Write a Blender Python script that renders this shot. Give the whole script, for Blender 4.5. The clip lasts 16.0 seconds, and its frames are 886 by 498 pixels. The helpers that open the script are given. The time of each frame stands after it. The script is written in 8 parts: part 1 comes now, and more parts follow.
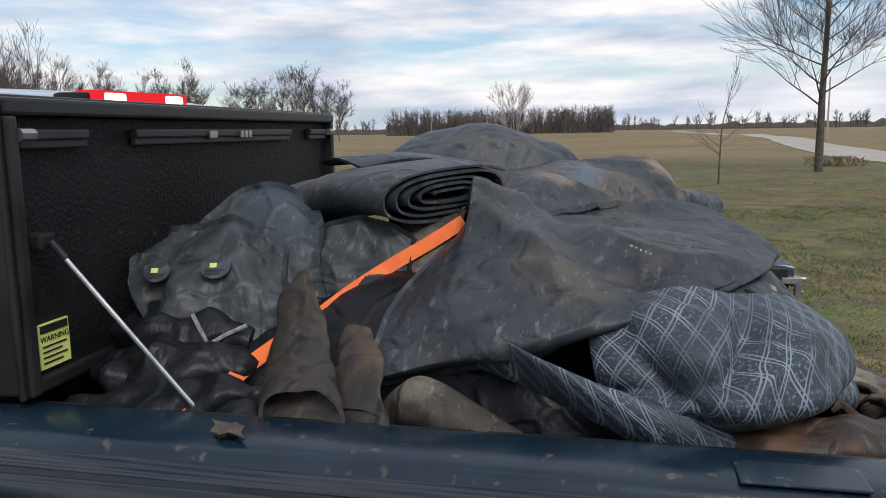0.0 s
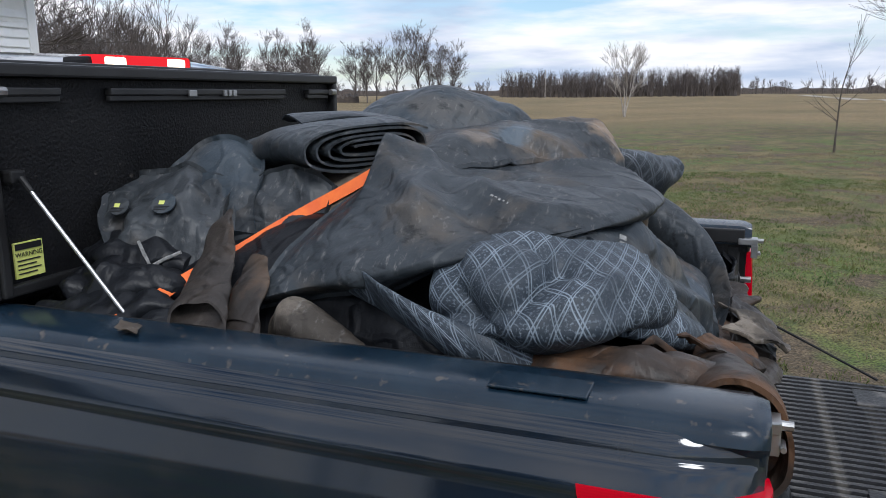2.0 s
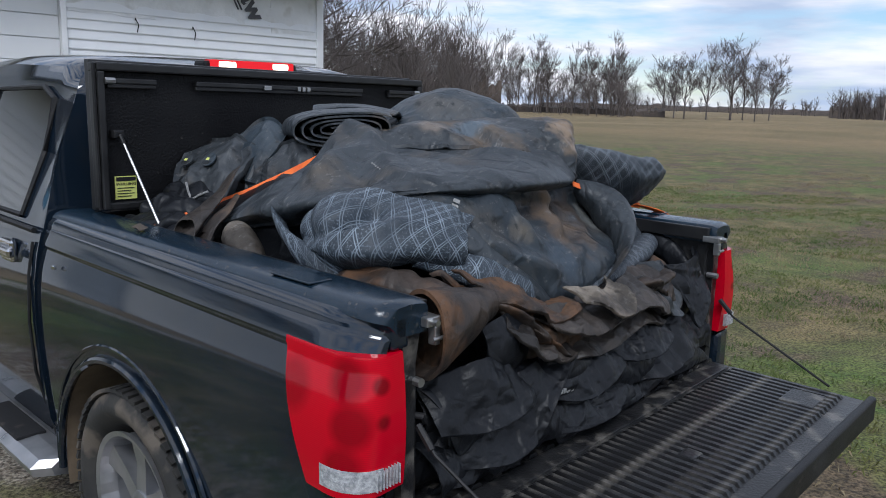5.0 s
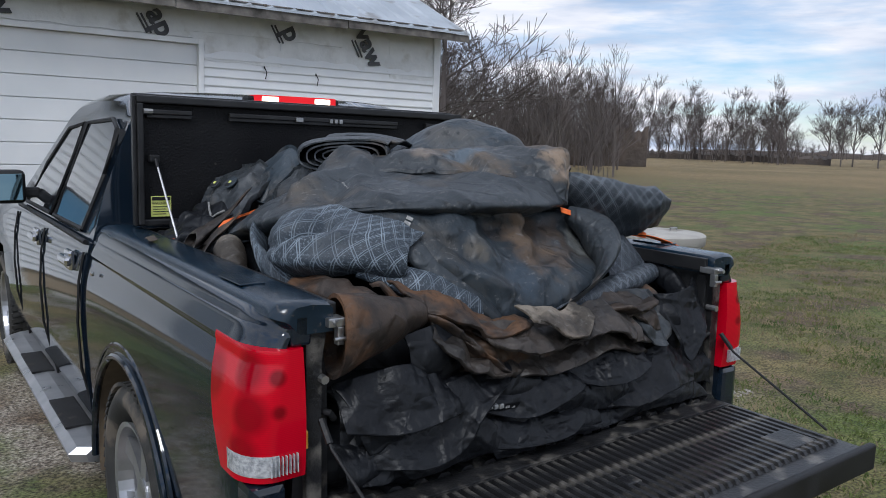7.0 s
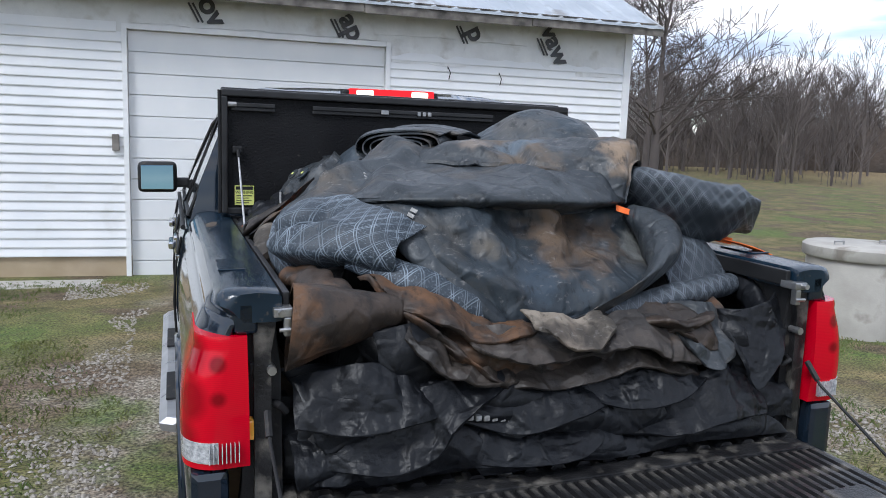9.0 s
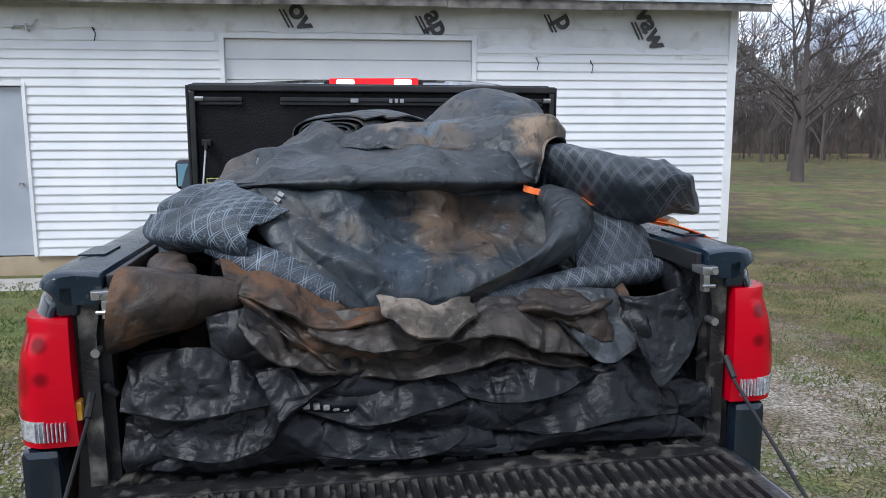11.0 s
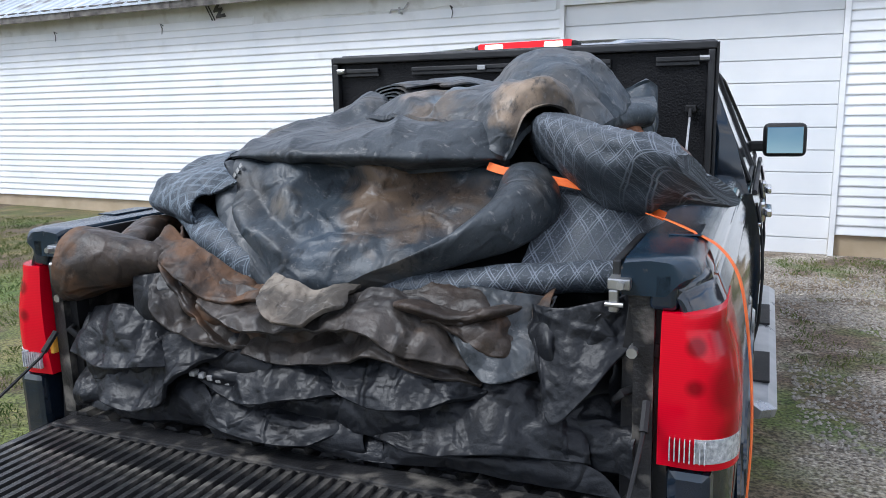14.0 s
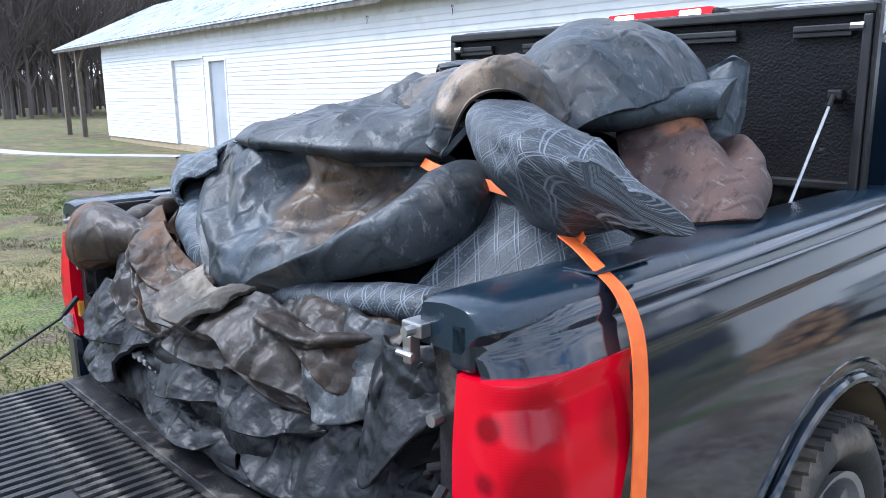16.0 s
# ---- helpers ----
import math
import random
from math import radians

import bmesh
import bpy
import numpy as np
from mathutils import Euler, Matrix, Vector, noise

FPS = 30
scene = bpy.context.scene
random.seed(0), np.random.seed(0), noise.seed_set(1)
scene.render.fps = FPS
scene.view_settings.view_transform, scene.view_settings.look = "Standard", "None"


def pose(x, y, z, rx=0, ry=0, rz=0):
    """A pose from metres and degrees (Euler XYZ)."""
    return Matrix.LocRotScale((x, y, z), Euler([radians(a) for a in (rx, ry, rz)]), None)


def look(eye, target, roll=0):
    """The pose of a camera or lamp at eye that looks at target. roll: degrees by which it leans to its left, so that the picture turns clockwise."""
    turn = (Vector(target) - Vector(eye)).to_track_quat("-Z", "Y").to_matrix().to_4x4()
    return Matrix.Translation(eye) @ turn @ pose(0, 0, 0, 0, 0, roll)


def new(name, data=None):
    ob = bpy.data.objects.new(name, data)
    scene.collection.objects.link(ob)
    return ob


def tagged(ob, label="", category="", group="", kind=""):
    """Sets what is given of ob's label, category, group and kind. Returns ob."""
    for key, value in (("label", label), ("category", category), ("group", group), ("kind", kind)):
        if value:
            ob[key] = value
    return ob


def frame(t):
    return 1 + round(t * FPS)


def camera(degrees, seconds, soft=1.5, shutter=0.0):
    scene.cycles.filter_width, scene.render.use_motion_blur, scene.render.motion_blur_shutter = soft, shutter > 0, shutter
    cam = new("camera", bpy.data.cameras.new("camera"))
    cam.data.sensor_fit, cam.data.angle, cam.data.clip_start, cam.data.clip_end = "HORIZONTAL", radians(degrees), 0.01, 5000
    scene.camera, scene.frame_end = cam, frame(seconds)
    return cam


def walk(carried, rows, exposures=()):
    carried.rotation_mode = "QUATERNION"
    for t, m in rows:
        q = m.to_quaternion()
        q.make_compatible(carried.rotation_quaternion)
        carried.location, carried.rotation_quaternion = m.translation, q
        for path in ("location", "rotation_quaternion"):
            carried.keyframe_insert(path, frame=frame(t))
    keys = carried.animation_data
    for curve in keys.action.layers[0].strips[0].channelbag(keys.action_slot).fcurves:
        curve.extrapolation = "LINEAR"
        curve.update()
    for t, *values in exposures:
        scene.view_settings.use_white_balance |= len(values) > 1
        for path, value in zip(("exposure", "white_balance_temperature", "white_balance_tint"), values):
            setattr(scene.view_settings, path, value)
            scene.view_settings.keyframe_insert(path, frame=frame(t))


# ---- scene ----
cam = camera(60.2, 16.0, soft=0.9)
PATH = [
    (0, (-1.906, 0.64, 1.857), (0.033, 1.026, 1.553), -0.9),
    (0.5, (-1.902, 0.531, 1.841), (0.03, 0.959, 1.547), -1.4),
    (1, (-1.91, 0.402, 1.836), (-0.003, 0.913, 1.519), -1.2),
    (1.5, (-1.977, 0.285, 1.831), (-0.094, 0.847, 1.463), -0.3),
    (2, (-2.016, 0.125, 1.853), (-0.17, 0.783, 1.455), -0.3),
    (2.5, (-1.987, -0.106, 1.846), (-0.206, 0.713, 1.446), 0.6),
    (3, (-2.044, -0.289, 1.836), (-0.326, 0.65, 1.427), -0.3),
    (3.5, (-2.057, -0.462, 1.839), (-0.404, 0.579, 1.41), 0.1),
    (6, (-1.884, -1.473, 1.796), (-0.516, -0.056, 1.449), 1.6),
    (6.5, (-1.792, -1.565, 1.78), (-0.482, -0.093, 1.439), 1.2),
    (7, (-1.669, -1.561, 1.773), (-0.469, 0.015, 1.501), 1.9),
    (7.5, (-1.517, -1.547, 1.788), (-0.344, 0.054, 1.542), 2.8),
    (8, (-1.336, -1.648, 1.784), (-0.387, 0.093, 1.527), 2.8),
    (8.5, (-1.189, -1.74, 1.765), (-0.342, 0.051, 1.487), 2.1),
    (9, (-1.058, -1.733, 1.754), (-0.357, 0.118, 1.468), 2.1),
    (9.5, (-0.872, -1.765, 1.749), (-0.209, 0.099, 1.461), 2.0),
    (12, (0.103, -1.859, 1.701), (-0.01, 0.116, 1.406), -2.6),
    (12.5, (0.31, -1.835, 1.707), (-0.012, 0.118, 1.419), -2.5),
    (13, (0.492, -1.71, 1.708), (0.108, 0.214, 1.322), 1.2),
    (13.5, (0.704, -1.582, 1.695), (0.142, 0.301, 1.321), -0.2),
    (14, (0.951, -1.493, 1.708), (0.218, 0.331, 1.338), -1.1),
    (14.5, (1.114, -1.312, 1.693), (0.242, 0.447, 1.314), -1.5),
    (15, (1.265, -1.115, 1.695), (0.211, 0.541, 1.31), -2.8),
    (15.5, (1.455, -0.955, 1.709), (0.091, 0.454, 1.315), -2.5),
    (16, (1.541, -0.746, 1.708), (0.136, 0.616, 1.297), -0.7),
]
walk(cam, [(t, look(eye, target, roll)) for t, eye, target, roll in PATH],
     [(0, 0.02, 6350, 9), (1, 0.15, 6200, 9), (2, 0.12, 6000, 9), (3, 0.03, 5900, 9), (3.5, 0.72, 5650, 9), (6, -0.3, 5900, 9), (6.5, -0.05, 5900, 9), (7, 0.0, 5900, 9), (8, 0.1, 5900, 9), (9, 0.5, 5900, 9), (9.5, 0.46, 5850, 9), (12.5, 0.60, 5850, 9), (13.5, 0.75, 5850, 9), (15, 1.0, 5900, 9), (15.5, 1.12, 5600, 9), (16, 1.32, 5500, 9)])

# ---- light and sky ----
world = bpy.data.worlds.new("world")
scene.world = world
world.use_nodes = True


def nodes_of(tree):
    tree.nodes.clear()
    return tree.nodes, tree.links


wn, wl = nodes_of(world.node_tree)
sky = wn.new("ShaderNodeTexSky")
sky.sky_type, sky.sun_disc = "NISHITA", False
sky.sun_elevation, sky.sun_rotation = radians(50), radians(232)
sky.ozone_density, sky.dust_density = 2.5, 0.6
sky_bg = wn.new("ShaderNodeBackground")
sky_bg.inputs["Strength"].default_value = 0.12
wl.new(sky.outputs[0], sky_bg.inputs["Color"])
wtc = wn.new("ShaderNodeTexCoord")
wmap = wn.new("ShaderNodeMapping")
wmap.inputs["Scale"].default_value = (1.7, 1.7, 10.0)
wl.new(wtc.outputs["Generated"], wmap.inputs["Vector"])
wno = wn.new("ShaderNodeTexNoise")
wno.inputs["Scale"].default_value, wno.inputs["Detail"].default_value, wno.inputs["Roughness"].default_value = 1.7, 7, 0.55
wl.new(wmap.outputs[0], wno.inputs["Vector"])
wramp = wn.new("ShaderNodeValToRGB")
wramp.color_ramp.elements[0].position, wramp.color_ramp.elements[0].color = 0.36, (0, 0, 0, 1)
wramp.color_ramp.elements[1].position, wramp.color_ramp.elements[1].color = 0.51, (1, 1, 1, 1)
wl.new(wno.outputs["Fac"], wramp.inputs[0])
wno2 = wn.new("ShaderNodeTexNoise")
wno2.inputs["Scale"].default_value, wno2.inputs["Detail"].default_value = 2.6, 6
wl.new(wmap.outputs[0], wno2.inputs["Vector"])
cramp = wn.new("ShaderNodeValToRGB")
cramp.color_ramp.elements[0].position, cramp.color_ramp.elements[0].color = 0.36, (0.50, 0.57, 0.70, 1)
cramp.color_ramp.elements[1].position, cramp.color_ramp.elements[1].color = 0.60, (1.0, 0.955, 0.95, 1)
wl.new(wno2.outputs["Fac"], cramp.inputs[0])
cloud_bg = wn.new("ShaderNodeBackground")
cloud_bg.inputs["Strength"].default_value = 1.02
wl.new(cramp.outputs[0], cloud_bg.inputs["Color"])
wmix = wn.new("ShaderNodeMixShader")
wl.new(wramp.outputs[0], wmix.inputs[0])
wl.new(sky_bg.outputs[0], wmix.inputs[1])
wl.new(cloud_bg.outputs[0], wmix.inputs[2])
wout = wn.new("ShaderNodeOutputWorld")
wl.new(wmix.outputs[0], wout.inputs[0])

sun = new("sun", bpy.data.lights.new("sun", "SUN"))
sun.data.energy, sun.data.angle, sun.data.color = 1.85, radians(20), (1.0, 0.97, 0.93)
sun.matrix_world = look((-6, -4.6, 9), (0, 0, 0))


# ---- materials ----
def material(name, colors, rough=0.6, scale=8.0, metal=0.0, bump=0.2, bump_scale=60.0, stretch=(1, 1, 1), spots=None, spot_scale=5.0,
             spot_at=(0.55, 0.65), coat=0.0, spec=0.5, coords="Object", rough_var=0.15, bump_dist=0.004):
    """A surface with two colours mixed by noise, an optional third colour in patches, and fine relief."""
    m = bpy.data.materials.new(name)
    m.use_nodes = True
    n, l = nodes_of(m.node_tree)
    tc = n.new("ShaderNodeTexCoord")
    mp = n.new("ShaderNodeMapping")
    mp.inputs["Scale"].default_value = stretch
    l.new(tc.outputs[coords], mp.inputs["Vector"])

    def noise_at(s, detail=6.0):
        t = n.new("ShaderNodeTexNoise")
        t.inputs["Scale"].default_value, t.inputs["Detail"].default_value = s, detail
        l.new(mp.outputs[0], t.inputs["Vector"])
        return t.outputs["Fac"]

    big, fine = noise_at(scale), noise_at(bump_scale)
    ramp = n.new("ShaderNodeValToRGB")
    ramp.color_ramp.elements[0].position, ramp.color_ramp.elements[1].position = 0.35, 0.65
    ramp.color_ramp.elements[0].color = (*colors[0], 1)
    ramp.color_ramp.elements[1].color = (*colors[1], 1)
    l.new(big, ramp.inputs[0])
    color = ramp.outputs[0]
    if spots:
        sr = n.new("ShaderNodeValToRGB")
        sr.color_ramp.elements[0].position, sr.color_ramp.elements[1].position = spot_at
        l.new(noise_at(spot_scale, 9.0), sr.inputs[0])
        mx = n.new("ShaderNodeMix")
        mx.data_type = "RGBA"
        l.new(sr.outputs[0], mx.inputs[0])
        l.new(color, mx.inputs[6])
        mx.inputs[7].default_value = (*spots, 1)
        color = mx.outputs[2]
    b = n.new("ShaderNodeBsdfPrincipled")
    l.new(color, b.inputs["Base Color"])
    mr = n.new("ShaderNodeMapRange")
    mr.inputs["To Min"].default_value, mr.inputs["To Max"].default_value = max(0.02, rough - rough_var), min(1, rough + rough_var)
    l.new(big, mr.inputs["Value"])
    l.new(mr.outputs[0], b.inputs["Roughness"])
    b.inputs["Metallic"].default_value = metal
    b.inputs["Coat Weight"].default_value = coat
    b.inputs["Coat Roughness"].default_value = 0.08
    b.inputs["Specular IOR Level"].default_value = spec
    if bump:
        bp = n.new("ShaderNodeBump")
        bp.inputs["Strength"].default_value, bp.inputs["Distance"].default_value = bump, bump_dist
        l.new(fine, bp.inputs["Height"])
        l.new(bp.outputs[0], b.inputs["Normal"])
    o = n.new("ShaderNodeOutputMaterial")
    l.new(b.outputs[0], o.inputs[0])
    return m


def glow(name, color, strength):
    m = bpy.data.materials.new(name)
    m.use_nodes = True
    n, l = nodes_of(m.node_tree)
    e = n.new("ShaderNodeEmission")
    e.inputs[0].default_value, e.inputs[1].default_value = (*color, 1), strength
    o = n.new("ShaderNodeOutputMaterial")
    l.new(e.outputs[0], o.inputs[0])
    return m


def glass(name, color, rough=0.03):
    m = bpy.data.materials.new(name)
    m.use_nodes = True
    n, l = nodes_of(m.node_tree)
    b = n.new("ShaderNodeBsdfPrincipled")
    b.inputs["Base Color"].default_value = (*color, 1)
    b.inputs["Roughness"].default_value = rough
    b.inputs["Transmission Weight"].default_value = 1.0
    b.inputs["IOR"].default_value = 1.45
    o = n.new("ShaderNodeOutputMaterial")
    l.new(b.outputs[0], o.inputs[0])
    return m


def liner_material(name, pattern_colors, base, rough=0.55):
    """Rubber sheet embossed with double diamond lines, in metres of the sheet's own length and width (UV)."""
    m = bpy.data.materials.new(name)
    m.use_nodes = True
    n, l = nodes_of(m.node_tree)
    uv = n.new("ShaderNodeTexCoord")
    wob = n.new("ShaderNodeTexNoise")
    wob.inputs["Scale"].default_value = 9.0
    l.new(uv.outputs["UV"], wob.inputs["Vector"])
    wv = n.new("ShaderNodeVectorMath")
    wv.operation = "MULTIPLY_ADD"
    wv.inputs[1].default_value, wv.inputs[2].default_value = (0.012, 0.012, 0), (0, 0, 0)
    l.new(wob.outputs["Color"], wv.inputs[0])
    ad = n.new("ShaderNodeVectorMath")
    l.new(uv.outputs["UV"], ad.inputs[0])
    l.new(wv.outputs[0], ad.inputs[1])

    def lines(a, b, period):
        d = n.new("ShaderNodeVectorMath")
        d.operation = "DOT_PRODUCT"
        d.inputs[1].default_value = (a, b, 0)
        l.new(ad.outputs[0], d.inputs[0])
        p = n.new("ShaderNodeMath")
        p.operation = "PINGPONG"
        p.inputs[1].default_value = period / 2
        l.new(d.outputs["Value"], p.inputs[0])
        # double line: at distances 5 and 11 mm from the fold of the ping-pong
        o1 = n.new("ShaderNodeMath")
        o1.operation = "SUBTRACT"
        o1.inputs[1].default_value = 0.0034
        l.new(p.outputs[0], o1.inputs[0])
        o2 = n.new("ShaderNodeMath")
        o2.operation = "ABSOLUTE"
        l.new(o1.outputs[0], o2.inputs[0])
        o3 = n.new("ShaderNodeMapRange")
        o3.inputs["From Min"].default_value, o3.inputs["From Max"].default_value = 0.0019, 0.0008
        l.new(o2.outputs[0], o3.inputs["Value"])
        return o3.outputs[0]

    l1, l2 = lines(0.86, 0.5, 0.040), lines(-0.86, 0.5, 0.040)
    mx = n.new("ShaderNodeMath")
    mx.operation = "MAXIMUM"
    l.new(l1, mx.inputs[0])
    l.new(l2, mx.inputs[1])
    grain = n.new("ShaderNodeTexNoise")
    grain.inputs["Scale"].default_value, grain.inputs["Detail"].default_value = 160.0, 3
    l.new(uv.outputs["UV"], grain.inputs["Vector"])
    gr = n.new("ShaderNodeMapRange")
    gr.inputs["From Min"].default_value, gr.inputs["From Max"].default_value = 0.52, 0.66
    gr.inputs["To Max"].default_value = 0.6
    l.new(grain.outputs["Fac"], gr.inputs["Value"])
    wear = n.new("ShaderNodeTexNoise")
    wear.inputs["Scale"].default_value, wear.inputs["Detail"].default_value = 7.0, 6
    l.new(uv.outputs["UV"], wear.inputs["Vector"])
    wr = n.new("ShaderNodeMapRange")
    wr.inputs["From Min"].default_value, wr.inputs["From Max"].default_value = 0.30, 0.62
    l.new(wear.outputs["Fac"], wr.inputs["Value"])
    mm = n.new("ShaderNodeMath")
    mm.operation = "MAXIMUM"
    l.new(mx.outputs[0], mm.inputs[0])
    l.new(gr.outputs[0], mm.inputs[1])
    mu = n.new("ShaderNodeMath")
    mu.operation = "MULTIPLY"
    l.new(mm.outputs[0], mu.inputs[0])
    l.new(wr.outputs[0], mu.inputs[1])
    mixc = n.new("ShaderNodeMix")
    mixc.data_type = "RGBA"
    l.new(mu.outputs[0], mixc.inputs[0])
    mixc.inputs[6].default_value = (*base, 1)
    mixc.inputs[7].default_value = (*pattern_colors, 1)
    b = n.new("ShaderNodeBsdfPrincipled")
    b.inputs["Roughness"].default_value = rough
    l.new(mixc.outputs[2], b.inputs["Base Color"])
    bp = n.new("ShaderNodeBump")
    bp.inputs["Strength"].default_value, bp.inputs["Distance"].default_value = 0.6, 0.003
    l.new(mm.outputs[0], bp.inputs["Height"])
    l.new(bp.outputs[0], b.inputs["Normal"])
    o = n.new("ShaderNodeOutputMaterial")
    l.new(b.outputs[0], o.inputs[0])
    return m


PAINT = material("truck_paint", ((0.005, 0.010, 0.018), (0.009, 0.016, 0.027)), 0.06, 3.0, bump=0.03, bump_scale=300, bump_dist=0.001, spots=(0.022, 0.024, 0.028),
                 spot_scale=7, spot_at=(0.55, 0.85), coat=0.5, rough_var=0.04)
CAP = material("rail_cap_plastic", ((0.005, 0.014, 0.026), (0.012, 0.026, 0.042)), 0.20, 6, bump=0.10, bump_scale=300, spots=(0.08, 0.07, 0.062),
               spot_scale=40, spot_at=(0.62, 0.72))
BLACK = material("black_plastic", ((0.008, 0.008, 0.009), (0.018, 0.018, 0.019)), 0.55, 9, spec=0.3, bump=0.25, bump_scale=180, spots=(0.07, 0.06, 0.05),
                 spot_scale=16, spot_at=(0.62, 0.75))
LINER = material("bed_liner_plastic", ((0.009, 0.009, 0.010), (0.022, 0.022, 0.023)), 0.36, 12, spec=0.36, bump=0.5, bump_scale=120, spots=(0.13, 0.12, 0.105),
                 spot_scale=15, spot_at=(0.52, 0.70))
PANEL = material("pebbled_black_panel", ((0.006, 0.006, 0.007), (0.012, 0.012, 0.013)), 0.5, 4, spec=0.16, bump=0.9, bump_scale=120, bump_dist=0.004, spots=(0.06, 0.055, 0.05),
                 spot_scale=30, spot_at=(0.70, 0.76))
FRAME = material("black_aluminium", ((0.012, 0.012, 0.013), (0.024, 0.024, 0.025)), 0.42, 10, metal=0.2, bump=0.08)
STEEL = material("galvanised_steel", ((0.35, 0.35, 0.35), (0.5, 0.5, 0.5)), 0.35, 20, metal=0.9, bump=0.1)
CHROME = material("chrome", ((0.6, 0.6, 0.62), (0.7, 0.7, 0.72)), 0.12, 6, metal=1.0, bump=0.0)
ALLOY = material("silver_alloy", ((0.35, 0.36, 0.38), (0.5, 0.5, 0.52)), 0.32, 8, metal=0.8, bump=0.05)
TYRE = material("tyre_rubber", ((0.018, 0.018, 0.018), (0.04, 0.038, 0.035)), 0.75, 9, bump=0.3, bump_scale=90, spots=(0.12, 0.10, 0.08), spot_scale=6)
WELL = material("muddy_wheel_well", ((0.10, 0.075, 0.05), (0.20, 0.15, 0.10)), 0.85, 7, bump=0.4, bump_scale=60)


def lens_material():
    """Red lamp lens with fine flutes, the darker rounds of the bulb sockets behind it, and darker patches down its
    outer side.
    """
    m = bpy.data.materials.new("fluted_red_lens")
    m.use_nodes = True
    n, l = nodes_of(m.node_tree)
    tc = n.new("ShaderNodeTexCoord")
    col = None
    base = n.new("ShaderNodeRGB")
    base.outputs[0].default_value = (0.56, 0.0, 0.014, 1)
    col = base.outputs[0]
    spots = [(s * x, y, z, r, d) for s in (-1, 1) for x, y, z, r, d in ((0.922, 0.0, 1.235, 0.020, 0.75), (0.922, 0.0, 1.155, 0.020, 0.75), (0.985, 0.03, 1.15, 0.05, 0.6), (0.985, 0.05, 1.25, 0.05, 0.6), (0.985, 0.05, 1.06, 0.045, 0.55), (0.985, 0.22, 1.2, 0.06, 0.5))]
    for x, y, z, r, d in spots:
        ds = n.new("ShaderNodeVectorMath")
        ds.operation = "DISTANCE"
        ds.inputs[1].default_value = (x, y, z)
        l.new(tc.outputs["Object"], ds.inputs[0])
        mk = n.new("ShaderNodeMapRange")
        mk.inputs["From Min"].default_value, mk.inputs["From Max"].default_value, mk.inputs["To Max"].default_value = r * 1.25, r * 0.7, d
        l.new(ds.outputs["Value"], mk.inputs["Value"])
        mx = n.new("ShaderNodeMix")
        mx.data_type = "RGBA"
        l.new(mk.outputs[0], mx.inputs[0])
        l.new(col, mx.inputs[6])
        mx.inputs[7].default_value = (0.10, 0.0, 0.004, 1)
        col = mx.outputs[2]
    nz = n.new("ShaderNodeTexNoise")
    nz.inputs["Scale"].default_value = 30
    l.new(tc.outputs["Object"], nz.inputs["Vector"])
    wv = n.new("ShaderNodeTexWave")
    wv.bands_direction = "Z"
    wv.inputs["Scale"].default_value, wv.inputs["Distortion"].default_value = 70.0, 1.0
    l.new(tc.outputs["Object"], wv.inputs["Vector"])
    mx = n.new("ShaderNodeMix")
    mx.data_type = "RGBA"
    mx.blend_type = "MULTIPLY"
    mx.inputs[0].default_value = 0.10
    l.new(col, mx.inputs[6])
    l.new(wv.outputs["Color"], mx.inputs[7])
    b = n.new("ShaderNodeBsdfPrincipled")
    l.new(mx.outputs[2], b.inputs["Base Color"])
    b.inputs["Roughness"].default_value = 0.12
    b.inputs["Specular IOR Level"].default_value = 0.35
    bp = n.new("ShaderNodeBump")
    bp.inputs["Strength"].default_value, bp.inputs["Distance"].default_value = 0.15, 0.002
    l.new(nz.outputs["Fac"], bp.inputs["Height"])
    l.new(bp.outputs[0], b.inputs["Normal"])
    o = n.new("ShaderNodeOutputMaterial")
    l.new(b.outputs[0], o.inputs[0])
    return m


LENS = lens_material()
LENS_DARK = material("dark_red_lens", ((0.16, 0.002, 0.006), (0.2, 0.003, 0.008)), 0.12, 4, bump=0.3, bump_scale=420, coat=1.0)
CLEAR = material("clear_ribbed_lens", ((0.30, 0.31, 0.33), (0.58, 0.59, 0.61)), 0.15, 90, bump=0.7, bump_scale=200, coat=1.0)
AMBER = material("amber_reflector", ((0.75, 0.33, 0.03), (0.85, 0.42, 0.06)), 0.25, 40, bump=0.3, coat=0.8)
WINDOW = material("dark_tinted_glass", ((0.012, 0.014, 0.017), (0.02, 0.022, 0.026)), 0.05, 3, bump=0.0, coat=1.0, rough_var=0.02)
# the teal of the reflected sky is put into the glass colour
MIRROR = material("mirror_glass", ((0.16, 0.25, 0.28), (0.18, 0.27, 0.30)), 0.03, 3, metal=1.0, bump=0.0, rough_var=0.01)
LAMP_RED = glow("lit_brake_lamp_red", (1.0, 0.03, 0.04), 0.85)
LAMP_HOT = glow("lit_brake_lamp_bulb", (1.0, 0.82, 0.62), 2.6)
ORANGE = material("orange_webbing", ((0.80, 0.13, 0.02), (0.92, 0.19, 0.03)), 0.65, 30, bump=0.6, bump_scale=420, bump_dist=0.002, spots=(0.35, 0.10, 0.04), spot_scale=12, spot_at=(0.66, 0.8))


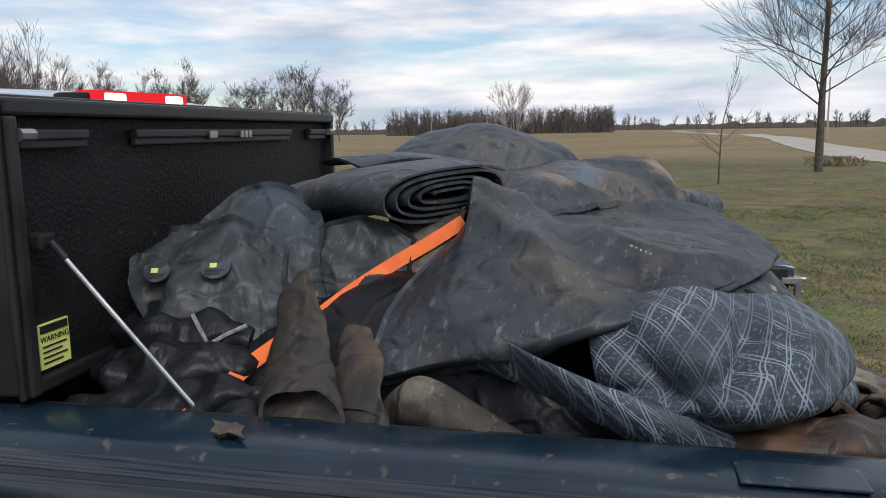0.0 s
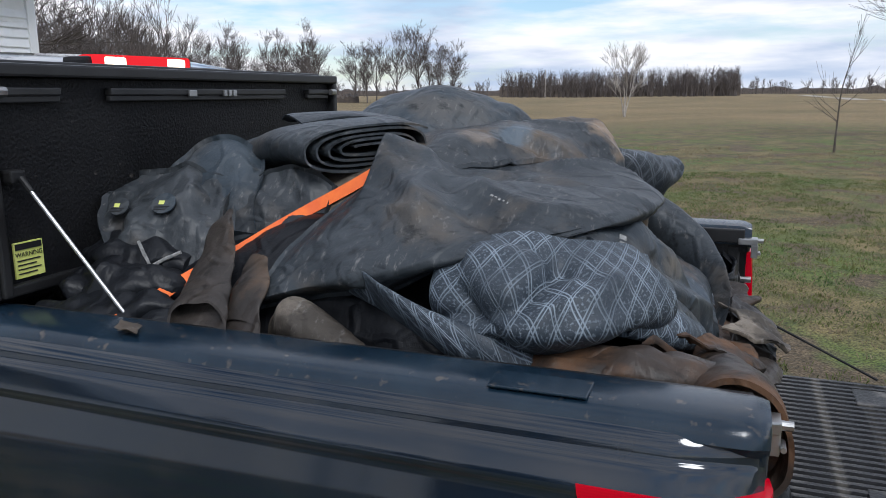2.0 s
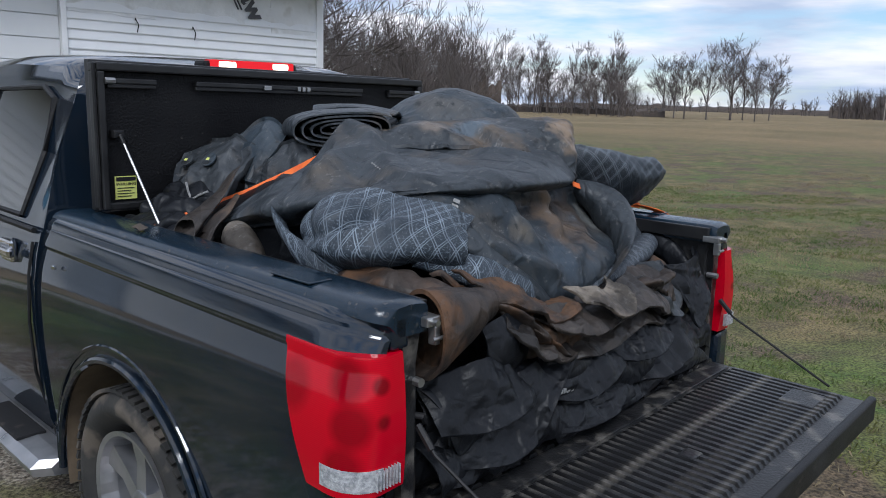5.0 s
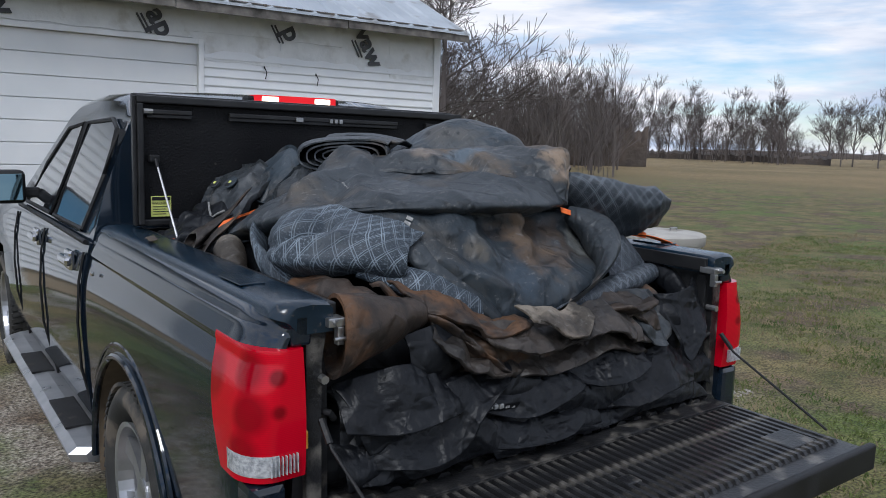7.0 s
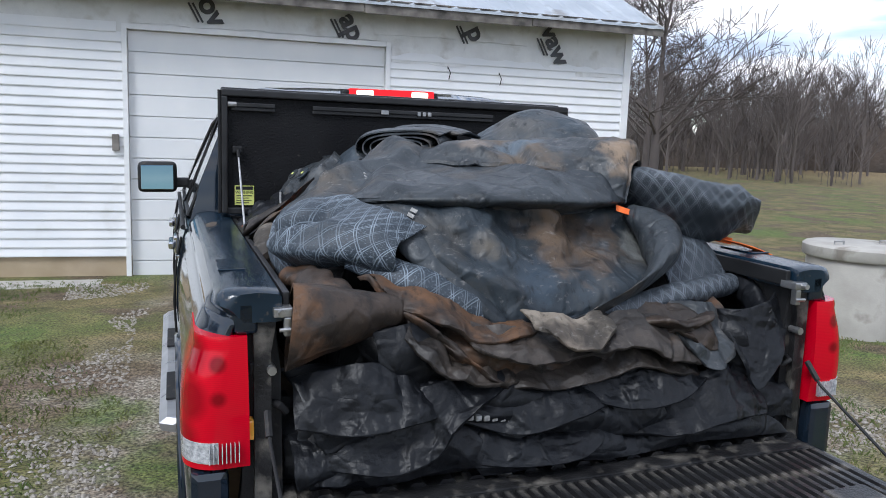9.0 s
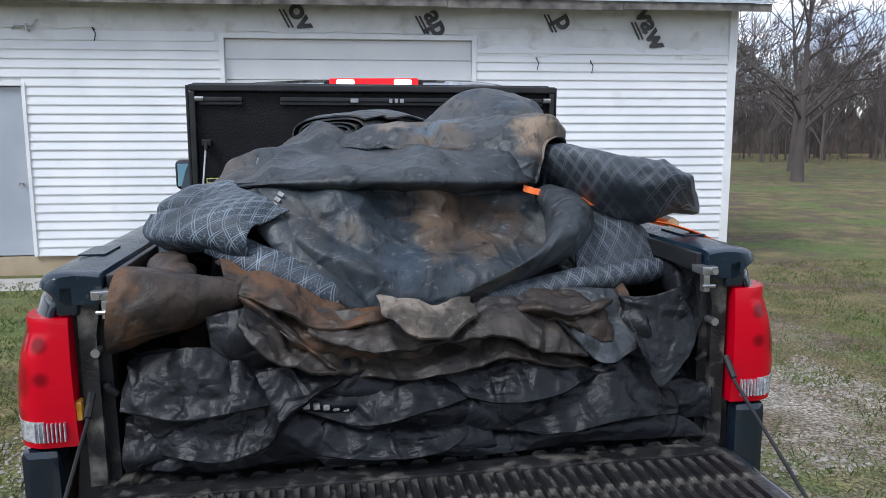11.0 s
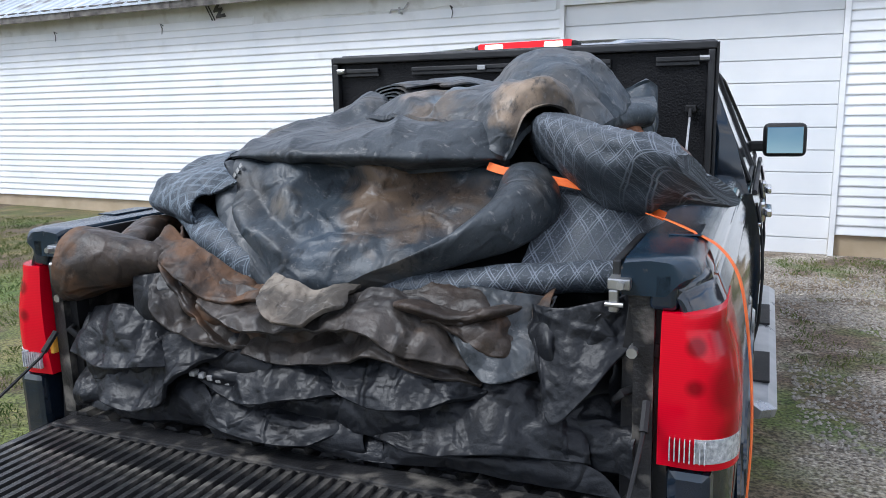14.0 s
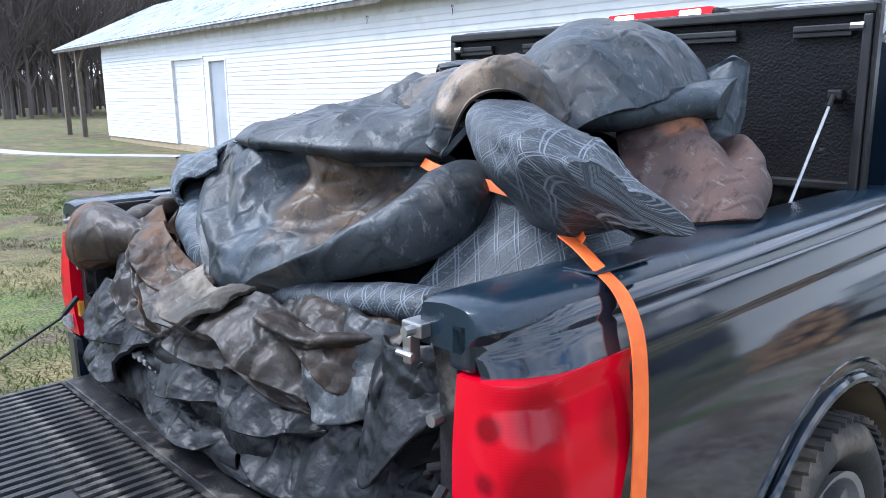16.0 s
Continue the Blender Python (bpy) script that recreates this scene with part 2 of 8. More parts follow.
def rubber(name, base, light, dust, scuff=(0.24, 0.23, 0.22), rough=0.44, dust_at=(0.47, 0.60), seed=0.0, stain=None, patches=(), sheen=0.32):
    """Old rubber: mottled base, dusty patches, pale scuffs, dark drips, creases in the relief."""
    m = bpy.data.materials.new(name)
    m.use_nodes = True
    n, l = nodes_of(m.node_tree)
    base, light, dust = (tuple(0.64 * c for c in k) for k in (base, light, dust))
    tc = n.new("ShaderNodeTexCoord")

    def noise_at(s, detail=6.0, stretch=(1, 1, 1), shift=0.0, rough_=0.55):
        mp = n.new("ShaderNodeMapping")
        mp.inputs["Scale"].default_value, mp.inputs["Location"].default_value = stretch, (seed + shift, shift, 0)
        l.new(tc.outputs["Object"], mp.inputs["Vector"])
        t = n.new("ShaderNodeTexNoise")
        t.inputs["Scale"].default_value, t.inputs["Detail"].default_value, t.inputs["Roughness"].default_value = s, detail, rough_
        l.new(mp.outputs[0], t.inputs["Vector"])
        return t.outputs["Fac"]

    def ramp(f, a, b, ca=(0, 0, 0), cb=(1, 1, 1)):
        r = n.new("ShaderNodeValToRGB")
        r.color_ramp.elements[0].position, r.color_ramp.elements[1].position = a, b
        r.color_ramp.elements[0].color, r.color_ramp.elements[1].color = (*ca, 1), (*cb, 1)
        l.new(f, r.inputs[0])
        return r.outputs[0]

    def mix(f, a, colour):
        x = n.new("ShaderNodeMix")
        x.data_type = "RGBA"
        l.new(f, x.inputs[0])
        l.new(a, x.inputs[6])
        x.inputs[7].default_value = (*colour, 1)
        return x.outputs[2]

    mottle = noise_at(6.0, 8)
    col = ramp(mottle, 0.35, 0.65, base, light)
    dusty = ramp(noise_at(3.6, 9, shift=4.0, rough_=0.62), *dust_at, (0, 0, 0), (0.85, 0.85, 0.85))
    col = mix(dusty, col, dust)
    if stain:
        col = mix(ramp(noise_at(5.0, 6, shift=9.0), 0.50, 0.60, (0, 0, 0), (0.85, 0.85, 0.85)), col, stain)
    # larger stains at known places on the sheet: (centre, radius, colour)
    for centre, radius, colour in patches:
        dist = n.new("ShaderNodeVectorMath")
        dist.operation = "DISTANCE"
        dist.inputs[1].default_value = centre
        l.new(tc.outputs["Object"], dist.inputs[0])
        ad = n.new("ShaderNodeMath")
        ad.operation = "MULTIPLY_ADD"
        ad.inputs[1].default_value = radius * 2.4
        l.new(noise_at(11.0, 7, shift=radius * 40), ad.inputs[0])
        l.new(dist.outputs["Value"], ad.inputs[2])
        mk = n.new("ShaderNodeMapRange")
        mk.inputs["From Min"].default_value, mk.inputs["From Max"].default_value = radius * 2.35, radius * 1.75
        mk.inputs["To Max"].default_value = 0.85
        l.new(ad.outputs[0], mk.inputs["Value"])
        col = mix(mk.outputs[0], col, colour)
    col = mix(ramp(noise_at(26.0, 8, (1, 2.5, 1), 2.0, 0.7), 0.575, 0.68, (0, 0, 0), (0.5, 0.5, 0.5)), col, scuff)
    col = mix(ramp(noise_at(18.0, 8, (2.2, 1, 1), 7.0, 0.7), 0.54, 0.66, (0, 0, 0), (0.75, 0.75, 0.75)), col, tuple(c * 0.35 for c in base))
    b = n.new("ShaderNodeBsdfPrincipled")
    l.new(col, b.inputs["Base Color"])
    mr = n.new("ShaderNodeMapRange")
    mr.inputs["To Min"].default_value, mr.inputs["To Max"].default_value = rough, min(1, rough + 0.25)
    l.new(dusty, mr.inputs["Value"])
    l.new(mr.outputs[0], b.inputs["Roughness"])
    b.inputs["Specular IOR Level"].default_value = sheen
    # thin wandering wrinkles
    warp = n.new("ShaderNodeVectorMath")
    warp.operation = "MULTIPLY_ADD"
    soft_noise = n.new("ShaderNodeTexNoise")
    soft_noise.inputs["Scale"].default_value = 5.0
    l.new(tc.outputs["Object"], soft_noise.inputs["Vector"])
    l.new(soft_noise.outputs["Color"], warp.inputs[0])
    warp.inputs[1].default_value = (0.22, 0.22, 0.22)
    l.new(tc.outputs["Object"], warp.inputs[2])
    vor = n.new("ShaderNodeTexVoronoi")
    vor.feature = "DISTANCE_TO_EDGE"
    vor.inputs["Scale"].default_value = 8.5
    l.new(warp.outputs[0], vor.inputs["Vector"])
    wrinkle = n.new("ShaderNodeMapRange")
    wrinkle.interpolation_type = "SMOOTHSTEP"
    wrinkle.inputs["From Min"].default_value, wrinkle.inputs["From Max"].default_value = 0.0, 0.16
    wrinkle.inputs["To Min"].default_value, wrinkle.inputs["To Max"].default_value = 1.0, 0.0
    l.new(vor.outputs["Distance"], wrinkle.inputs["Value"])
    b0 = n.new("ShaderNodeBump")
    b0.inputs["Strength"].default_value, b0.inputs["Distance"].default_value = 0.5, 0.006
    l.new(wrinkle.outputs[0], b0.inputs["Height"])
    b1 = n.new("ShaderNodeBump")
    l.new(b0.outputs[0], b1.inputs["Normal"])
    b1.inputs["Strength"].default_value, b1.inputs["Distance"].default_value = 0.5, 0.007
    l.new(noise_at(17.0, 5, (1, 1.4, 0.8), 1.0), b1.inputs["Height"])
    b2 = n.new("ShaderNodeBump")
    b2.inputs["Strength"].default_value, b2.inputs["Distance"].default_value = 0.4, 0.003
    l.new(noise_at(120.0, 4), b2.inputs["Height"])
    l.new(b1.outputs[0], b2.inputs["Normal"])
    l.new(b2.outputs[0], b.inputs["Normal"])
    o = n.new("ShaderNodeOutputMaterial")
    l.new(b.outputs[0], o.inputs[0])
    return m


RUBBER = rubber("grey_rubber_sheet", (0.030, 0.038, 0.046), (0.076, 0.088, 0.100), (0.16, 0.135, 0.11), dust_at=(0.54, 0.70))
RUBBER_HUMP = rubber("dusty_grey_rubber_sheet", (0.042, 0.050, 0.058), (0.085, 0.095, 0.105), (0.22, 0.165, 0.115), dust_at=(0.50, 0.64), seed=3.3,
                     patches=(((0.385, 0.45, 1.71), 0.075, (0.26, 0.19, 0.13)), ((0.12, 0.66, 1.74), 0.07, (0.10, 0.13, 0.16)), ((-0.02, 0.74, 1.73), 0.06, (0.17, 0.14, 0.115))))
RUBBER_SAG = rubber("mud_stained_grey_rubber_sheet", (0.026, 0.035, 0.045), (0.058, 0.074, 0.090), (0.11, 0.098, 0.082), dust_at=(0.52, 0.68), seed=2.0,
                    patches=(((0.12, 0.30, 1.50), 0.17, (0.115, 0.078, 0.050)), ((-0.19, 0.22, 1.46), 0.045, (0.12, 0.105, 0.085)), ((-0.06, 0.15, 1.36), 0.07, (0.035, 0.05, 0.068)), ((0.42, 0.36, 1.44), 0.08, (0.15, 0.155, 0.15))))
RUBBER_BLUE = rubber("blue_grey_rubber_sheet", (0.036, 0.052, 0.068), (0.078, 0.100, 0.122), (0.15, 0.145, 0.14), dust_at=(0.50, 0.66), seed=5.0)
RUBBER_DARK = rubber("black_rubber_sheet", (0.010, 0.011, 0.014), (0.015, 0.017, 0.021), (0.020, 0.020, 0.021), (0.030, 0.031, 0.034), rough=0.42, dust_at=(0.58, 0.80), seed=8.0, sheen=0.26)
RUBBER_FLAP = rubber("worn_grey_rubber_flap", (0.034, 0.040, 0.046), (0.088, 0.098, 0.108), (0.16, 0.14, 0.12), dust_at=(0.52, 0.68), seed=25.0)
RUBBER_BROWN = rubber("rust_stained_rubber", (0.040, 0.032, 0.027), (0.085, 0.060, 0.045), (0.19, 0.095, 0.045), (0.12, 0.10, 0.085), rough=0.46, dust_at=(0.48, 0.60), seed=11.0, stain=(0.018, 0.016, 0.015))
RUBBER_CUFF = rubber("dark_brown_rubber", (0.038, 0.033, 0.030), (0.095, 0.078, 0.066), (0.20, 0.125, 0.075), (0.12, 0.105, 0.09), rough=0.46, dust_at=(0.54, 0.68), seed=21.0, stain=(0.018, 0.016, 0.015))
RUBBER_TAN = rubber("tan_dusty_rubber", (0.085, 0.066, 0.050), (0.20, 0.160, 0.125), (0.36, 0.31, 0.25), rough=0.55, dust_at=(0.44, 0.58), seed=14.0, stain=(0.03, 0.026, 0.022))
RUBBER_RED = rubber("reddish_brown_rubber", (0.075, 0.052, 0.050), (0.12, 0.080, 0.074), (0.17, 0.105, 0.085), rough=0.5, dust_at=(0.50, 0.66), seed=17.0, patches=(((0.58, 1.00, 1.60), 0.07, (0.27, 0.115, 0.055)),))
DIAMOND = liner_material("diamond_embossed_rubber", (0.25, 0.30, 0.35), (0.026, 0.036, 0.049))
DIAMOND_DARK = liner_material("dark_diamond_embossed_rubber", (0.19, 0.215, 0.25), (0.030, 0.038, 0.048))

WHITE_SIDING = material("white_vinyl_siding", ((0.72, 0.73, 0.74), (0.80, 0.80, 0.80)), 0.5, 1.5, bump=0.08, bump_scale=40, spots=(0.60, 0.60, 0.58), spot_scale=2.5,
                        spot_at=(0.6, 0.85))
HOUSE_WRAP = material("white_house_wrap", ((0.66, 0.66, 0.65), (0.76, 0.76, 0.75)), 0.6, 3, bump=0.5, bump_scale=9, bump_dist=0.02, spots=(0.52, 0.50, 0.46), spot_scale=4,
                      spot_at=(0.55, 0.75))
INK = material("faded_black_ink", ((0.035, 0.035, 0.04), (0.09, 0.09, 0.095)), 0.7, 5, bump=0)
GARAGE = material("white_steel_door", ((0.68, 0.69, 0.70), (0.76, 0.76, 0.76)), 0.45, 1.2, bump=0.1, bump_scale=120)
GREY_DOOR = material("grey_painted_door", ((0.34, 0.37, 0.41), (0.40, 0.43, 0.47)), 0.5, 2, bump=0.05)
WHITE_TRIM = material("white_trim", ((0.72, 0.72, 0.72), (0.82, 0.82, 0.82)), 0.5, 3, bump=0.05)
ROOF = material("galvanised_roof", ((0.42, 0.46, 0.50), (0.58, 0.62, 0.66)), 0.38, 1.2, metal=0.55, bump=0.05, spots=(0.30, 0.30, 0.30), spot_scale=2)
FASCIA = material("weathered_fascia", ((0.05, 0.045, 0.04), (0.22, 0.20, 0.18)), 0.8, 5, bump=0.3)
CONCRETE = material("concrete", ((0.34, 0.32, 0.29), (0.46, 0.44, 0.40)), 0.85, 3, bump=0.4, bump_scale=60, spots=(0.24, 0.22, 0.19), spot_scale=3)
TAN_BASE = material("tan_foundation", ((0.36, 0.28, 0.18), (0.44, 0.35, 0.24)), 0.85, 3, bump=0.4, bump_scale=50)
PLASTIC_WHITE = material("milky_tank_plastic", ((0.33, 0.35, 0.36), (0.43, 0.45, 0.46)), 0.45, 2, bump=0.05)
BARK = material("bark", ((0.055, 0.045, 0.036), (0.11, 0.09, 0.075)), 0.9, 6, bump=0.5, bump_scale=30)
FAR_BARK = material("winter_branches", ((0.075, 0.062, 0.058), (0.13, 0.11, 0.10)), 0.95, 0.3, bump=0)
BIRCH = material("pale_bark", ((0.30, 0.27, 0.24), (0.42, 0.38, 0.34)), 0.9, 6, bump=0.3)
LOG_END = material("cut_log_end", ((0.36, 0.20, 0.09), (0.52, 0.33, 0.17)), 0.8, 14, bump=0.3)
OLD_WOOD = material("weathered_timber", ((0.10, 0.08, 0.065), (0.18, 0.15, 0.12)), 0.85, 6, bump=0.4, stretch=(6, 6, 1))
STONE = material("pale_gravel", ((0.17, 0.15, 0.125), (0.38, 0.35, 0.31)), 0.9, 40, bump=0.3)
GRASS = material("winter_grass", ((0.056, 0.100, 0.018), (0.155, 0.160, 0.050)), 0.9, 1.3, bump=0)
STRAW = material("dry_straw", ((0.20, 0.16, 0.09), (0.30, 0.24, 0.15)), 0.9, 2, bump=0)
YELLOW = material("warning_sticker", ((0.62, 0.66, 0.16), (0.70, 0.72, 0.22)), 0.5, 20, bump=0)
PALE = material("pale_print", ((0.16, 0.16, 0.155), (0.34, 0.34, 0.33)), 0.6, 90, bump=0)


def ground_material():
    """Grass, mud, gravel drive and far stubble field, laid out by place on the ground."""
    m = bpy.data.materials.new("farm_ground")
    m.use_nodes = True
    n, l = nodes_of(m.node_tree)
    tc = n.new("ShaderNodeTexCoord")
    sp = n.new("ShaderNodeSeparateXYZ")
    l.new(tc.outputs["Object"], sp.inputs[0])

    def noise_at(s, d=8.0):
        t = n.new("ShaderNodeTexNoise")
        t.inputs["Scale"].default_value, t.inputs["Detail"].default_value = s, d
        l.new(tc.outputs["Object"], t.inputs["Vector"])
        return t.outputs["Fac"]

    def ramp(f, a, b, ca, cb):
        r = n.new("ShaderNodeValToRGB")
        r.color_ramp.elements[0].position, r.color_ramp.elements[1].position = a, b
        r.color_ramp.elements[0].color, r.color_ramp.elements[1].color = (*ca, 1), (*cb, 1)
        l.new(f, r.inputs[0])
        return r.outputs[0]

    def mix(f, a, b):
        x = n.new("ShaderNodeMix")
        x.data_type = "RGBA"
        l.new(f, x.inputs[0])
        l.new(a, x.inputs[6])
        l.new(b, x.inputs[7])
        return x.outputs[2]

    def math_(op, a, b):
        x = n.new("ShaderNodeMath")
        x.operation = op
        for i, v in enumerate((a, b)):
            if isinstance(v, (int, float)):
                x.inputs[i].default_value = v
            else:
                l.new(v, x.inputs[i])
        return x.outputs[0]

    def between(v, a, b):
        r = n.new("ShaderNodeMapRange")
        r.interpolation_type = "SMOOTHSTEP"
        r.inputs["From Min"].default_value, r.inputs["From Max"].default_value = a, b
        l.new(v, r.inputs["Value"])
        return r.outputs[0]

    X, Y = sp.outputs[0], sp.outputs[1]
    wob = math_("MULTIPLY", math_("SUBTRACT", noise_at(0.6), 0.5), 2.0)
    xw = math_("ADD", X, wob)
    grass = ramp(noise_at(2.2), 0.35, 0.65, (0.072, 0.073, 0.022), (0.175, 0.138, 0.062))
    green = ramp(noise_at(7.0), 0.3, 0.7, (0.046, 0.090, 0.014), (0.118, 0.145, 0.034))
    grass = mix(ramp(noise_at(0.45), 0.47, 0.60, (0, 0, 0), (0.9, 0.9, 0.9)), grass, green)
    mud = ramp(noise_at(9.0), 0.3, 0.7, (0.050, 0.034, 0.023), (0.145, 0.100, 0.066))
    grass = mix(ramp(noise_at(0.9), 0.51, 0.60, (0, 0, 0), (0.9, 0.9, 0.9)), grass, mud)
    gravel = ramp(noise_at(38.0), 0.38, 0.62, (0.15, 0.125, 0.098), (0.37, 0.335, 0.29))
    gravel = mix(ramp(noise_at(1.6), 0.43, 0.56, (0, 0, 0), (0.95, 0.95, 0.95)), gravel, ramp(noise_at(14.0), 0.3, 0.7, (0.07, 0.05, 0.034), (0.17, 0.125, 0.088)))
    gravel = mix(ramp(noise_at(1.15), 0.52, 0.62, (0, 0, 0), (0.8, 0.8, 0.8)), gravel, green)
    # the drive up to the big door, under the truck
    drive = math_("MULTIPLY", between(xw, -2.1, -1.35), between(xw, 4.2, 2.8))
    drive = math_("MULTIPLY", drive, between(Y, -4.0, -1.0))
    # on the left side the gravel gives way to grass nearer the barn
    drive = math_("MULTIPLY", drive, math_("MAXIMUM", between(xw, -1.2, -0.6), between(math_("ADD", Y, wob), 5.4, 3.6)))
    # on the other side it begins only beside the cab
    drive = math_("MULTIPLY", drive, math_("MAXIMUM", between(xw, 1.25, 0.75), between(math_("ADD", Y, wob), 0.4, 2.4)))
    col = mix(drive, grass, gravel)
    # the far field: straw-coloured stubble with rows
    rows = n.new("ShaderNodeTexWave")
    rows.inputs["Scale"].default_value, rows.inputs["Distortion"].default_value = 0.35, 3.0
    rows.inputs["Detail"].default_value = 3
    l.new(tc.outputs["Object"], rows.inputs["Vector"])
    field = ramp(noise_at(0.06), 0.35, 0.65, (0.140, 0.106, 0.044), (0.235, 0.168, 0.085))
    field = mix(ramp(rows.outputs["Fac"], 0.2, 0.8, (0, 0, 0), (0.35, 0.35, 0.35)), field, ramp(noise_at(0.3), 0.3, 0.7, (0.10, 0.085, 0.04), (0.22, 0.17, 0.10)))
    far = between(math_("ADD", X, math_("MULTIPLY", wob, 6.0)), 24.0, 62.0)
    col = mix(far, col, field)
    # blades and crumbs: fine light and dark flecks
    fleck = n.new("ShaderNodeMix")
    fleck.data_type, fleck.blend_type = "RGBA", "MULTIPLY"
    fleck.inputs[0].default_value = 1.0
    l.new(col, fleck.inputs[6])
    l.new(ramp(noise_at(55.0), 0.36, 0.64, (0.34, 0.32, 0.30), (1.62, 1.62, 1.56)), fleck.inputs[7])
    col = fleck.outputs[2]
    b = n.new("ShaderNodeBsdfPrincipled")
    b.inputs["Roughness"].default_value = 0.95
    l.new(col, b.inputs["Base Color"])
    bp = n.new("ShaderNodeBump")
    bp.inputs["Strength"].default_value, bp.inputs["Distance"].default_value = 0.8, 0.03
    l.new(noise_at(26.0), bp.inputs["Height"])
    l.new(bp.outputs[0], b.inputs["Normal"])
    o = n.new("ShaderNodeOutputMaterial")
    l.new(b.outputs[0], o.inputs[0])
    return m


GROUND = ground_material()


# ---- building helpers ----
def smooth(bm):
    for f in bm.faces:
        f.smooth = True


def part(name, bm, mat, parent=None, label="", flat=False):
    """Links a bmesh as one mesh object, under a parent if given."""
    if not flat:
        smooth(bm)
    me = bpy.data.meshes.new(name)
    bm.to_mesh(me)
    bm.free()
    if not flat:
        me.set_sharp_from_angle(angle=radians(42))
    for one in (mat if isinstance(mat, (list, tuple)) else [mat]):
        me.materials.append(one)
    ob = new(name, me)
    if parent is not None:
        ob.parent = parent
    if label:
        ob["label"] = label
    return ob


def thing(name, label, category, group="", kind="", at=(0, 0, 0)):
    ob = tagged(new(name), label, category, group, kind)
    ob.matrix_world = pose(*at)
    return ob


def box_into(bm, lo, hi, bevel=0.0, m=None, segs=2):
    r = bmesh.ops.create_cube(bm, size=1)
    vs = r["verts"]
    c = [(a + b) / 2 for a, b in zip(lo, hi)]
    s = [b - a for a, b in zip(lo, hi)]
    for v in vs:
        v.co = Vector((c[0] + v.co.x * s[0], c[1] + v.co.y * s[1], c[2] + v.co.z * s[2]))
    if bevel:
        es = list({e for v in vs for e in v.link_edges})
        r = bmesh.ops.bevel(bm, geom=es, offset=bevel, segments=segs, affect="EDGES", profile=0.6)
        vs = list({v for f in r["faces"] for v in f.verts} | {v for v in vs if v.is_valid})
    if m is not None:
        bmesh.ops.transform(bm, matrix=m, verts=vs)
    return vs


def box(name, lo, hi, mat, parent=None, bevel=0.004, m=None, label=""):
    bm = bmesh.new()
    box_into(bm, lo, hi, bevel, m)
    return part(name, bm, mat, parent, label, flat=True)


def loft_into(bm, rings, closed=True, caps=True):
    """Skins a list of rings of points."""
    vs = [[bm.verts.new(p) for p in ring] for ring in rings]
    k = len(rings[0])
    for a, b in zip(vs, vs[1:]):
        for i in range(k if closed else k - 1):
            j = (i + 1) % k
            bm.faces.new((a[i], a[j], b[j], b[i]))
    if closed and caps:
        bm.faces.new(vs[0][::-1])
        bm.faces.new(vs[-1])
    return vs


def tube_into(bm, pts, radii, sides=6, caps=True):
    """A round tube along points."""
    rings = []
    up = Vector((0.31, 0.22, 0.92))
    for i, p in enumerate(pts):
        p = Vector(p)
        d = (Vector(pts[min(i + 1, len(pts) - 1)]) - Vector(pts[max(i - 1, 0)])).normalized()
        a = d.cross(up)
        if a.length < 0.05:
            a = d.cross(Vector((1, 0, 0)))
        a.normalize()
        b = d.cross(a)
        r = radii[i] if isinstance(radii, (list, tuple)) else radii
        rings.append([p + (a * math.cos(t) + b * math.sin(t)) * r for t in (2 * math.pi * k / sides for k in range(sides))])
    loft_into(bm, rings, caps=caps)


def tube(name, pts, radii, mat, parent=None, sides=8, label=""):
    bm = bmesh.new()
    tube_into(bm, pts, radii, sides)
    return part(name, bm, mat, parent, label)


def spline(p, t):
    """Catmull-Rom through a list of vectors, t from 0 to len - 1."""
    k = len(p)
    i = min(int(t), k - 2)
    f = t - i
    p1, p2 = p[i], p[i + 1]
    p0 = p[i - 1] if i > 0 else p1 * 2 - p2
    p3 = p[i + 2] if i + 2 < k else p2 * 2 - p1
    return 0.5 * (2 * p1 + (p2 - p0) * f + (2 * p0 - 5 * p1 + 4 * p2 - p3) * f * f + (3 * p1 - p0 - 3 * p2 + p3) * f * f * f)


# ---- ground ----
def ground_z(x, y):
    z = 0.10 - 0.026 * min(max(y, 0.0), 9.5) + 0.03 * noise.noise((x * 0.25, y * 0.25, 0))
    z += 0.006 * max(0.0, min(-x - 6.0, 40.0))
    d = math.hypot(x, y)
    if d > 12:
        z += (min(d, 80) - 12) * 0.012 * noise.noise((x * 0.02, y * 0.02, 3.0))
    return z


def build_ground():
    bm = bmesh.new()
    radii = [0.0]
    r = 0.5
    while r < 3500:
        radii.append(r)
        r *= 1.12
    k = 120
    centre = bm.verts.new((0, 2, ground_z(0, 2)))
    last = None
    for r in radii[1:]:
        ring = []
        for i in range(k):
            a = 2 * math.pi * i / k
            x, y = r * math.cos(a), 2 + r * math.sin(a)
            ring.append(bm.verts.new((x, y, ground_z(x, y) if r < 900 else 0.0)))
        for i in range(k):
            j = (i + 1) % k
            if last is None:
                bm.faces.new((centre, ring[i], ring[j]))
            else:
                bm.faces.new((last[i], ring[i], ring[j], last[j]))
        last = ring
    ob = part("ground", bm, GROUND)
    tagged(ob, "patchy winter grass, mud and stubble field around a gravel drive", "ground", kind="structure")


build_ground()


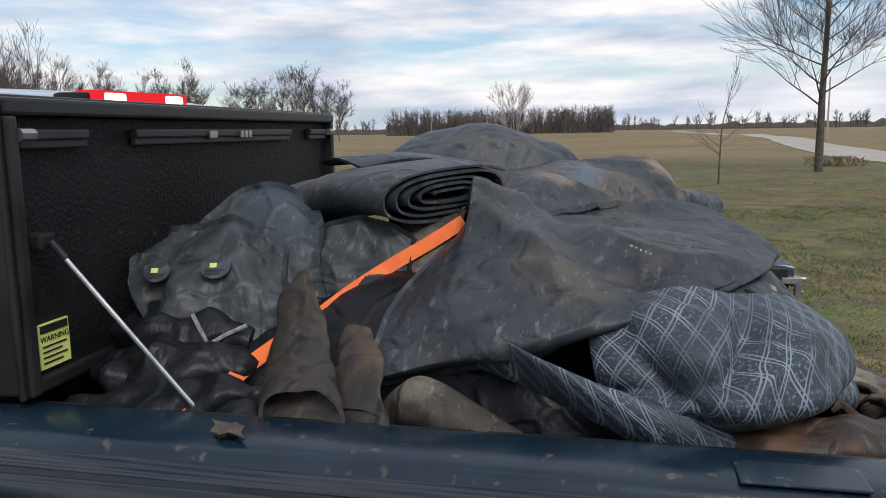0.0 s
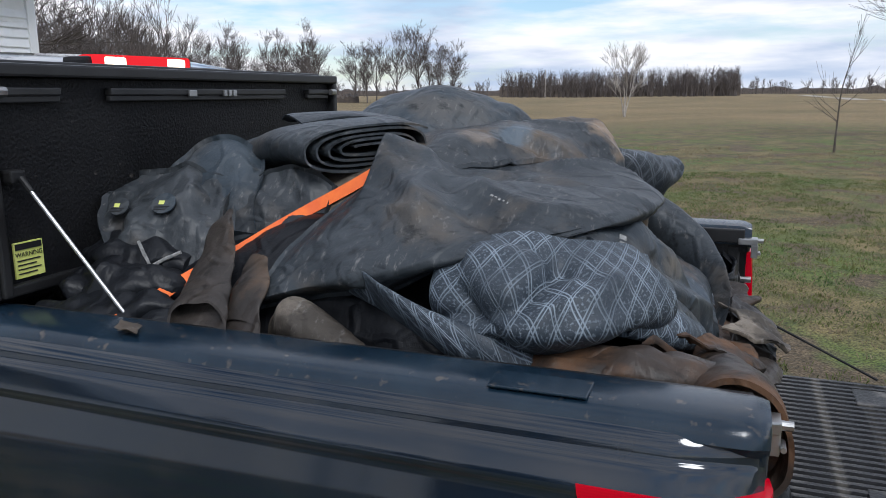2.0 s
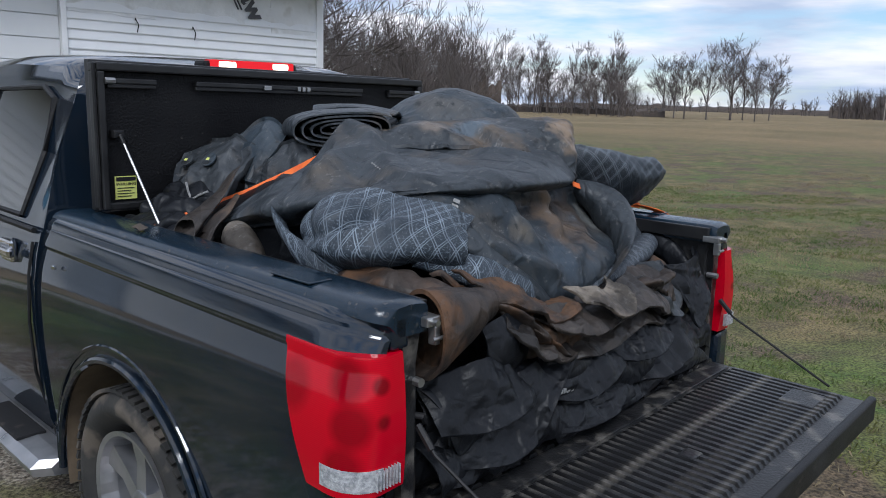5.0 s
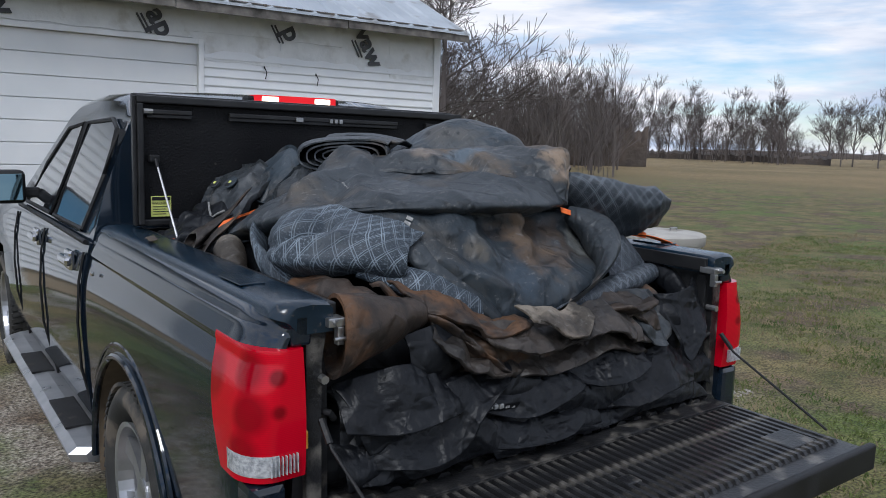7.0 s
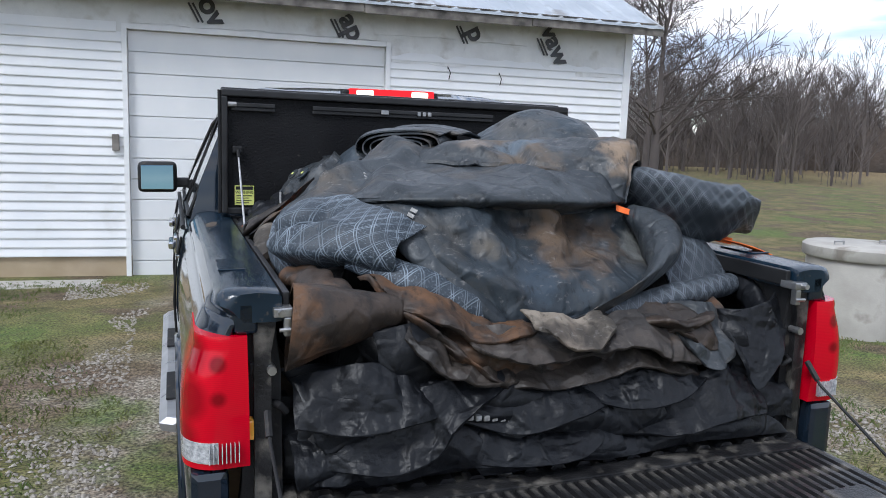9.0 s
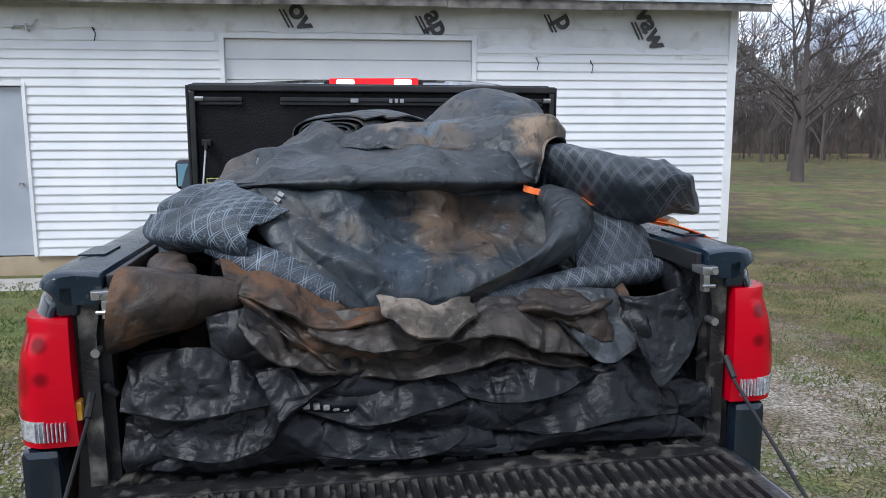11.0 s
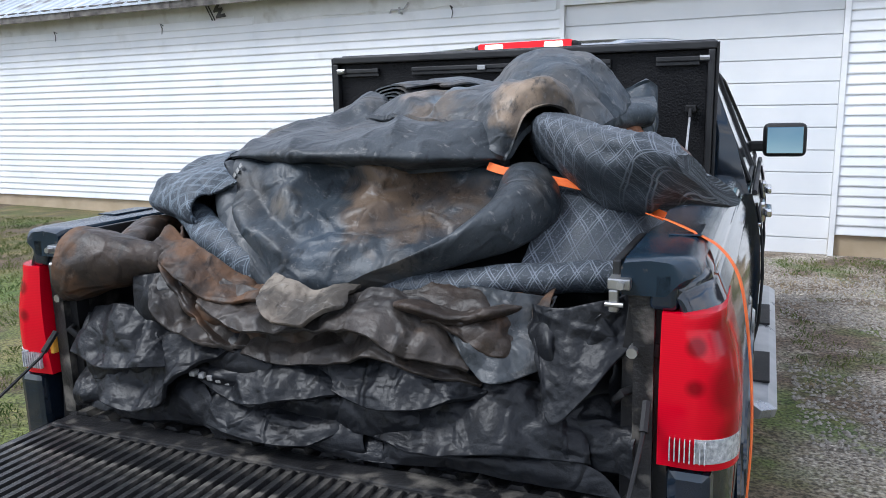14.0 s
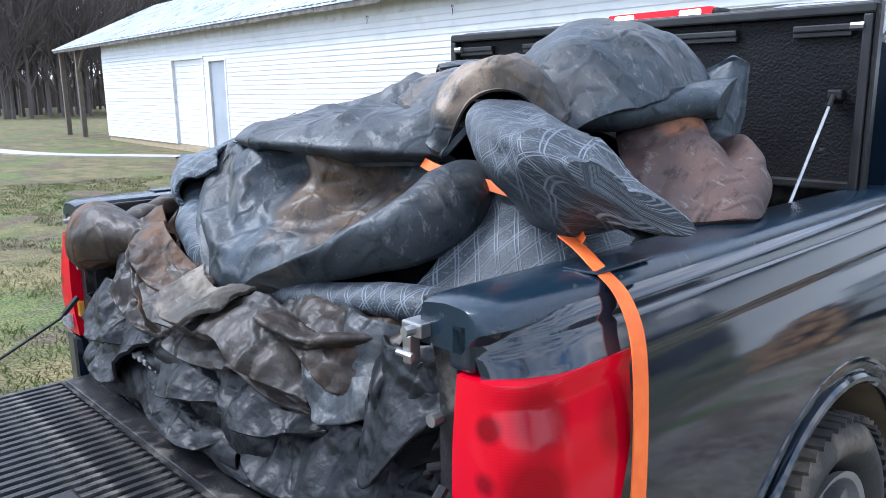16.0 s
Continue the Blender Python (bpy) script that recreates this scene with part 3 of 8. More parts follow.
def ribbon_on_ground(name, pts, width, mat, label, lift=0.03):
    bm = bmesh.new()
    rows = []
    pts = [Vector((*p, 0)) for p in pts]
    for i in range(8 * (len(pts) - 1) + 1):
        p = spline(pts, i / 8)
        q = spline(pts, min(i / 8 + 0.05, len(pts) - 1)) - spline(pts, max(i / 8 - 0.05, 0))
        s = Vector((-q.y, q.x, 0)).normalized() * width * (0.5 + 0.08 * noise.noise((i * 0.6, 0, 0)))
        rows.append([(w.x, w.y, ground_z(w.x, w.y) + lift) for w in (p - s, p, p + s)])
    vs = [[bm.verts.new(p) for p in row] for row in rows]
    low = [[bm.verts.new((p[0], p[1], p[2] - 0.12)) for p in (row[0], row[-1])] for row in rows]
    for i in range(len(vs) - 1):
        a, b, c, d = vs[i], vs[i + 1], low[i], low[i + 1]
        bm.faces.new((a[0], b[0], b[1], a[1]))
        bm.faces.new((a[1], b[1], b[2], a[2]))
        bm.faces.new((c[0], d[0], b[0], a[0]))
        bm.faces.new((a[2], b[2], d[1], c[1]))
    tagged(part(name, bm, mat), label, name, kind="structure")


FIELD_ROAD = material("pale_field_road", ((0.30, 0.27, 0.23), (0.40, 0.37, 0.32)), 0.95, 0.8, bump=0.2)
ribbon_on_ground("road", [(26, -16), (41, -14), (74, -19), (130, -27), (206, -34), (330, -30)], 4.5, FIELD_ROAD, "pale unpaved track across the stubble field", 0.06)
ribbon_on_ground("path", [(-34, 3.5), (-27, 5.0), (-21.5, 6.2), (-18.5, 8.8)], 0.9, CONCRETE, "narrow pale concrete path to the shed doors", 0.04)

# ---- barn ----
BARN = Matrix.Rotation(radians(-4), 4, "Z") @ Matrix.Translation((0, 8.5, 0))
EAVE, BASE = 3.42, 0.13
S0, S1 = -28.7, 4.94
G0, G1, GT = -1.96, 1.27, 2.94
D0, D1, DT = -5.43, -4.49, 2.32
R0, R1, RT = -21.95, -19.7, 2.62
E0, E1, ET = -19.25, -18.25, 2.52
barn = thing("barn", "long white-sided barn with unfinished house wrap and a metal roof", "barn")
barn.matrix_world = BARN


def wall_blocks(name, mat, spans, y0, y1, parent):
    bm = bmesh.new()
    for a, b, z0, z1 in spans:
        box_into(bm, (a, y0, z0), (b, y1, z1))
    return part(name, bm, mat, parent, flat=True)


OPEN = [(G0, G1, -0.25, GT), (D0, D1, BASE, DT), (R0, R1, BASE, RT), (E0, E1, BASE, ET)]


def clear_of(a, b, z0, z1):
    """Splits a horizontal strip of wall round the openings."""
    parts_ = [(a, b)]
    for o0, o1, w0, w1 in OPEN:
        if z1 <= w0 + 1e-4 or z0 >= w1 - 1e-4:
            continue
        cut = []
        for p, q in parts_:
            if o1 <= p or o0 >= q:
                cut.append((p, q))
            else:
                if o0 > p:
                    cut.append((p, o0))
                if o1 < q:
                    cut.append((o1, q))
        parts_ = cut
    return parts_


WRAP_Z = 2.82
levels = sorted({BASE, EAVE, *[w for o in OPEN for w in o[2:] if BASE < w < EAVE]})
core = [(p, q, z0, z1) for z0, z1 in zip(levels, levels[1:]) for p, q in clear_of(S0, S1, z0, z1)]
wall_blocks("wall", HOUSE_WRAP, core, 0.03, 0.18, barn)
# foundation strip
wall_blocks("foundation", TAN_BASE, [(p, q, -0.5, BASE - 0.005) for p, q in clear_of(S0, S1, -0.2, BASE - 0.01)], 0.045, 0.20, barn)
# back, ends
wall_blocks("wall", WHITE_SIDING, [(S0, S1, -0.5, EAVE)], 7.8, 8.0, barn)
for sx in (S0, S1 - 0.15):
    bm = bmesh.new()
    rings = [[(x, 0.181, -0.5), (x, 7.8, -0.5), (x, 7.8, EAVE), (x, 4.0, EAVE + 1.85), (x, 0.181, EAVE)] for x in (sx, sx + 0.15)]
    loft_into(bm, rings)
    part("gable_wall", bm, WHITE_SIDING, barn, flat=True)
box("floor", (S0 + 0.2, 0.2, -0.3), (S1 - 0.2, 7.8, -0.06), CONCRETE, barn, 0)

# siding boards: each course is a lapped board
course = 0.115
z = BASE
boards = []
while z < EAVE - 0.05:
    z1 = min(z + course, EAVE - 0.04)
    for p, q in clear_of(S0, S1, z, z1):
        # the strip over the big door and to its sides is bare wrap
        top_left = 3.07
        if z > WRAP_Z - 0.02:
            if q > G0 - 0.05:
                q2 = G0 - 0.12 if z < 3.0 else -7.0
                if p < q2 and z < top_left:
                    boards.append((p, q2, z, z1))
                continue
            if z > top_left:
                continue
        boards.append((p, q, z, z1))
    z += course


def board_mesh(a, b, z0, z1):
    bm = bmesh.new()
    r0 = [(a, 0.03, z1 + 0.01), (a, 0.024, z1 + 0.01), (a, 0.004, z0 + 0.012), (a, 0.006, z0), (a, 0.03, z0)]
    loft_into(bm, [r0, [(b, *p[1:]) for p in r0]])
    return bm


for a, b, z0, z1 in boards:
    part("siding_board", board_mesh(a, b, z0, z1), WHITE_SIDING, barn, flat=True)

# corner post, door casings
box("corner_post", (S1 - 0.10, -0.012, BASE), (S1 + 0.012, 0.06, EAVE - 0.03), WHITE_TRIM, barn, 0.004)


def casing(o0, o1, z0, z1, w, mat):
    box("door_casing", (o0 - w, -0.012, z0), (o0, 0.03, z1 + w), mat, barn, 0.003)
    box("door_casing", (o1, -0.012, z0), (o1 + w, 0.03, z1 + w), mat, barn, 0.003)
    box("door_casing", (o0, -0.0105, z1), (o1, 0.03, z1 + w), mat, barn, 0.003)


casing(G0, G1, -0.2, GT, 0.06, WHITE_TRIM)
casing(D0, D1, BASE, DT, 0.045, WHITE_TRIM)
casing(R0, R1, BASE, RT, 0.07, WHITE_TRIM)
casing(E0, E1, BASE, ET, 0.07, WHITE_TRIM)
# overhead door of wide sections
door = part("overhead_door", (lambda b: (box_into(b, (G0, 0.10, -0.2), (G1, 0.12, GT)), b)[1])(bmesh.new()), GARAGE, barn, "white sectional overhead door", flat=True)
nsec, zz = 6, (GT + 0.2) / 6 / 2
for i in range(12):
    z0 = -0.2 + i * zz
    box("door_section", (G0 + 0.002, 0.075, z0 + 0.005), (G1 - 0.002, 0.10, z0 + zz - 0.006), GARAGE, door, 0.006)
# grey service door
sd = part("service_door", (lambda b: (box_into(b, (D0 + 0.01, 0.05, BASE + 0.01), (D1 - 0.01, 0.09, DT - 0.01), 0.004), b)[1])(bmesh.new()), GREY_DOOR, barn, "plain grey service door", flat=True)
tube("door_knob", [(D1 - 0.09, 0.06, 1.08), (D1 - 0.09, 0.0, 1.08), (D1 - 0.09, -0.03, 1.08)], [0.012, 0.012, 0.028], STEEL, sd)
# shed doors further along
rd = part("roller_door", (lambda b: (box_into(b, (R0, 0.10, BASE), (R1, 0.12, RT)), b)[1])(bmesh.new()), GARAGE, barn, "white roller door", flat=True)
for i in range(14):
    z0 = BASE + i * (RT - BASE) / 14
    box("door_section", (R0 + 0.01, 0.08, z0 + 0.006), (R1 - 0.01, 0.10, z0 + (RT - BASE) / 14 - 0.006), GARAGE, rd, 0.004)
part("service_door", (lambda b: (box_into(b, (E0 + 0.01, 0.05, BASE), (E1 - 0.01, 0.09, ET - 0.01), 0.004), b)[1])(bmesh.new()), GREY_DOOR, barn, flat=True)
# door switch box and wall lamp remains
box("switch_box", (G0 - 0.19, -0.05, 1.46), (G0 - 0.11, 0.02, 1.66), FASCIA, barn, 0.006)
tube("pipe_stub", [(-4.55, 0.03, 3.02), (-4.5, -0.03, 3.05), (-4.3, -0.03, 3.05), (-4.22, -0.02, 3.14)], 0.012, STEEL, barn)
tube("pipe_stub", [(-4.35, 0.03, 3.0), (-4.35, -0.06, 3.0), (-4.35, -0.06, 3.08)], 0.018, STEEL, barn)
for s, h in ((2.9, 2.66), (-3.55, 3.02), (2.15, 2.70), (-8.9, 3.1), (-11.5, 3.12)):
    tube("wire_end", [(s, 0.02, h), (s - 0.02, -0.03, h + 0.03), (s + 0.02, -0.03, h - 0.05), (s, -0.03, h - 0.14)], 0.007, BLACK, barn, 5)
# torn laps of the wrap
for s0, s1, h0, h1 in ((1.35, 2.4, 2.74, 2.96), (2.38, 4.1, 2.80, 3.05), (4.08, 4.8, 2.72, 3.25), (-6.4, -3.4, 3.05, 3.3), (-1.9, 1.2, 3.02, 3.33), (1.1, 3.3, 3.1, 3.36)):
    bm = bmesh.new()
    cols = 26
    rings = []
    for i in range(cols):
        s = s0 + (s1 - s0) * i / (cols - 1)
        ring = []
        for j in range(6):
            h = h0 + (h1 - h0) * j / 5 + (0.03 * noise.noise((s * 3, 7 * h0, 0)) if j == 0 else 0)
            ring.append((s, 0.022 - 0.012 * noise.noise((s * 4, h * 6, 2)) - (0.012 if j == 0 else 0.004), h))
        rings.append(ring)
    back = [[(p[0], 0.031, p[2]) for p in ring[::-1]] for ring in rings]
    loft_into(bm, [f + b for f, b in zip(rings, back)])
    part("wrap_lap", bm, HOUSE_WRAP, barn)


def text_part(words, size, m, mat, parent, name="lettering", thick=0.002, label="", bold=0.0):
    cu = bpy.data.curves.new(name, "FONT")
    cu.body, cu.size, cu.extrude, cu.align_x, cu.align_y, cu.offset = words, size, thick, "CENTER", "CENTER", bold
    tmp = new(name, cu)
    me = bpy.data.meshes.new_from_object(tmp.evaluated_get(bpy.context.evaluated_depsgraph_get()))
    bpy.data.objects.remove(tmp)
    me.materials.clear()
    me.materials.append(mat)
    ob = new(name, me)
    ob.parent = parent
    ob.matrix_local = m
    if label:
        ob["label"] = label
    return ob


# cut-off print on the wrap, upside-down or slanting strips as it was nailed on
for words, s, h, turn in (("ov", -0.96, 3.22, 58), ("ap", 0.80, 3.16, 58), ("p", 2.52, 3.2, 58), ("vaw", 3.72, 3.12, 58), ("w", -7.65, 3.26, 58)):
    text_part(words, 0.36, Matrix.Translation((s, -0.004, h)) @ pose(0, 0, 0, 90, 0, 0) @ pose(0, 0, 0, 0, 0, turn - 90 + 100 - 130), INK, barn, "wrap_lettering", bold=0.012)
    for k in range(2):
        bm = bmesh.new()
        box_into(bm, (-0.13, -0.002, -0.012), (0.13, 0.002, 0.012))
        bar = part("print_bar", bm, INK, barn, flat=True)
        bar.matrix_local = Matrix.Translation((s - 0.17 - 0.05 * k, -0.004, h - 0.03)) @ pose(0, 0, 0, 0, 62, 0)

# roof: ribbed metal, front slope and back slope with overhang, fascia, rafter tails
PITCH = 1.85 / 4.0
bm = bmesh.new()
for side in (0, 1):
    rings = []
    s = S0 - 5.0
    while s < S1 + 0.30:
        ph = (s % 0.30) / 0.30
        rib = 0.022 if ph < 0.14 else 0.0
        f = (lambda y: y) if side == 0 else (lambda y: 8.0 - y)
        rings.append([(s, f(-0.42), EAVE - 0.42 * PITCH + 0.20 + rib), (s, f(4.0), EAVE + 4.0 * PITCH + 0.20 + rib), (s, f(4.0), EAVE + 4.0 * PITCH + 0.18), (s, f(-0.42), EAVE - 0.42 * PITCH + 0.18)])
        s += 0.021 if ph < 0.17 or ph > 0.90 else 0.05
    loft_into(bm, rings)
part("roof", bm, ROOF, barn, "ribbed galvanised metal roof", flat=True)
s = S0 - 4.9
k = 0
while s < S1 + 0.2:
    w = 2.3
    zt = EAVE - 0.40 * PITCH + 0.17
    box("fascia_board", (s, -0.40, zt - 0.10 - 0.012 * (k % 2)), (min(s + w - 0.01, S1 + 0.27), -0.375, zt), FASCIA, barn, 0.003)
    s += w
    k += 1
s = S0 + 0.3
while s < S1 + 0.1:
    box("rafter_tail", (s, -0.37, EAVE - 0.02), (s + 0.045, 0.03, EAVE + 0.09), OLD_WOOD, barn, 0.003, Matrix.Translation((0, 0, -0.03)))
    s += 0.95
box("soffit_plank", (S0 - 4.8, -0.36, EAVE + 0.045), (S1 + 0.2, 0.03, EAVE + 0.06), FASCIA, barn, 0)
# open lean-to end with posts
for s in (S0 - 4.6, S0 - 2.4):
    box("porch_post", (s, -0.28, -0.3), (s + 0.18, -0.10, EAVE + 0.04), OLD_WOOD, barn, 0.01)
tube("brace", [(S0 - 2.3, -0.19, 2.5), (S0 - 1.4, -0.19, 3.35)], 0.06, OLD_WOOD, barn, 6)
# ridge ventilator
box("ridge_ventilator", (-21.5, 3.6, EAVE + 1.9), (-19.0, 4.4, EAVE + 2.5), OLD_WOOD, barn, 0.02)

# concrete apron by the wall
bm = bmesh.new()
box_into(bm, (-9.5, -1.15, -0.30), (-5.9, -0.30, -0.10), 0.02)
box_into(bm, (-5.87, -1.15, -0.30), (-2.25, -0.30, -0.10), 0.02)
ap = part("pavement", bm, CONCRETE, flat=True)
ap.matrix_world = BARN
tagged(ap, "narrow concrete apron along the barn wall", "pavement", kind="structure")


# ---- pickup truck ----
truck = thing("pickup_truck", "dark blue crew cab pickup with tailgate down and loaded bed", "truck")
truck.matrix_world = pose(-0.006, 0, 0, 0, -0.6, -1.1)
BED = 1.74          # inside length of the bed
AXLE, HUB, WHEEL_R = 1.12, 0.50, 0.40
FRONT_AXLE = AXLE + 3.55


def mirrored(side, pts):
    return [(side * p[0], *p[1:]) for p in pts]


# half section of the bedside, outer skin from the rail's top edge down: (x, z)
SKIN = [(0.915, 1.385), (0.928, 1.376), (0.940, 1.360), (0.944, 1.345), (0.950, 1.338), (0.962, 1.31), (0.970, 1.288), (0.966, 1.276), (0.971, 1.255),
        (0.984, 1.21), (0.994, 1.15), (0.999, 1.08), (1.0, 1.0), (0.998, 0.9), (0.992, 0.8), (0.985, 0.7), (0.975, 0.6), (0.962, 0.5)]


def bedside(side):
    bm = bmesh.new()
    ys = [0.012, 0.03, 0.06, 0.10] + [0.10 + (BED + 0.02 - 0.10) * i / 40 for i in range(1, 41)]
    grid = []
    for y in ys:
        # the skin rounds inwards towards the tail
        tuck = 0.0 if y > 0.16 else 0.075 * ((0.16 - y) / 0.16) ** 2.2
        droop = 0.0 if y > 0.14 else 0.02 * ((0.14 - y) / 0.14) ** 2
        row = []
        prof = [Vector((x, 0, z)) for x, z in SKIN]
        for i in range(52):
            p = spline(prof, i / 51 * (len(prof) - 1))
            row.append([p.x - tuck, y, p.z - droop * (1 if p.z > 1.3 else 0)])
        grid.append(row)
    # wheel opening and lamp opening
    rad = 0.505

    def inside(p):
        wheel = math.hypot(p[1] - AXLE, (p[2] - HUB) * 1.0) < rad
        return wheel

    vs = [[bm.verts.new((side * p[0], p[1], p[2])) for p in row] for row in grid]
    for i in range(len(ys) - 1):
        for j in range(51):
            q = [grid[i][j], grid[i + 1][j], grid[i + 1][j + 1], grid[i][j + 1]]
            c = [sum(p[k] for p in q) / 4 for k in range(3)]
            if inside(c):
                continue
            f = (vs[i][j], vs[i + 1][j], vs[i + 1][j + 1], vs[i][j + 1])
            bm.faces.new(f if side < 0 else f[::-1])
    bmesh.ops.delete(bm, geom=[v for v in bm.verts if not v.link_faces], context="VERTS")
    # pull the edge of the wheel opening onto its circle
    for v in bm.verts:
        d = math.hypot(v.co.y - AXLE, v.co.z - HUB)
        if v.is_boundary and d < rad + 0.06 and v.co.z > 0.5:
            k = rad / d
            v.co.y, v.co.z = AXLE + (v.co.y - AXLE) * k, HUB + (v.co.z - HUB) * k
    ob = part("bedside", bm, PAINT, truck, "glossy dark blue bed side")
    so = ob.modifiers.new("thickness", "SOLIDIFY")
    so.thickness, so.offset = 0.012, -1
    # arch lip
    bm = bmesh.new()
    pts = [(side * 1.003, AXLE + rad * math.cos(a), HUB + rad * math.sin(a)) for a in (math.radians(-2 + 184 * i / 40) for i in range(41))]
    tube_into(bm, pts, 0.014, 8)
    tube_into(bm, [(side * 0.996, AXLE + (rad + 0.045) * math.cos(a), HUB + (rad + 0.045) * math.sin(a)) for a in (math.radians(0 + 180 * i / 40) for i in range(41))], 0.009, 6)
    part("wheel_arch_lip", bm, PAINT, truck)
    # wheel housing
    bm = bmesh.new()
    rings = []
    for x in (0.99, 0.60):
        rings.append([(side * x, AXLE + (rad - 0.006) * math.cos(a), HUB + (rad - 0.006) * math.sin(a)) for a in (math.radians(-10 + 200 * i / 30) for i in range(31))])
    loft_into(bm, rings, closed=False)
    part("wheel_housing", bm, WELL, truck)
    # top cap of the rail: plastic, with a lip over the inner edge and a stake pocket cover
    bm = bmesh.new()
    prof = [(0.775, 1.335), (0.776, 1.390), (0.782, 1.399), (0.80, 1.402), (0.86, 1.405), (0.895, 1.402), (0.912, 1.396), (0.922, 1.384), (0.926, 1.370), (0.915, 1.362), (0.89, 1.335)]
    rings = []
    for i in range(37):
        y = 0.012 + (BED + 0.018) * (i / 36) ** 1.5
        e = max(0.0, 1 - y / 0.05)
        rings.append([(side * (x - (0.05 * e * e if x > 0.85 else 0)), y - 0.004 + 0.02 * e * 0, z - 0.014 * e * e) for x, z in prof])
    loft_into(bm, rings if side > 0 else [r[::-1] for r in rings])
    cap = part("rail_cap", bm, CAP, truck, "scuffed dark plastic bed rail cap")
    bm = bmesh.new()
    box_into(bm, (0.835, 0.27, 1.404), (0.905, 0.43, 1.4085), 0.002)
    for v in bm.verts:
        v.co.x *= side
    part("stake_pocket_cover", bm, CAP, cap, flat=True)
    # inner wall of the bed, ribbed liner
    bm = bmesh.new()
    rings = []
    for i in range(90):
        y = 0.02 + (BED - 0.03) * i / 89
        rib = 0.012 if (i // 4) % 2 else 0.0
        rings.append([(side * (0.80 - rib), y, 0.87), (side * (0.80 - rib), y, 1.25), (side * 0.785, y, 1.34), (side * 0.84, y, 1.345), (side * 0.84, y, 0.87)])
    loft_into(bm, rings if side < 0 else [r[::-1] for r in rings])
    part("bed_liner_wall", bm, LINER, truck, "ribbed black bed liner wall")
    # tail pillar face
    bm = bmesh.new()
    out = [(0.79, 1.35), (0.855, 1.37), (0.868, 1.30), (0.862, 1.1), (0.868, 0.93), (0.885, 0.78), (0.90, 0.62), (0.86, 0.58), (0.78, 0.60), (0.772, 0.9), (0.775, 1.2)]
    loft_into(bm, [[(side * x, y, z) for x, z in (out if side < 0 else out[::-1])] for y in (0.042, 0.085)])
    bmesh.ops.bevel(bm, geom=list(bm.edges), offset=0.006, segments=2, affect="EDGES")
    pil = part("tail_pillar", bm, BLACK, truck, "scuffed black tail pillar")
    box("striker_plate", (side * 0.825 - 0.025, 0.03, 1.195), (side * 0.825 + 0.025, 0.044, 1.225), BLACK, pil, 0.004)
    tube("striker_pin", [(side * 0.80, 0.04, 1.21), (side * 0.80, 0.0, 1.21)], 0.011, STEEL, pil)
    tube("tie_down_hook", [(side * 0.795, 0.044, 1.12), (side * 0.78, 0.014, 1.12), (side * 0.765, 0.024, 1.10)], 0.009, BLACK, pil)
    # clamp of the cover's rail at the rail's end
    cl = box("cover_rail_clamp", (side * 0.775 - 0.022, -0.012, 1.34), (side * 0.775 + 0.022, 0.05, 1.362), STEEL, truck, 0.003, label="galvanised clamp of the bed cover rail")
    box("bolt_plate", (side * 0.765 - 0.009, -0.014, 1.295), (side * 0.765 + 0.009, 0.008, 1.34), STEEL, cl, 0.003)
    tube("bolt", [(side * 0.78, -0.03, 1.352), (side * 0.78, 0.05, 1.352)], 0.008, STEEL, cl)
    tube("bolt", [(side * 0.75, -0.018, 1.312), (side * 0.785, -0.018, 1.312)], 0.005, STEEL, cl)
    # aluminium rail of the cover along the inside
    box("cover_side_rail", (min(side * 0.755, side * 0.772), 0.03, 1.345), (max(side * 0.755, side * 0.772), BED, 1.392), FRAME, truck, 0.004)
    # painted corner that closes the panel above the lamp
    bm = bmesh.new()
    box_into(bm, (0.83, 0.008, 1.298), (0.884, 0.06, 1.382), 0.014, segs=4)
    for v in bm.verts:
        v.co.x *= side
    bmesh.ops.recalc_face_normals(bm, faces=list(bm.faces))
    part("rail_end", bm, PAINT, truck)
    # tail lamp wrapping the corner
    lamp_at(side)
    # lower corner under the lamp
    box("bumper_corner", (side * 0.93 - 0.06, 0.0, 0.62), (side * 0.93 + 0.03, 0.10, 0.978), PAINT, truck, 0.02)


def skin_x(z):
    for (x0, z0), (x1, z1) in zip(SKIN, SKIN[1:]):
        if z1 <= z <= z0:
            return x0 + (x1 - x0) * (z0 - z) / (z0 - z1)
    return 0.97


def lamp_ring(z, side, grow=0.0):
    f = (1.30 - z) / 0.34
    front = 0.272 - 0.125 * f ** 1.3
    inner = 0.856 - 0.004 * f
    bulge = 0.012 * math.sin(math.pi * min(max(f, 0), 1))
    outer = skin_x(z) + 0.004 + bulge * 0.3
    pts = []
    for t in range(13):
        a = math.pi / 2 * t / 12
        pts.append((outer - 0.082 * (1 - math.sin(a)), 0.098 - (0.098 + bulge) * math.cos(a) ** 0.9 * 1.0, z))
    ring = [(inner, 0.045, z), (inner, 0.004 - bulge, z)] + pts + [(outer - 0.001, front, z), (outer - 0.05, front, z), (outer - 0.05, 0.11, z)]
    return [(side * x, y, zz) for x, y, zz in (ring if side < 0 else ring[::-1])]


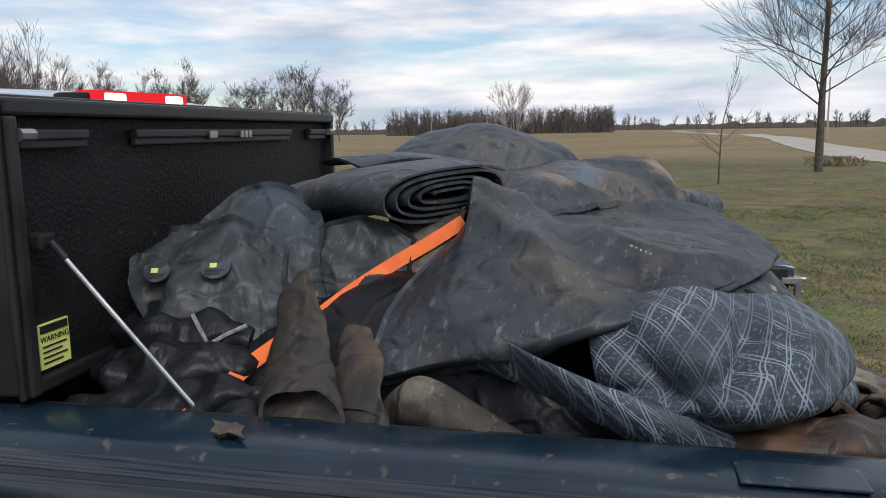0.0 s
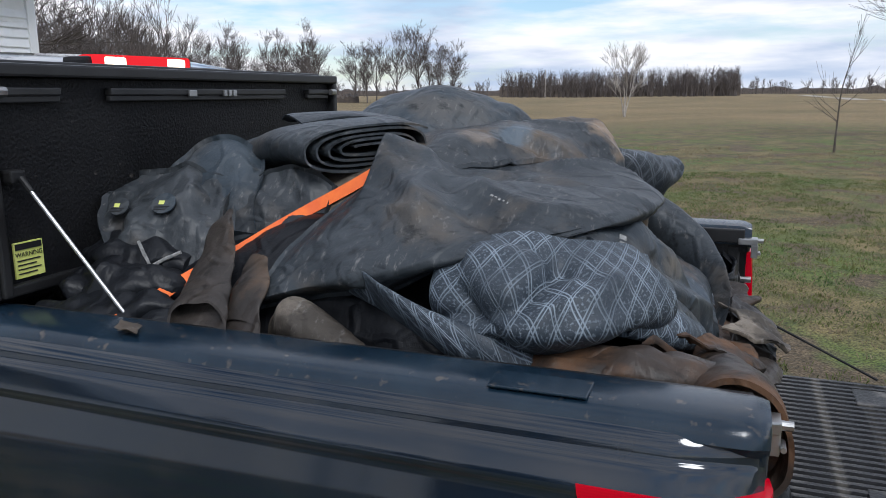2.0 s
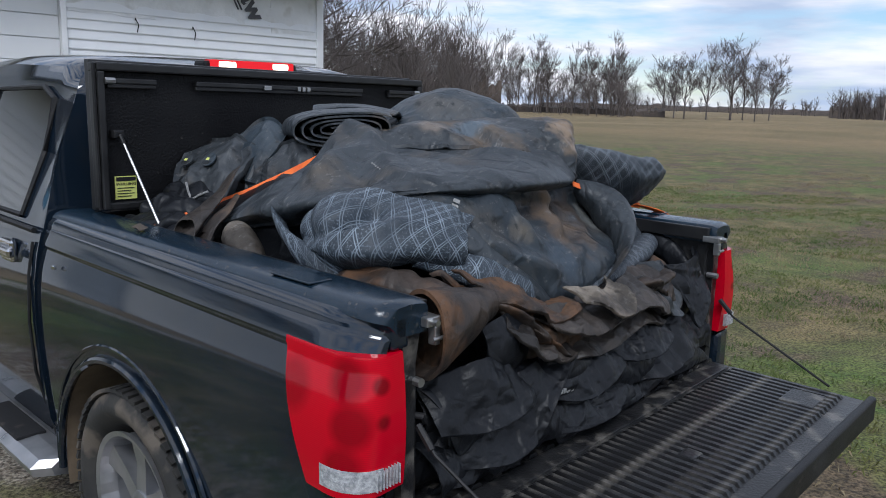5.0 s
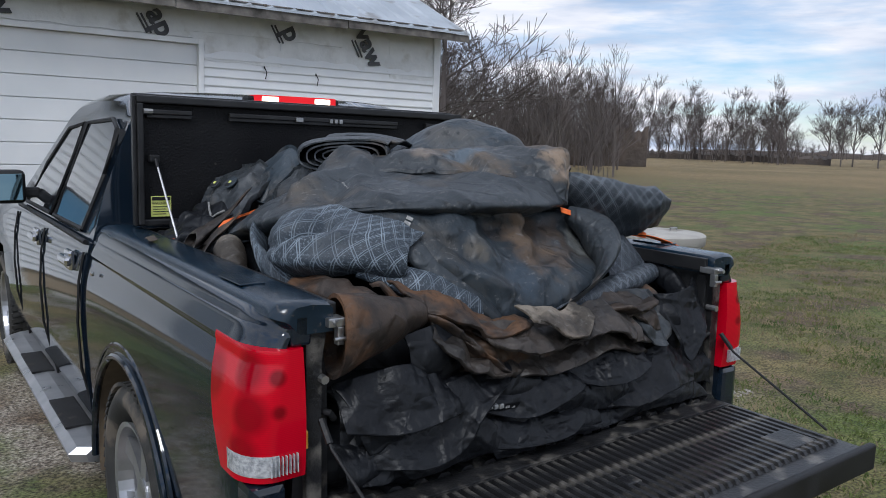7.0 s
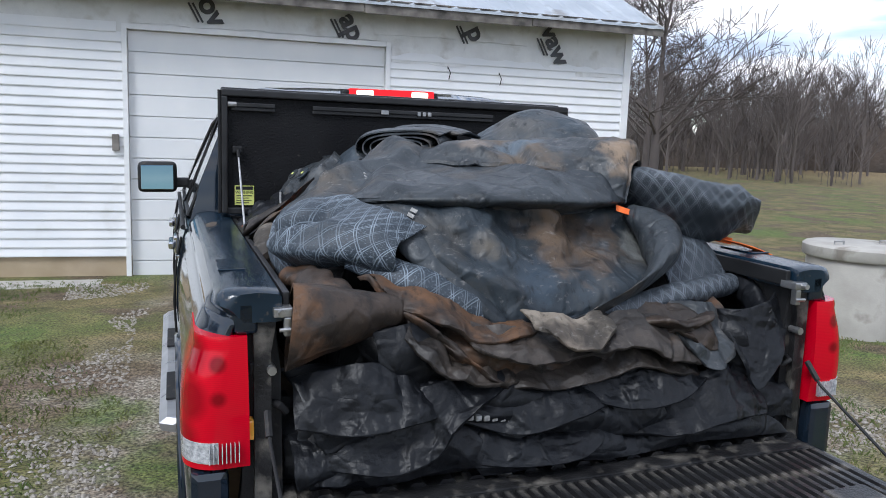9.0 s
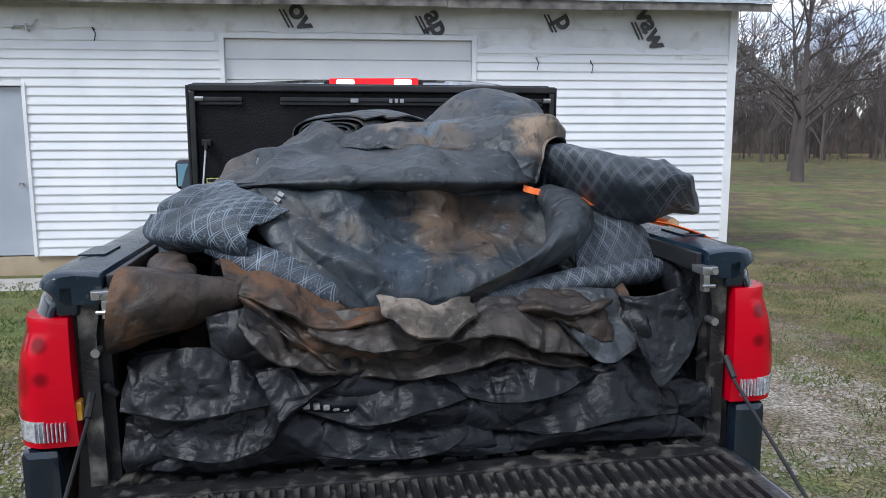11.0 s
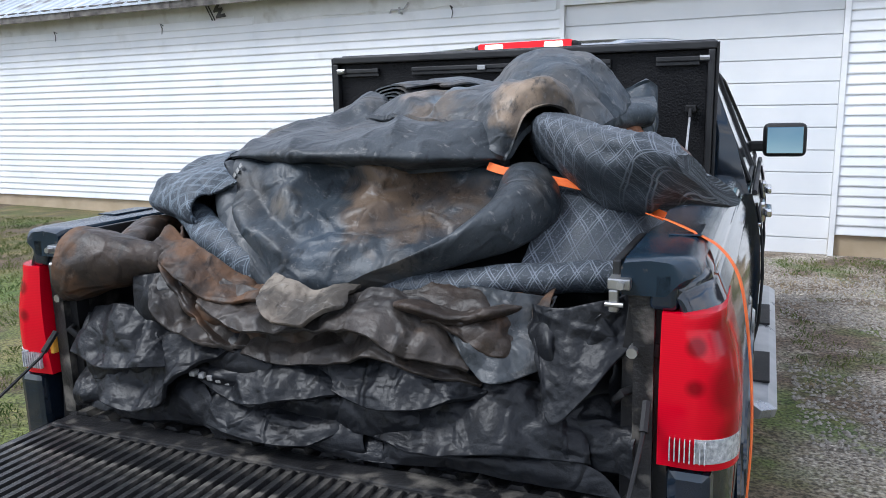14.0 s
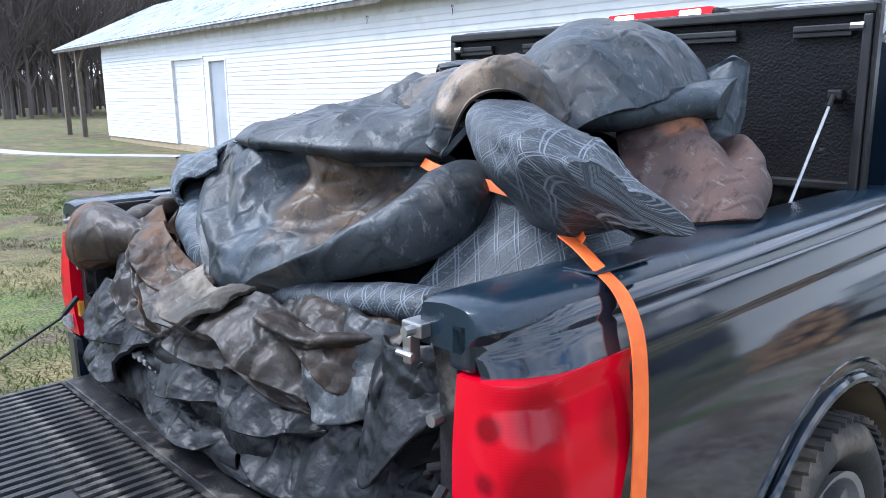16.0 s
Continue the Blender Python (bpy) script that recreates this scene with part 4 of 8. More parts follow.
def lamp_at(side):
    lamp = new("tail_lamp")
    lamp.parent = truck
    lamp["label"] = "large red tail lamp with clear reversing lens"
    bm = bmesh.new()
    loft_into(bm, [lamp_ring(0.984 + 0.314 * i / 24, side) for i in range(25)])
    part("red_lens", bm, LENS, lamp)
    # clear reversing lens set into the lower end
    bm = bmesh.new()
    n = 9
    rings = []
    for i in range(n + 1):
        ring = lamp_ring(1.000 + 0.052 * i / n, -1)
        front = [p for p in ring[2:15]]
        rings.append([(-side * p[0] * 1.0, p[1] - 0.0025, p[2]) for p in front] + [(-side * p[0], p[1] + 0.01, p[2]) for p in front[::-1]])
    loft_into(bm, rings)
    bmesh.ops.recalc_face_normals(bm, faces=list(bm.faces))
    part("clear_lens", bm, CLEAR, lamp, "clear ribbed reversing lens")
    for k in range(8):
        x = 0.878 + 0.0095 * k
        box("lens_rib", (side * x - 0.001, -0.0165, 1.003), (side * x + 0.001, -0.006, 1.049), CLEAR, lamp, 0)

for side, inset in ((-1, 0.008), (1, -0.027)):
    had = set(truck.children)
    bedside(side)
    for piece in set(truck.children) - had:
        piece.location.x += inset

# bed floor, front wall, sill
bm = bmesh.new()
rings = []
for i in range(121):
    x = -0.80 + 1.60 * i / 120
    h = 0.014 if (i // 3) % 2 else 0.0
    rings.append([(x, 0.0, 0.872 + h), (x, BED, 0.872 + h), (x, BED, 0.82), (x, 0.0, 0.82)])
loft_into(bm, rings)
part("bed_floor", bm, LINER, truck, "ribbed black plastic bed liner floor", flat=True)
box("bed_front_wall", (-0.84, BED, 0.6), (0.84, BED + 0.03, 1.385), LINER, truck, 0.006)
box("tail_sill", (-0.80, -0.02, 0.76), (0.80, -0.002, 0.865), BLACK, truck, 0.01)
box("rear_bumper", (-0.95, -0.14, 0.50), (0.95, 0.05, 0.66), CHROME, truck, 0.03)

# tailgate, lying level
tg = new("tailgate")
tg.parent = truck
tg["label"] = "lowered tailgate with ribbed black plastic liner"
bm = bmesh.new()
box_into(bm, (-0.83, -0.55, 0.79), (0.83, -0.022, 0.862), 0.018, segs=3)
part("tailgate_shell", bm, PAINT, tg)
bm = bmesh.new()
box_into(bm, (-0.80, -0.535, 0.852), (0.80, -0.03, 0.872), 0.008)
part("tailgate_liner", bm, LINER, tg)
bm = bmesh.new()
box_into(bm, (-0.83, -0.562, 0.80), (0.83, -0.535, 0.884), 0.01, segs=3)
part("tailgate_top_cap", bm, BLACK, tg, "scuffed black plastic cap")
rib_bm = bmesh.new()
loft_into(rib_bm, [[(-0.0115, y, 0.0), (-0.008, y, h), (0.008, y, h), (0.0115, y, 0.0)] for y, h in ((-0.475, 0.002), (-0.465, 0.013), (-0.10, 0.013), (-0.085, 0.002))])
rib = part("liner_rib", rib_bm, LINER, tg, flat=True)
n_rib = 44
for i in range(n_rib):
    o = rib if i == 0 else rib.copy()
    if i:
        scene.collection.objects.link(o)
    o.location = (-0.755 + 1.51 * i / (n_rib - 1), 0, 0.871)
box("handle_recess", (0.56, -0.44, 0.872), (0.70, -0.33, 0.8865), LINER, tg, 0.006)
box("handle_recess", (-0.06, -0.33, 0.872), (0.0, -0.28, 0.8865), LINER, tg, 0.006)
box("hinge_strip", (-0.78, -0.075, 0.866), (0.78, -0.005, 0.878), LINER, tg, 0.004)
for side in (-1, 1):
    cable = [(side * 0.805, -0.01, 1.11), (side * 0.805, -0.06, 1.06), (side * 0.80, -0.22, 0.985), (side * 0.795, -0.42, 0.89)]
    ob = tube("tailgate_cable", cable, 0.0045, BLACK, tg, 6)
    tube("cable_end", [(side * 0.805, -0.004, 1.115), (side * 0.806, -0.05, 1.07)], 0.009, BLACK, ob, 6)
box("amber_reflector", (-0.850, 0.004, 1.045), (-0.834, 0.042, 1.092), AMBER, truck, 0.004, label="small amber side reflector")

# ---- cab ----
# half widths over height at the cab's side
def cab_ring(y, top, half_top, belt=1.30, low=0.52, half=0.985):
    return [(half * 0.955, y, low), (half, y, 0.70), (half * 1.012, y, 1.0), (half, y, 1.2), (half * 0.975, y, belt), (half * 0.955, y, belt + 0.03)]


def build_cab():
    # lower body: doors and quarter, closed at both ends
    bm = bmesh.new()
    rings = []
    for i in range(30):
        y = BED + 0.035 + (5.35 - BED - 0.035) * i / 29
        nose = max(0.0, (y - 4.7) / 0.65)
        k = 1 - 0.10 * nose ** 2
        prof = [(0.93, 0.50), (0.975, 0.62), (0.99, 0.80), (0.998, 1.0), (0.992, 1.15), (0.975, 1.25), (0.955, 1.31)]
        top = 1.33 if y < 3.6 else 1.33 - 0.16 * ((y - 3.6) / 1.75) ** 2
        half = [(x * k, y, z if z < 1.28 else top) for x, z in prof]
        mid = [(0.60 * k, y, top + 0.03 if y > 3.5 else top), (0, y, top + 0.045 if y > 3.5 else top)]
        ring = half + mid + [(-p[0], p[1], p[2]) for p in (half + mid[:1])[::-1]]
        rings.append(ring)
    # front wheel openings
    vs = loft_into(bm, rings)
    dead = [f for f in bm.faces if math.hypot(f.calc_center_median().y - FRONT_AXLE, f.calc_center_median().z - HUB) < 0.47 and abs(f.calc_center_median().x) > 0.5 and len(f.verts) == 4]
    bmesh.ops.delete(bm, geom=dead, context="FACES")
    part("cab_body", bm, PAINT, truck, "glossy dark blue cab and front wings")
    # greenhouse: rounded roof on raked pillars
    bm = bmesh.new()
    rings = []
    st = [(BED + 0.045, 1.33, 0.80), (BED + 0.07, 1.60, 0.77), (BED + 0.10, 1.86, 0.735), (BED + 0.16, 1.94, 0.71), (BED + 0.35, 1.975, 0.70), (2.6, 1.99, 0.70), (3.1, 1.965, 0.70), (3.28, 1.91, 0.71), (3.9, 1.42, 0.80), (3.98, 1.34, 0.82)]
    for y, top, half in st:
        ring = []
        k = (top - 1.32) / (1.93 - 1.32)
        w_low = 0.945
        for a in range(9):
            t = a / 8
            z = 1.32 + (top - 0.05 - 1.32) * t
            x = w_low + (half + 0.015 - w_low) * min(1.0, (z - 1.32) / 0.56)
            ring.append((x, y, z))
        ring += [(half - 0.03, y, top - 0.018), (half - 0.14, y, top - 0.002), (half * 0.5, y, top + 0.006), (0, y, top + 0.01)]
        ring = ring + [(-p[0], p[1], p[2]) for p in ring[-2::-1]]
        rings.append(ring)
    loft_into(bm, rings)
    bmesh.ops.recalc_face_normals(bm, faces=list(bm.faces))
    part("cab_roof", bm, PAINT, truck, "dark blue cab roof and pillars")
    # glass: side windows, slightly proud of the pillars, rear glass
    for side in (-1, 1):
        def wx(z):
            return 0.945 + (0.725 - 0.945) * min(1.0, (z - 1.32) / 0.56) + 0.004

        for name, pts in (("rear_door_window", [(2.02, 1.36), (2.72, 1.36), (2.72, 1.83), (2.22, 1.845), (2.08, 1.80), (2.0, 1.60)]),
                          ("front_door_window", [(2.80, 1.36), (3.62, 1.36), (3.42, 1.60), (3.16, 1.80), (2.80, 1.83)])):
            bm = bmesh.new()
            outer = [(side * wx(z), y, z) for y, z in pts]
            innr = [(side * (wx(z) - 0.02), y, z) for y, z in pts]
            loft_into(bm, [outer, innr])
            bmesh.ops.recalc_face_normals(bm, faces=list(bm.faces))
            win = part(name, bm, WINDOW, truck, "dark tinted side window", flat=True)
            bm = bmesh.new()
            tube_into(bm, outer + outer[:1], 0.012, 6, caps=False)
            part("window_seal", bm, BLACK, win)
        # door shut lines and handles
        for y0 in (BED + 0.075, 2.76, 3.72):
            bm = bmesh.new()
            tube_into(bm, [(side * 0.945, y0 - 0.02, 0.52), (side * 0.999, y0, 0.8), (side * 1.007, y0, 1.0), (side * 0.996, y0, 1.17), (side * 0.972, y0, 1.29)], 0.006, 5)
            part("door_gap", bm, BLACK, truck)
        for y0 in (1.95, 2.82):
            h = box("door_handle", (side * 1.015 - 0.012, y0 - 0.02, 1.215), (side * 1.015 + 0.016, y0 + 0.16, 1.25), CHROME, truck, 0.01, label="chrome door handle")
            box("handle_cup", (side * 0.992 - 0.012, y0 + 0.01, 1.19), (side * 0.992 + 0.012, y0 + 0.13, 1.275), CHROME, h, 0.01)
        box("fuel_door_dot", (side * 0.987 - 0.006, 1.58, 1.228), (side * 0.987 + 0.006, 1.60, 1.242), CHROME, truck, 0.003)
        # belt moulding
        tube("belt_moulding", [(side * 0.962, BED + 0.08, 1.33), (side * 0.962, 2.7, 1.335), (side * 0.962, 3.7, 1.335)], 0.012, BLACK, truck, 6)
        # mirror
        mir = new("door_mirror")
        mir.parent = truck
        mir["label"] = "large black door mirror"
        bm = bmesh.new()
        box_into(bm, (side * 1.09 - 0.115, 3.30, 1.37), (side * 1.09 + 0.115, 3.42, 1.56), 0.04, segs=4)
        part("mirror_shell", bm, BLACK, mir)
        bm = bmesh.new()
        box_into(bm, (side * 1.09 - 0.095, 3.292, 1.39), (side * 1.09 + 0.095, 3.302, 1.54), 0.004)
        for v in bm.verts:
            v.co.y += (v.co.z - 1.54) * 0.07
        part("mirror_glass", bm, MIRROR, mir, flat=True)
        box("mirror_arm", (min(side * 0.90, side * 1.0), 3.33, 1.40), (max(side * 0.90, side * 1.0), 3.39, 1.46), BLACK, mir, 0.015)
        # running board: silver tube step with dark treads
        rb = new("running_board")
        rb.parent = truck
        rb["label"] = "silver running board with black step pads"
        bm = bmesh.new()
        prof = [(0.90, 0.46), (0.92, 0.495), (0.98, 0.505), (1.05, 0.50), (1.085, 0.475), (1.075, 0.44), (1.0, 0.425), (0.92, 0.43)]
        rings = [[(side * (x - (0.06 if e else 0)), y, z) for x, z in prof] for y, e in ((1.66, 1), (1.70, 0), (3.80, 0), (3.86, 1))]
        loft_into(bm, rings)
        bmesh.ops.recalc_face_normals(bm, faces=list(bm.faces))
        part("step_bar", bm, ALLOY, rb, flat=True)
        for y0 in (1.92, 2.85):
            box("step_pad", (side * 1.0 - 0.055, y0, 0.500), (side * 1.0 + 0.055, y0 + 0.42, 0.512), BLACK, rb, 0.004)
    # third brake lamp on the roof's rear edge
    bl = new("high_brake_lamp")
    bl.parent = truck
    bl["label"] = "lit red high-mounted brake lamp"
    box("lamp_housing", (-0.235, BED + 0.11, 1.93), (0.235, BED + 0.20, 1.969), BLACK, bl, 0.012)
    box("red_lens", (-0.21, BED + 0.095, 1.935), (0.21, BED + 0.16, 1.974), LAMP_RED, bl, 0.008)
    for x in (-0.135, 0.135):
        box("lit_bulb", (x - 0.042, BED + 0.088, 1.94), (x + 0.042, BED + 0.11, 1.968), LAMP_HOT, bl, 0.008)


build_cab()


def wheel(x, y):
    w = new("wheel")
    w.parent = truck
    w.matrix_basis = pose(x, y, HUB) if x < 0 else pose(x, y, HUB, 0, 0, 180)
    bm = bmesh.new()
    prof = [(0.06, 0.255), (-0.02, 0.262), (-0.075, 0.29), (-0.105, 0.33), (-0.105, 0.36), (-0.085, 0.392), (-0.03, 0.402), (0.08, 0.402), (0.13, 0.39), (0.15, 0.34), (0.12, 0.262)]
    rings = [[(px, pr * math.cos(a), pr * math.sin(a)) for px, pr in prof] for a in (2 * math.pi * i / 48 for i in range(48))]
    vs = [[bm.verts.new(p) for p in r] for r in rings]
    for i in range(48):
        for j in range(len(prof)):
            a, b, j2 = vs[i], vs[(i + 1) % 48], (j + 1) % len(prof)
            bm.faces.new((a[j], b[j], b[j2], a[j2]))
    ty = part("tyre", bm, TYRE, w)
    # tread blocks
    bm = bmesh.new()
    for i in range(60):
        m = Matrix.Rotation(2 * math.pi * i / 60, 4, "X")
        for x0, x1 in ((-0.10, -0.045), (-0.03, 0.03), (0.05, 0.11)):
            box_into(bm, (x0, -0.015, 0.397), (x1, 0.013, 0.410), 0, m @ pose(0, 0, 0, 0, 0, 12))
    part("tread", bm, TYRE, ty, flat=True)
    bm = bmesh.new()
    rim = [(-0.07, 0.262), (-0.09, 0.268), (-0.085, 0.25), (-0.03, 0.235), (0.10, 0.235), (0.10, 0.26)]
    vs = [[bm.verts.new((px, pr * math.cos(a), pr * math.sin(a))) for px, pr in rim] for a in (2 * math.pi * i / 40 for i in range(40))]
    for i in range(40):
        for j in range(len(rim) - 1):
            bm.faces.new((vs[i][j], vs[(i + 1) % 40][j], vs[(i + 1) % 40][j + 1], vs[i][j + 1]))
    for i in range(6):
        m = Matrix.Rotation(2 * math.pi * i / 6, 4, "X")
        rings = [[(fx, -hw, r), (fx, hw, r), (0.02, hw * 0.7, r), (0.02, -hw * 0.7, r)] for r, hw, fx in ((0.05, 0.035, -0.055), (0.15, 0.030, -0.05), (0.25, 0.05, -0.06))]
        loft_into(bm, [[m @ Vector(p) for p in r] for r in rings])
    tube_into(bm, [(-0.065, 0, 0), (-0.06, 0, 0), (0.02, 0, 0)], [0.045, 0.06, 0.07], 20)
    bmesh.ops.recalc_face_normals(bm, faces=list(bm.faces))
    part("rim", bm, ALLOY, w, "silver six-spoke alloy rim", flat=True)
    bm = bmesh.new()
    tube_into(bm, [(0.03, 0, 0), (0.06, 0, 0)], 0.20, 24)
    part("brake_disc", bm, STEEL, w)


for x in (-0.885, 0.885):
    wheel(x, AXLE)
    wheel(x, FRONT_AXLE)
box("chassis", (-0.55, 0.1, 0.45), (0.55, 5.0, 0.78), BLACK, truck, 0.02)

# ---- folded bed cover, standing up against the cab ----
cover = thing("bed_cover", "black pebbled folding bed cover panel raised upright", "truck cover")
bm = bmesh.new()
box_into(bm, (-0.775, 1.615, 1.415), (0.79, 1.645, 1.895), 0.004)
part("panel", bm, PANEL, cover, flat=True)
for name, lo, hi in (("frame_bar", (-0.80, 1.585, 1.895), (0.82, 1.66, 1.925)), ("frame_bar", (-0.80, 1.585, 1.41), (-0.775, 1.66, 1.895)),
                     ("frame_bar", (0.79, 1.585, 1.41), (0.815, 1.66, 1.895)), ("frame_bar", (-0.775, 1.60, 1.405), (0.79, 1.655, 1.432)),
                     ("frame_bar", (-0.795, 1.66, 1.40), (0.81, 1.70, 1.935))):
    box(name, lo, hi, FRAME, cover, 0.006)
for i, x in enumerate((-0.807, 0.822)):
    tube("seal", [(x, 1.60, 1.41), (x, 1.60, 1.92)], 0.007, BLACK, cover, 6)
for a, b, nm in ((-0.76, -0.58, "hinge_bar"), (-0.42, 0.43, "hinge_bar"), (0.60, 0.76, "hinge_bar")):
    hb = box(nm, (a, 1.592, 1.853), (b, 1.616, 1.872), FRAME, cover, 0.004)
    box("hinge_lip", (a, 1.598, 1.838), (b, 1.612, 1.853), FRAME, hb, 0.003)
for x in (-0.74, 0.76):
    tube("latch_pin", [(x, 1.588, 1.862), (x + (-0.035 if x < 0 else 0.035), 1.588, 1.862)], 0.012, STEEL, cover)
for x, w in ((-0.10, 0.035), (0.06, 0.015), (0.085, 0.015), (0.11, 0.018)):
    box("latch_plate", (x - w / 2, 1.583, 1.848), (x + w / 2, 1.592, 1.868), STEEL, cover, 0.003)
for side, x in ((-1, -0.735), (1, 0.735)):
    st = new("gas_strut")
    st.parent = cover
    lo_, hi_ = Vector((side * 0.735, 1.31, 1.375)), Vector((x, 1.575, 1.675))
    mid = lo_.lerp(hi_, 0.9)
    tube("strut_rod", [lo_, mid], 0.0045, STEEL, st, 8)
    tube("strut_end", [mid, hi_], 0.007, BLACK, st, 8)
    box("strut_bracket", (x - 0.02, 1.58, 1.662), (x + 0.02, 1.615, 1.692), BLACK, st, 0.006)
lab = box("warning_sticker", (-0.745, 1.6105, 1.442), (-0.665, 1.6145, 1.525), YELLOW, cover, 0, label="yellow warning sticker")
box("sticker_header", (-0.741, 1.6085, 1.508), (-0.669, 1.6112, 1.522), BLACK, lab, 0)
text_part("WARNING", 0.0155, pose(-0.705, 1.6094, 1.496, 90, 0, 0), BLACK, lab, "sticker_lettering", 0.0004)
for i in range(4):
    box("print_line", (-0.738, 1.609, 1.481 - i * 0.010), (-0.675 - 0.012 * (i % 2), 1.6104, 1.484 - i * 0.010), BLACK, lab, 0)


# ---- the load: old rubber sheets and air bags heaped in the bed ----
def crease(p, scale, seed, sharp):
    """Folds: smooth swells, and sharp creases that run in two slanting directions and fade in and out."""
    q = Vector(p) * scale + Vector((seed * 7.3, seed * 3.1, seed * 1.7))
    a = noise.noise(q)
    w = noise.noise(q * 0.6 + Vector((3, 8, 1))) * 1.6
    rng = seed * 1.37
    d1 = Vector((math.cos(rng), math.sin(rng), math.sin(rng * 1.7) * 0.8)).normalized()
    d2 = Vector((math.cos(rng + 1.9), math.sin(rng + 1.9), -math.cos(rng) * 0.9)).normalized()
    stiff = 0.4 if sharp > 0.8 else 1.0
    w *= stiff
    t1 = abs((q.dot(d1) * 0.9 + w + 0.5 * stiff * noise.noise(q * 1.7)) % 2 - 1)
    t2 = abs((q.dot(d2) * 1.3 - w * 0.8 + 0.5 * stiff * noise.noise(q * 2.1 + d1)) % 2 - 1)
    g1 = max(0.0, 0.5 + noise.noise(q * 0.5 + Vector((9, 2, 4))) * 1.4)
    g2 = max(0.0, 0.5 + noise.noise(q * 0.7 + Vector((1, 6, 2))) * 1.4)
    if sharp > 0.8:
        # thin stiff creases with slack, nearly flat rubber between them
        t1, t2 = (1 - t1) ** 2.4, (1 - t2) ** 2.4
    r = (t1 * 2 - 1) * min(g1, 1.0) * 0.75 + (t2 * 2 - 1) * min(g2, 1.0) * 0.45
    return a * (1 - sharp) + r * sharp


def facets(p, wave, seed):
    """Flat facets that meet in sharp ridges and valleys, as in a crumpled stiff sheet; about -1 to 1."""
    q = Vector(p) / wave + Vector((seed * 2.7, seed * 1.3, seed * 4.1))
    w = noise.noise(q * 0.55) * 0.8
    total = 0.0
    for k, (share, rate) in enumerate(((0.50, 1.0), (0.32, 1.55), (0.24, 2.4))):
        a = seed * 1.9 + k * 2.2
        d = Vector((math.cos(a), 0.35 * math.sin(a * 1.7), math.sin(a))).normalized()
        t = abs((q.dot(d) * rate + w * (1 + 0.4 * k)) % 2 - 1) * 2 - 1
        total += share * t * (0.55 + 0.9 * abs(noise.noise(q * 0.7 + Vector((k * 5.0, 2, 1)))))
    return total


def fold_height(p, folds):
    """Ridges (or valleys) drawn along lines: each is (points, height, width); they fade towards their ends."""
    total = 0.0
    for line, height, width in folds:
        best, at = 9.0, 0.0
        n = len(line) - 1
        for i in range(n):
            a, b = Vector(line[i]), Vector(line[i + 1])
            ab = b - a
            f = max(0.0, min(1.0, (p - a).dot(ab) / ab.length_squared))
            d = (p - a - ab * f).length
            if d < best:
                best, at = d, (i + f) / n
        if best < width:
            total += height * (1 - best / width) ** 1.7 * min(1.0, 0.25 + 5 * min(at, 1 - at))
    return total


HEAP_CENTRE = Vector((0.0, 0.9, 1.2))


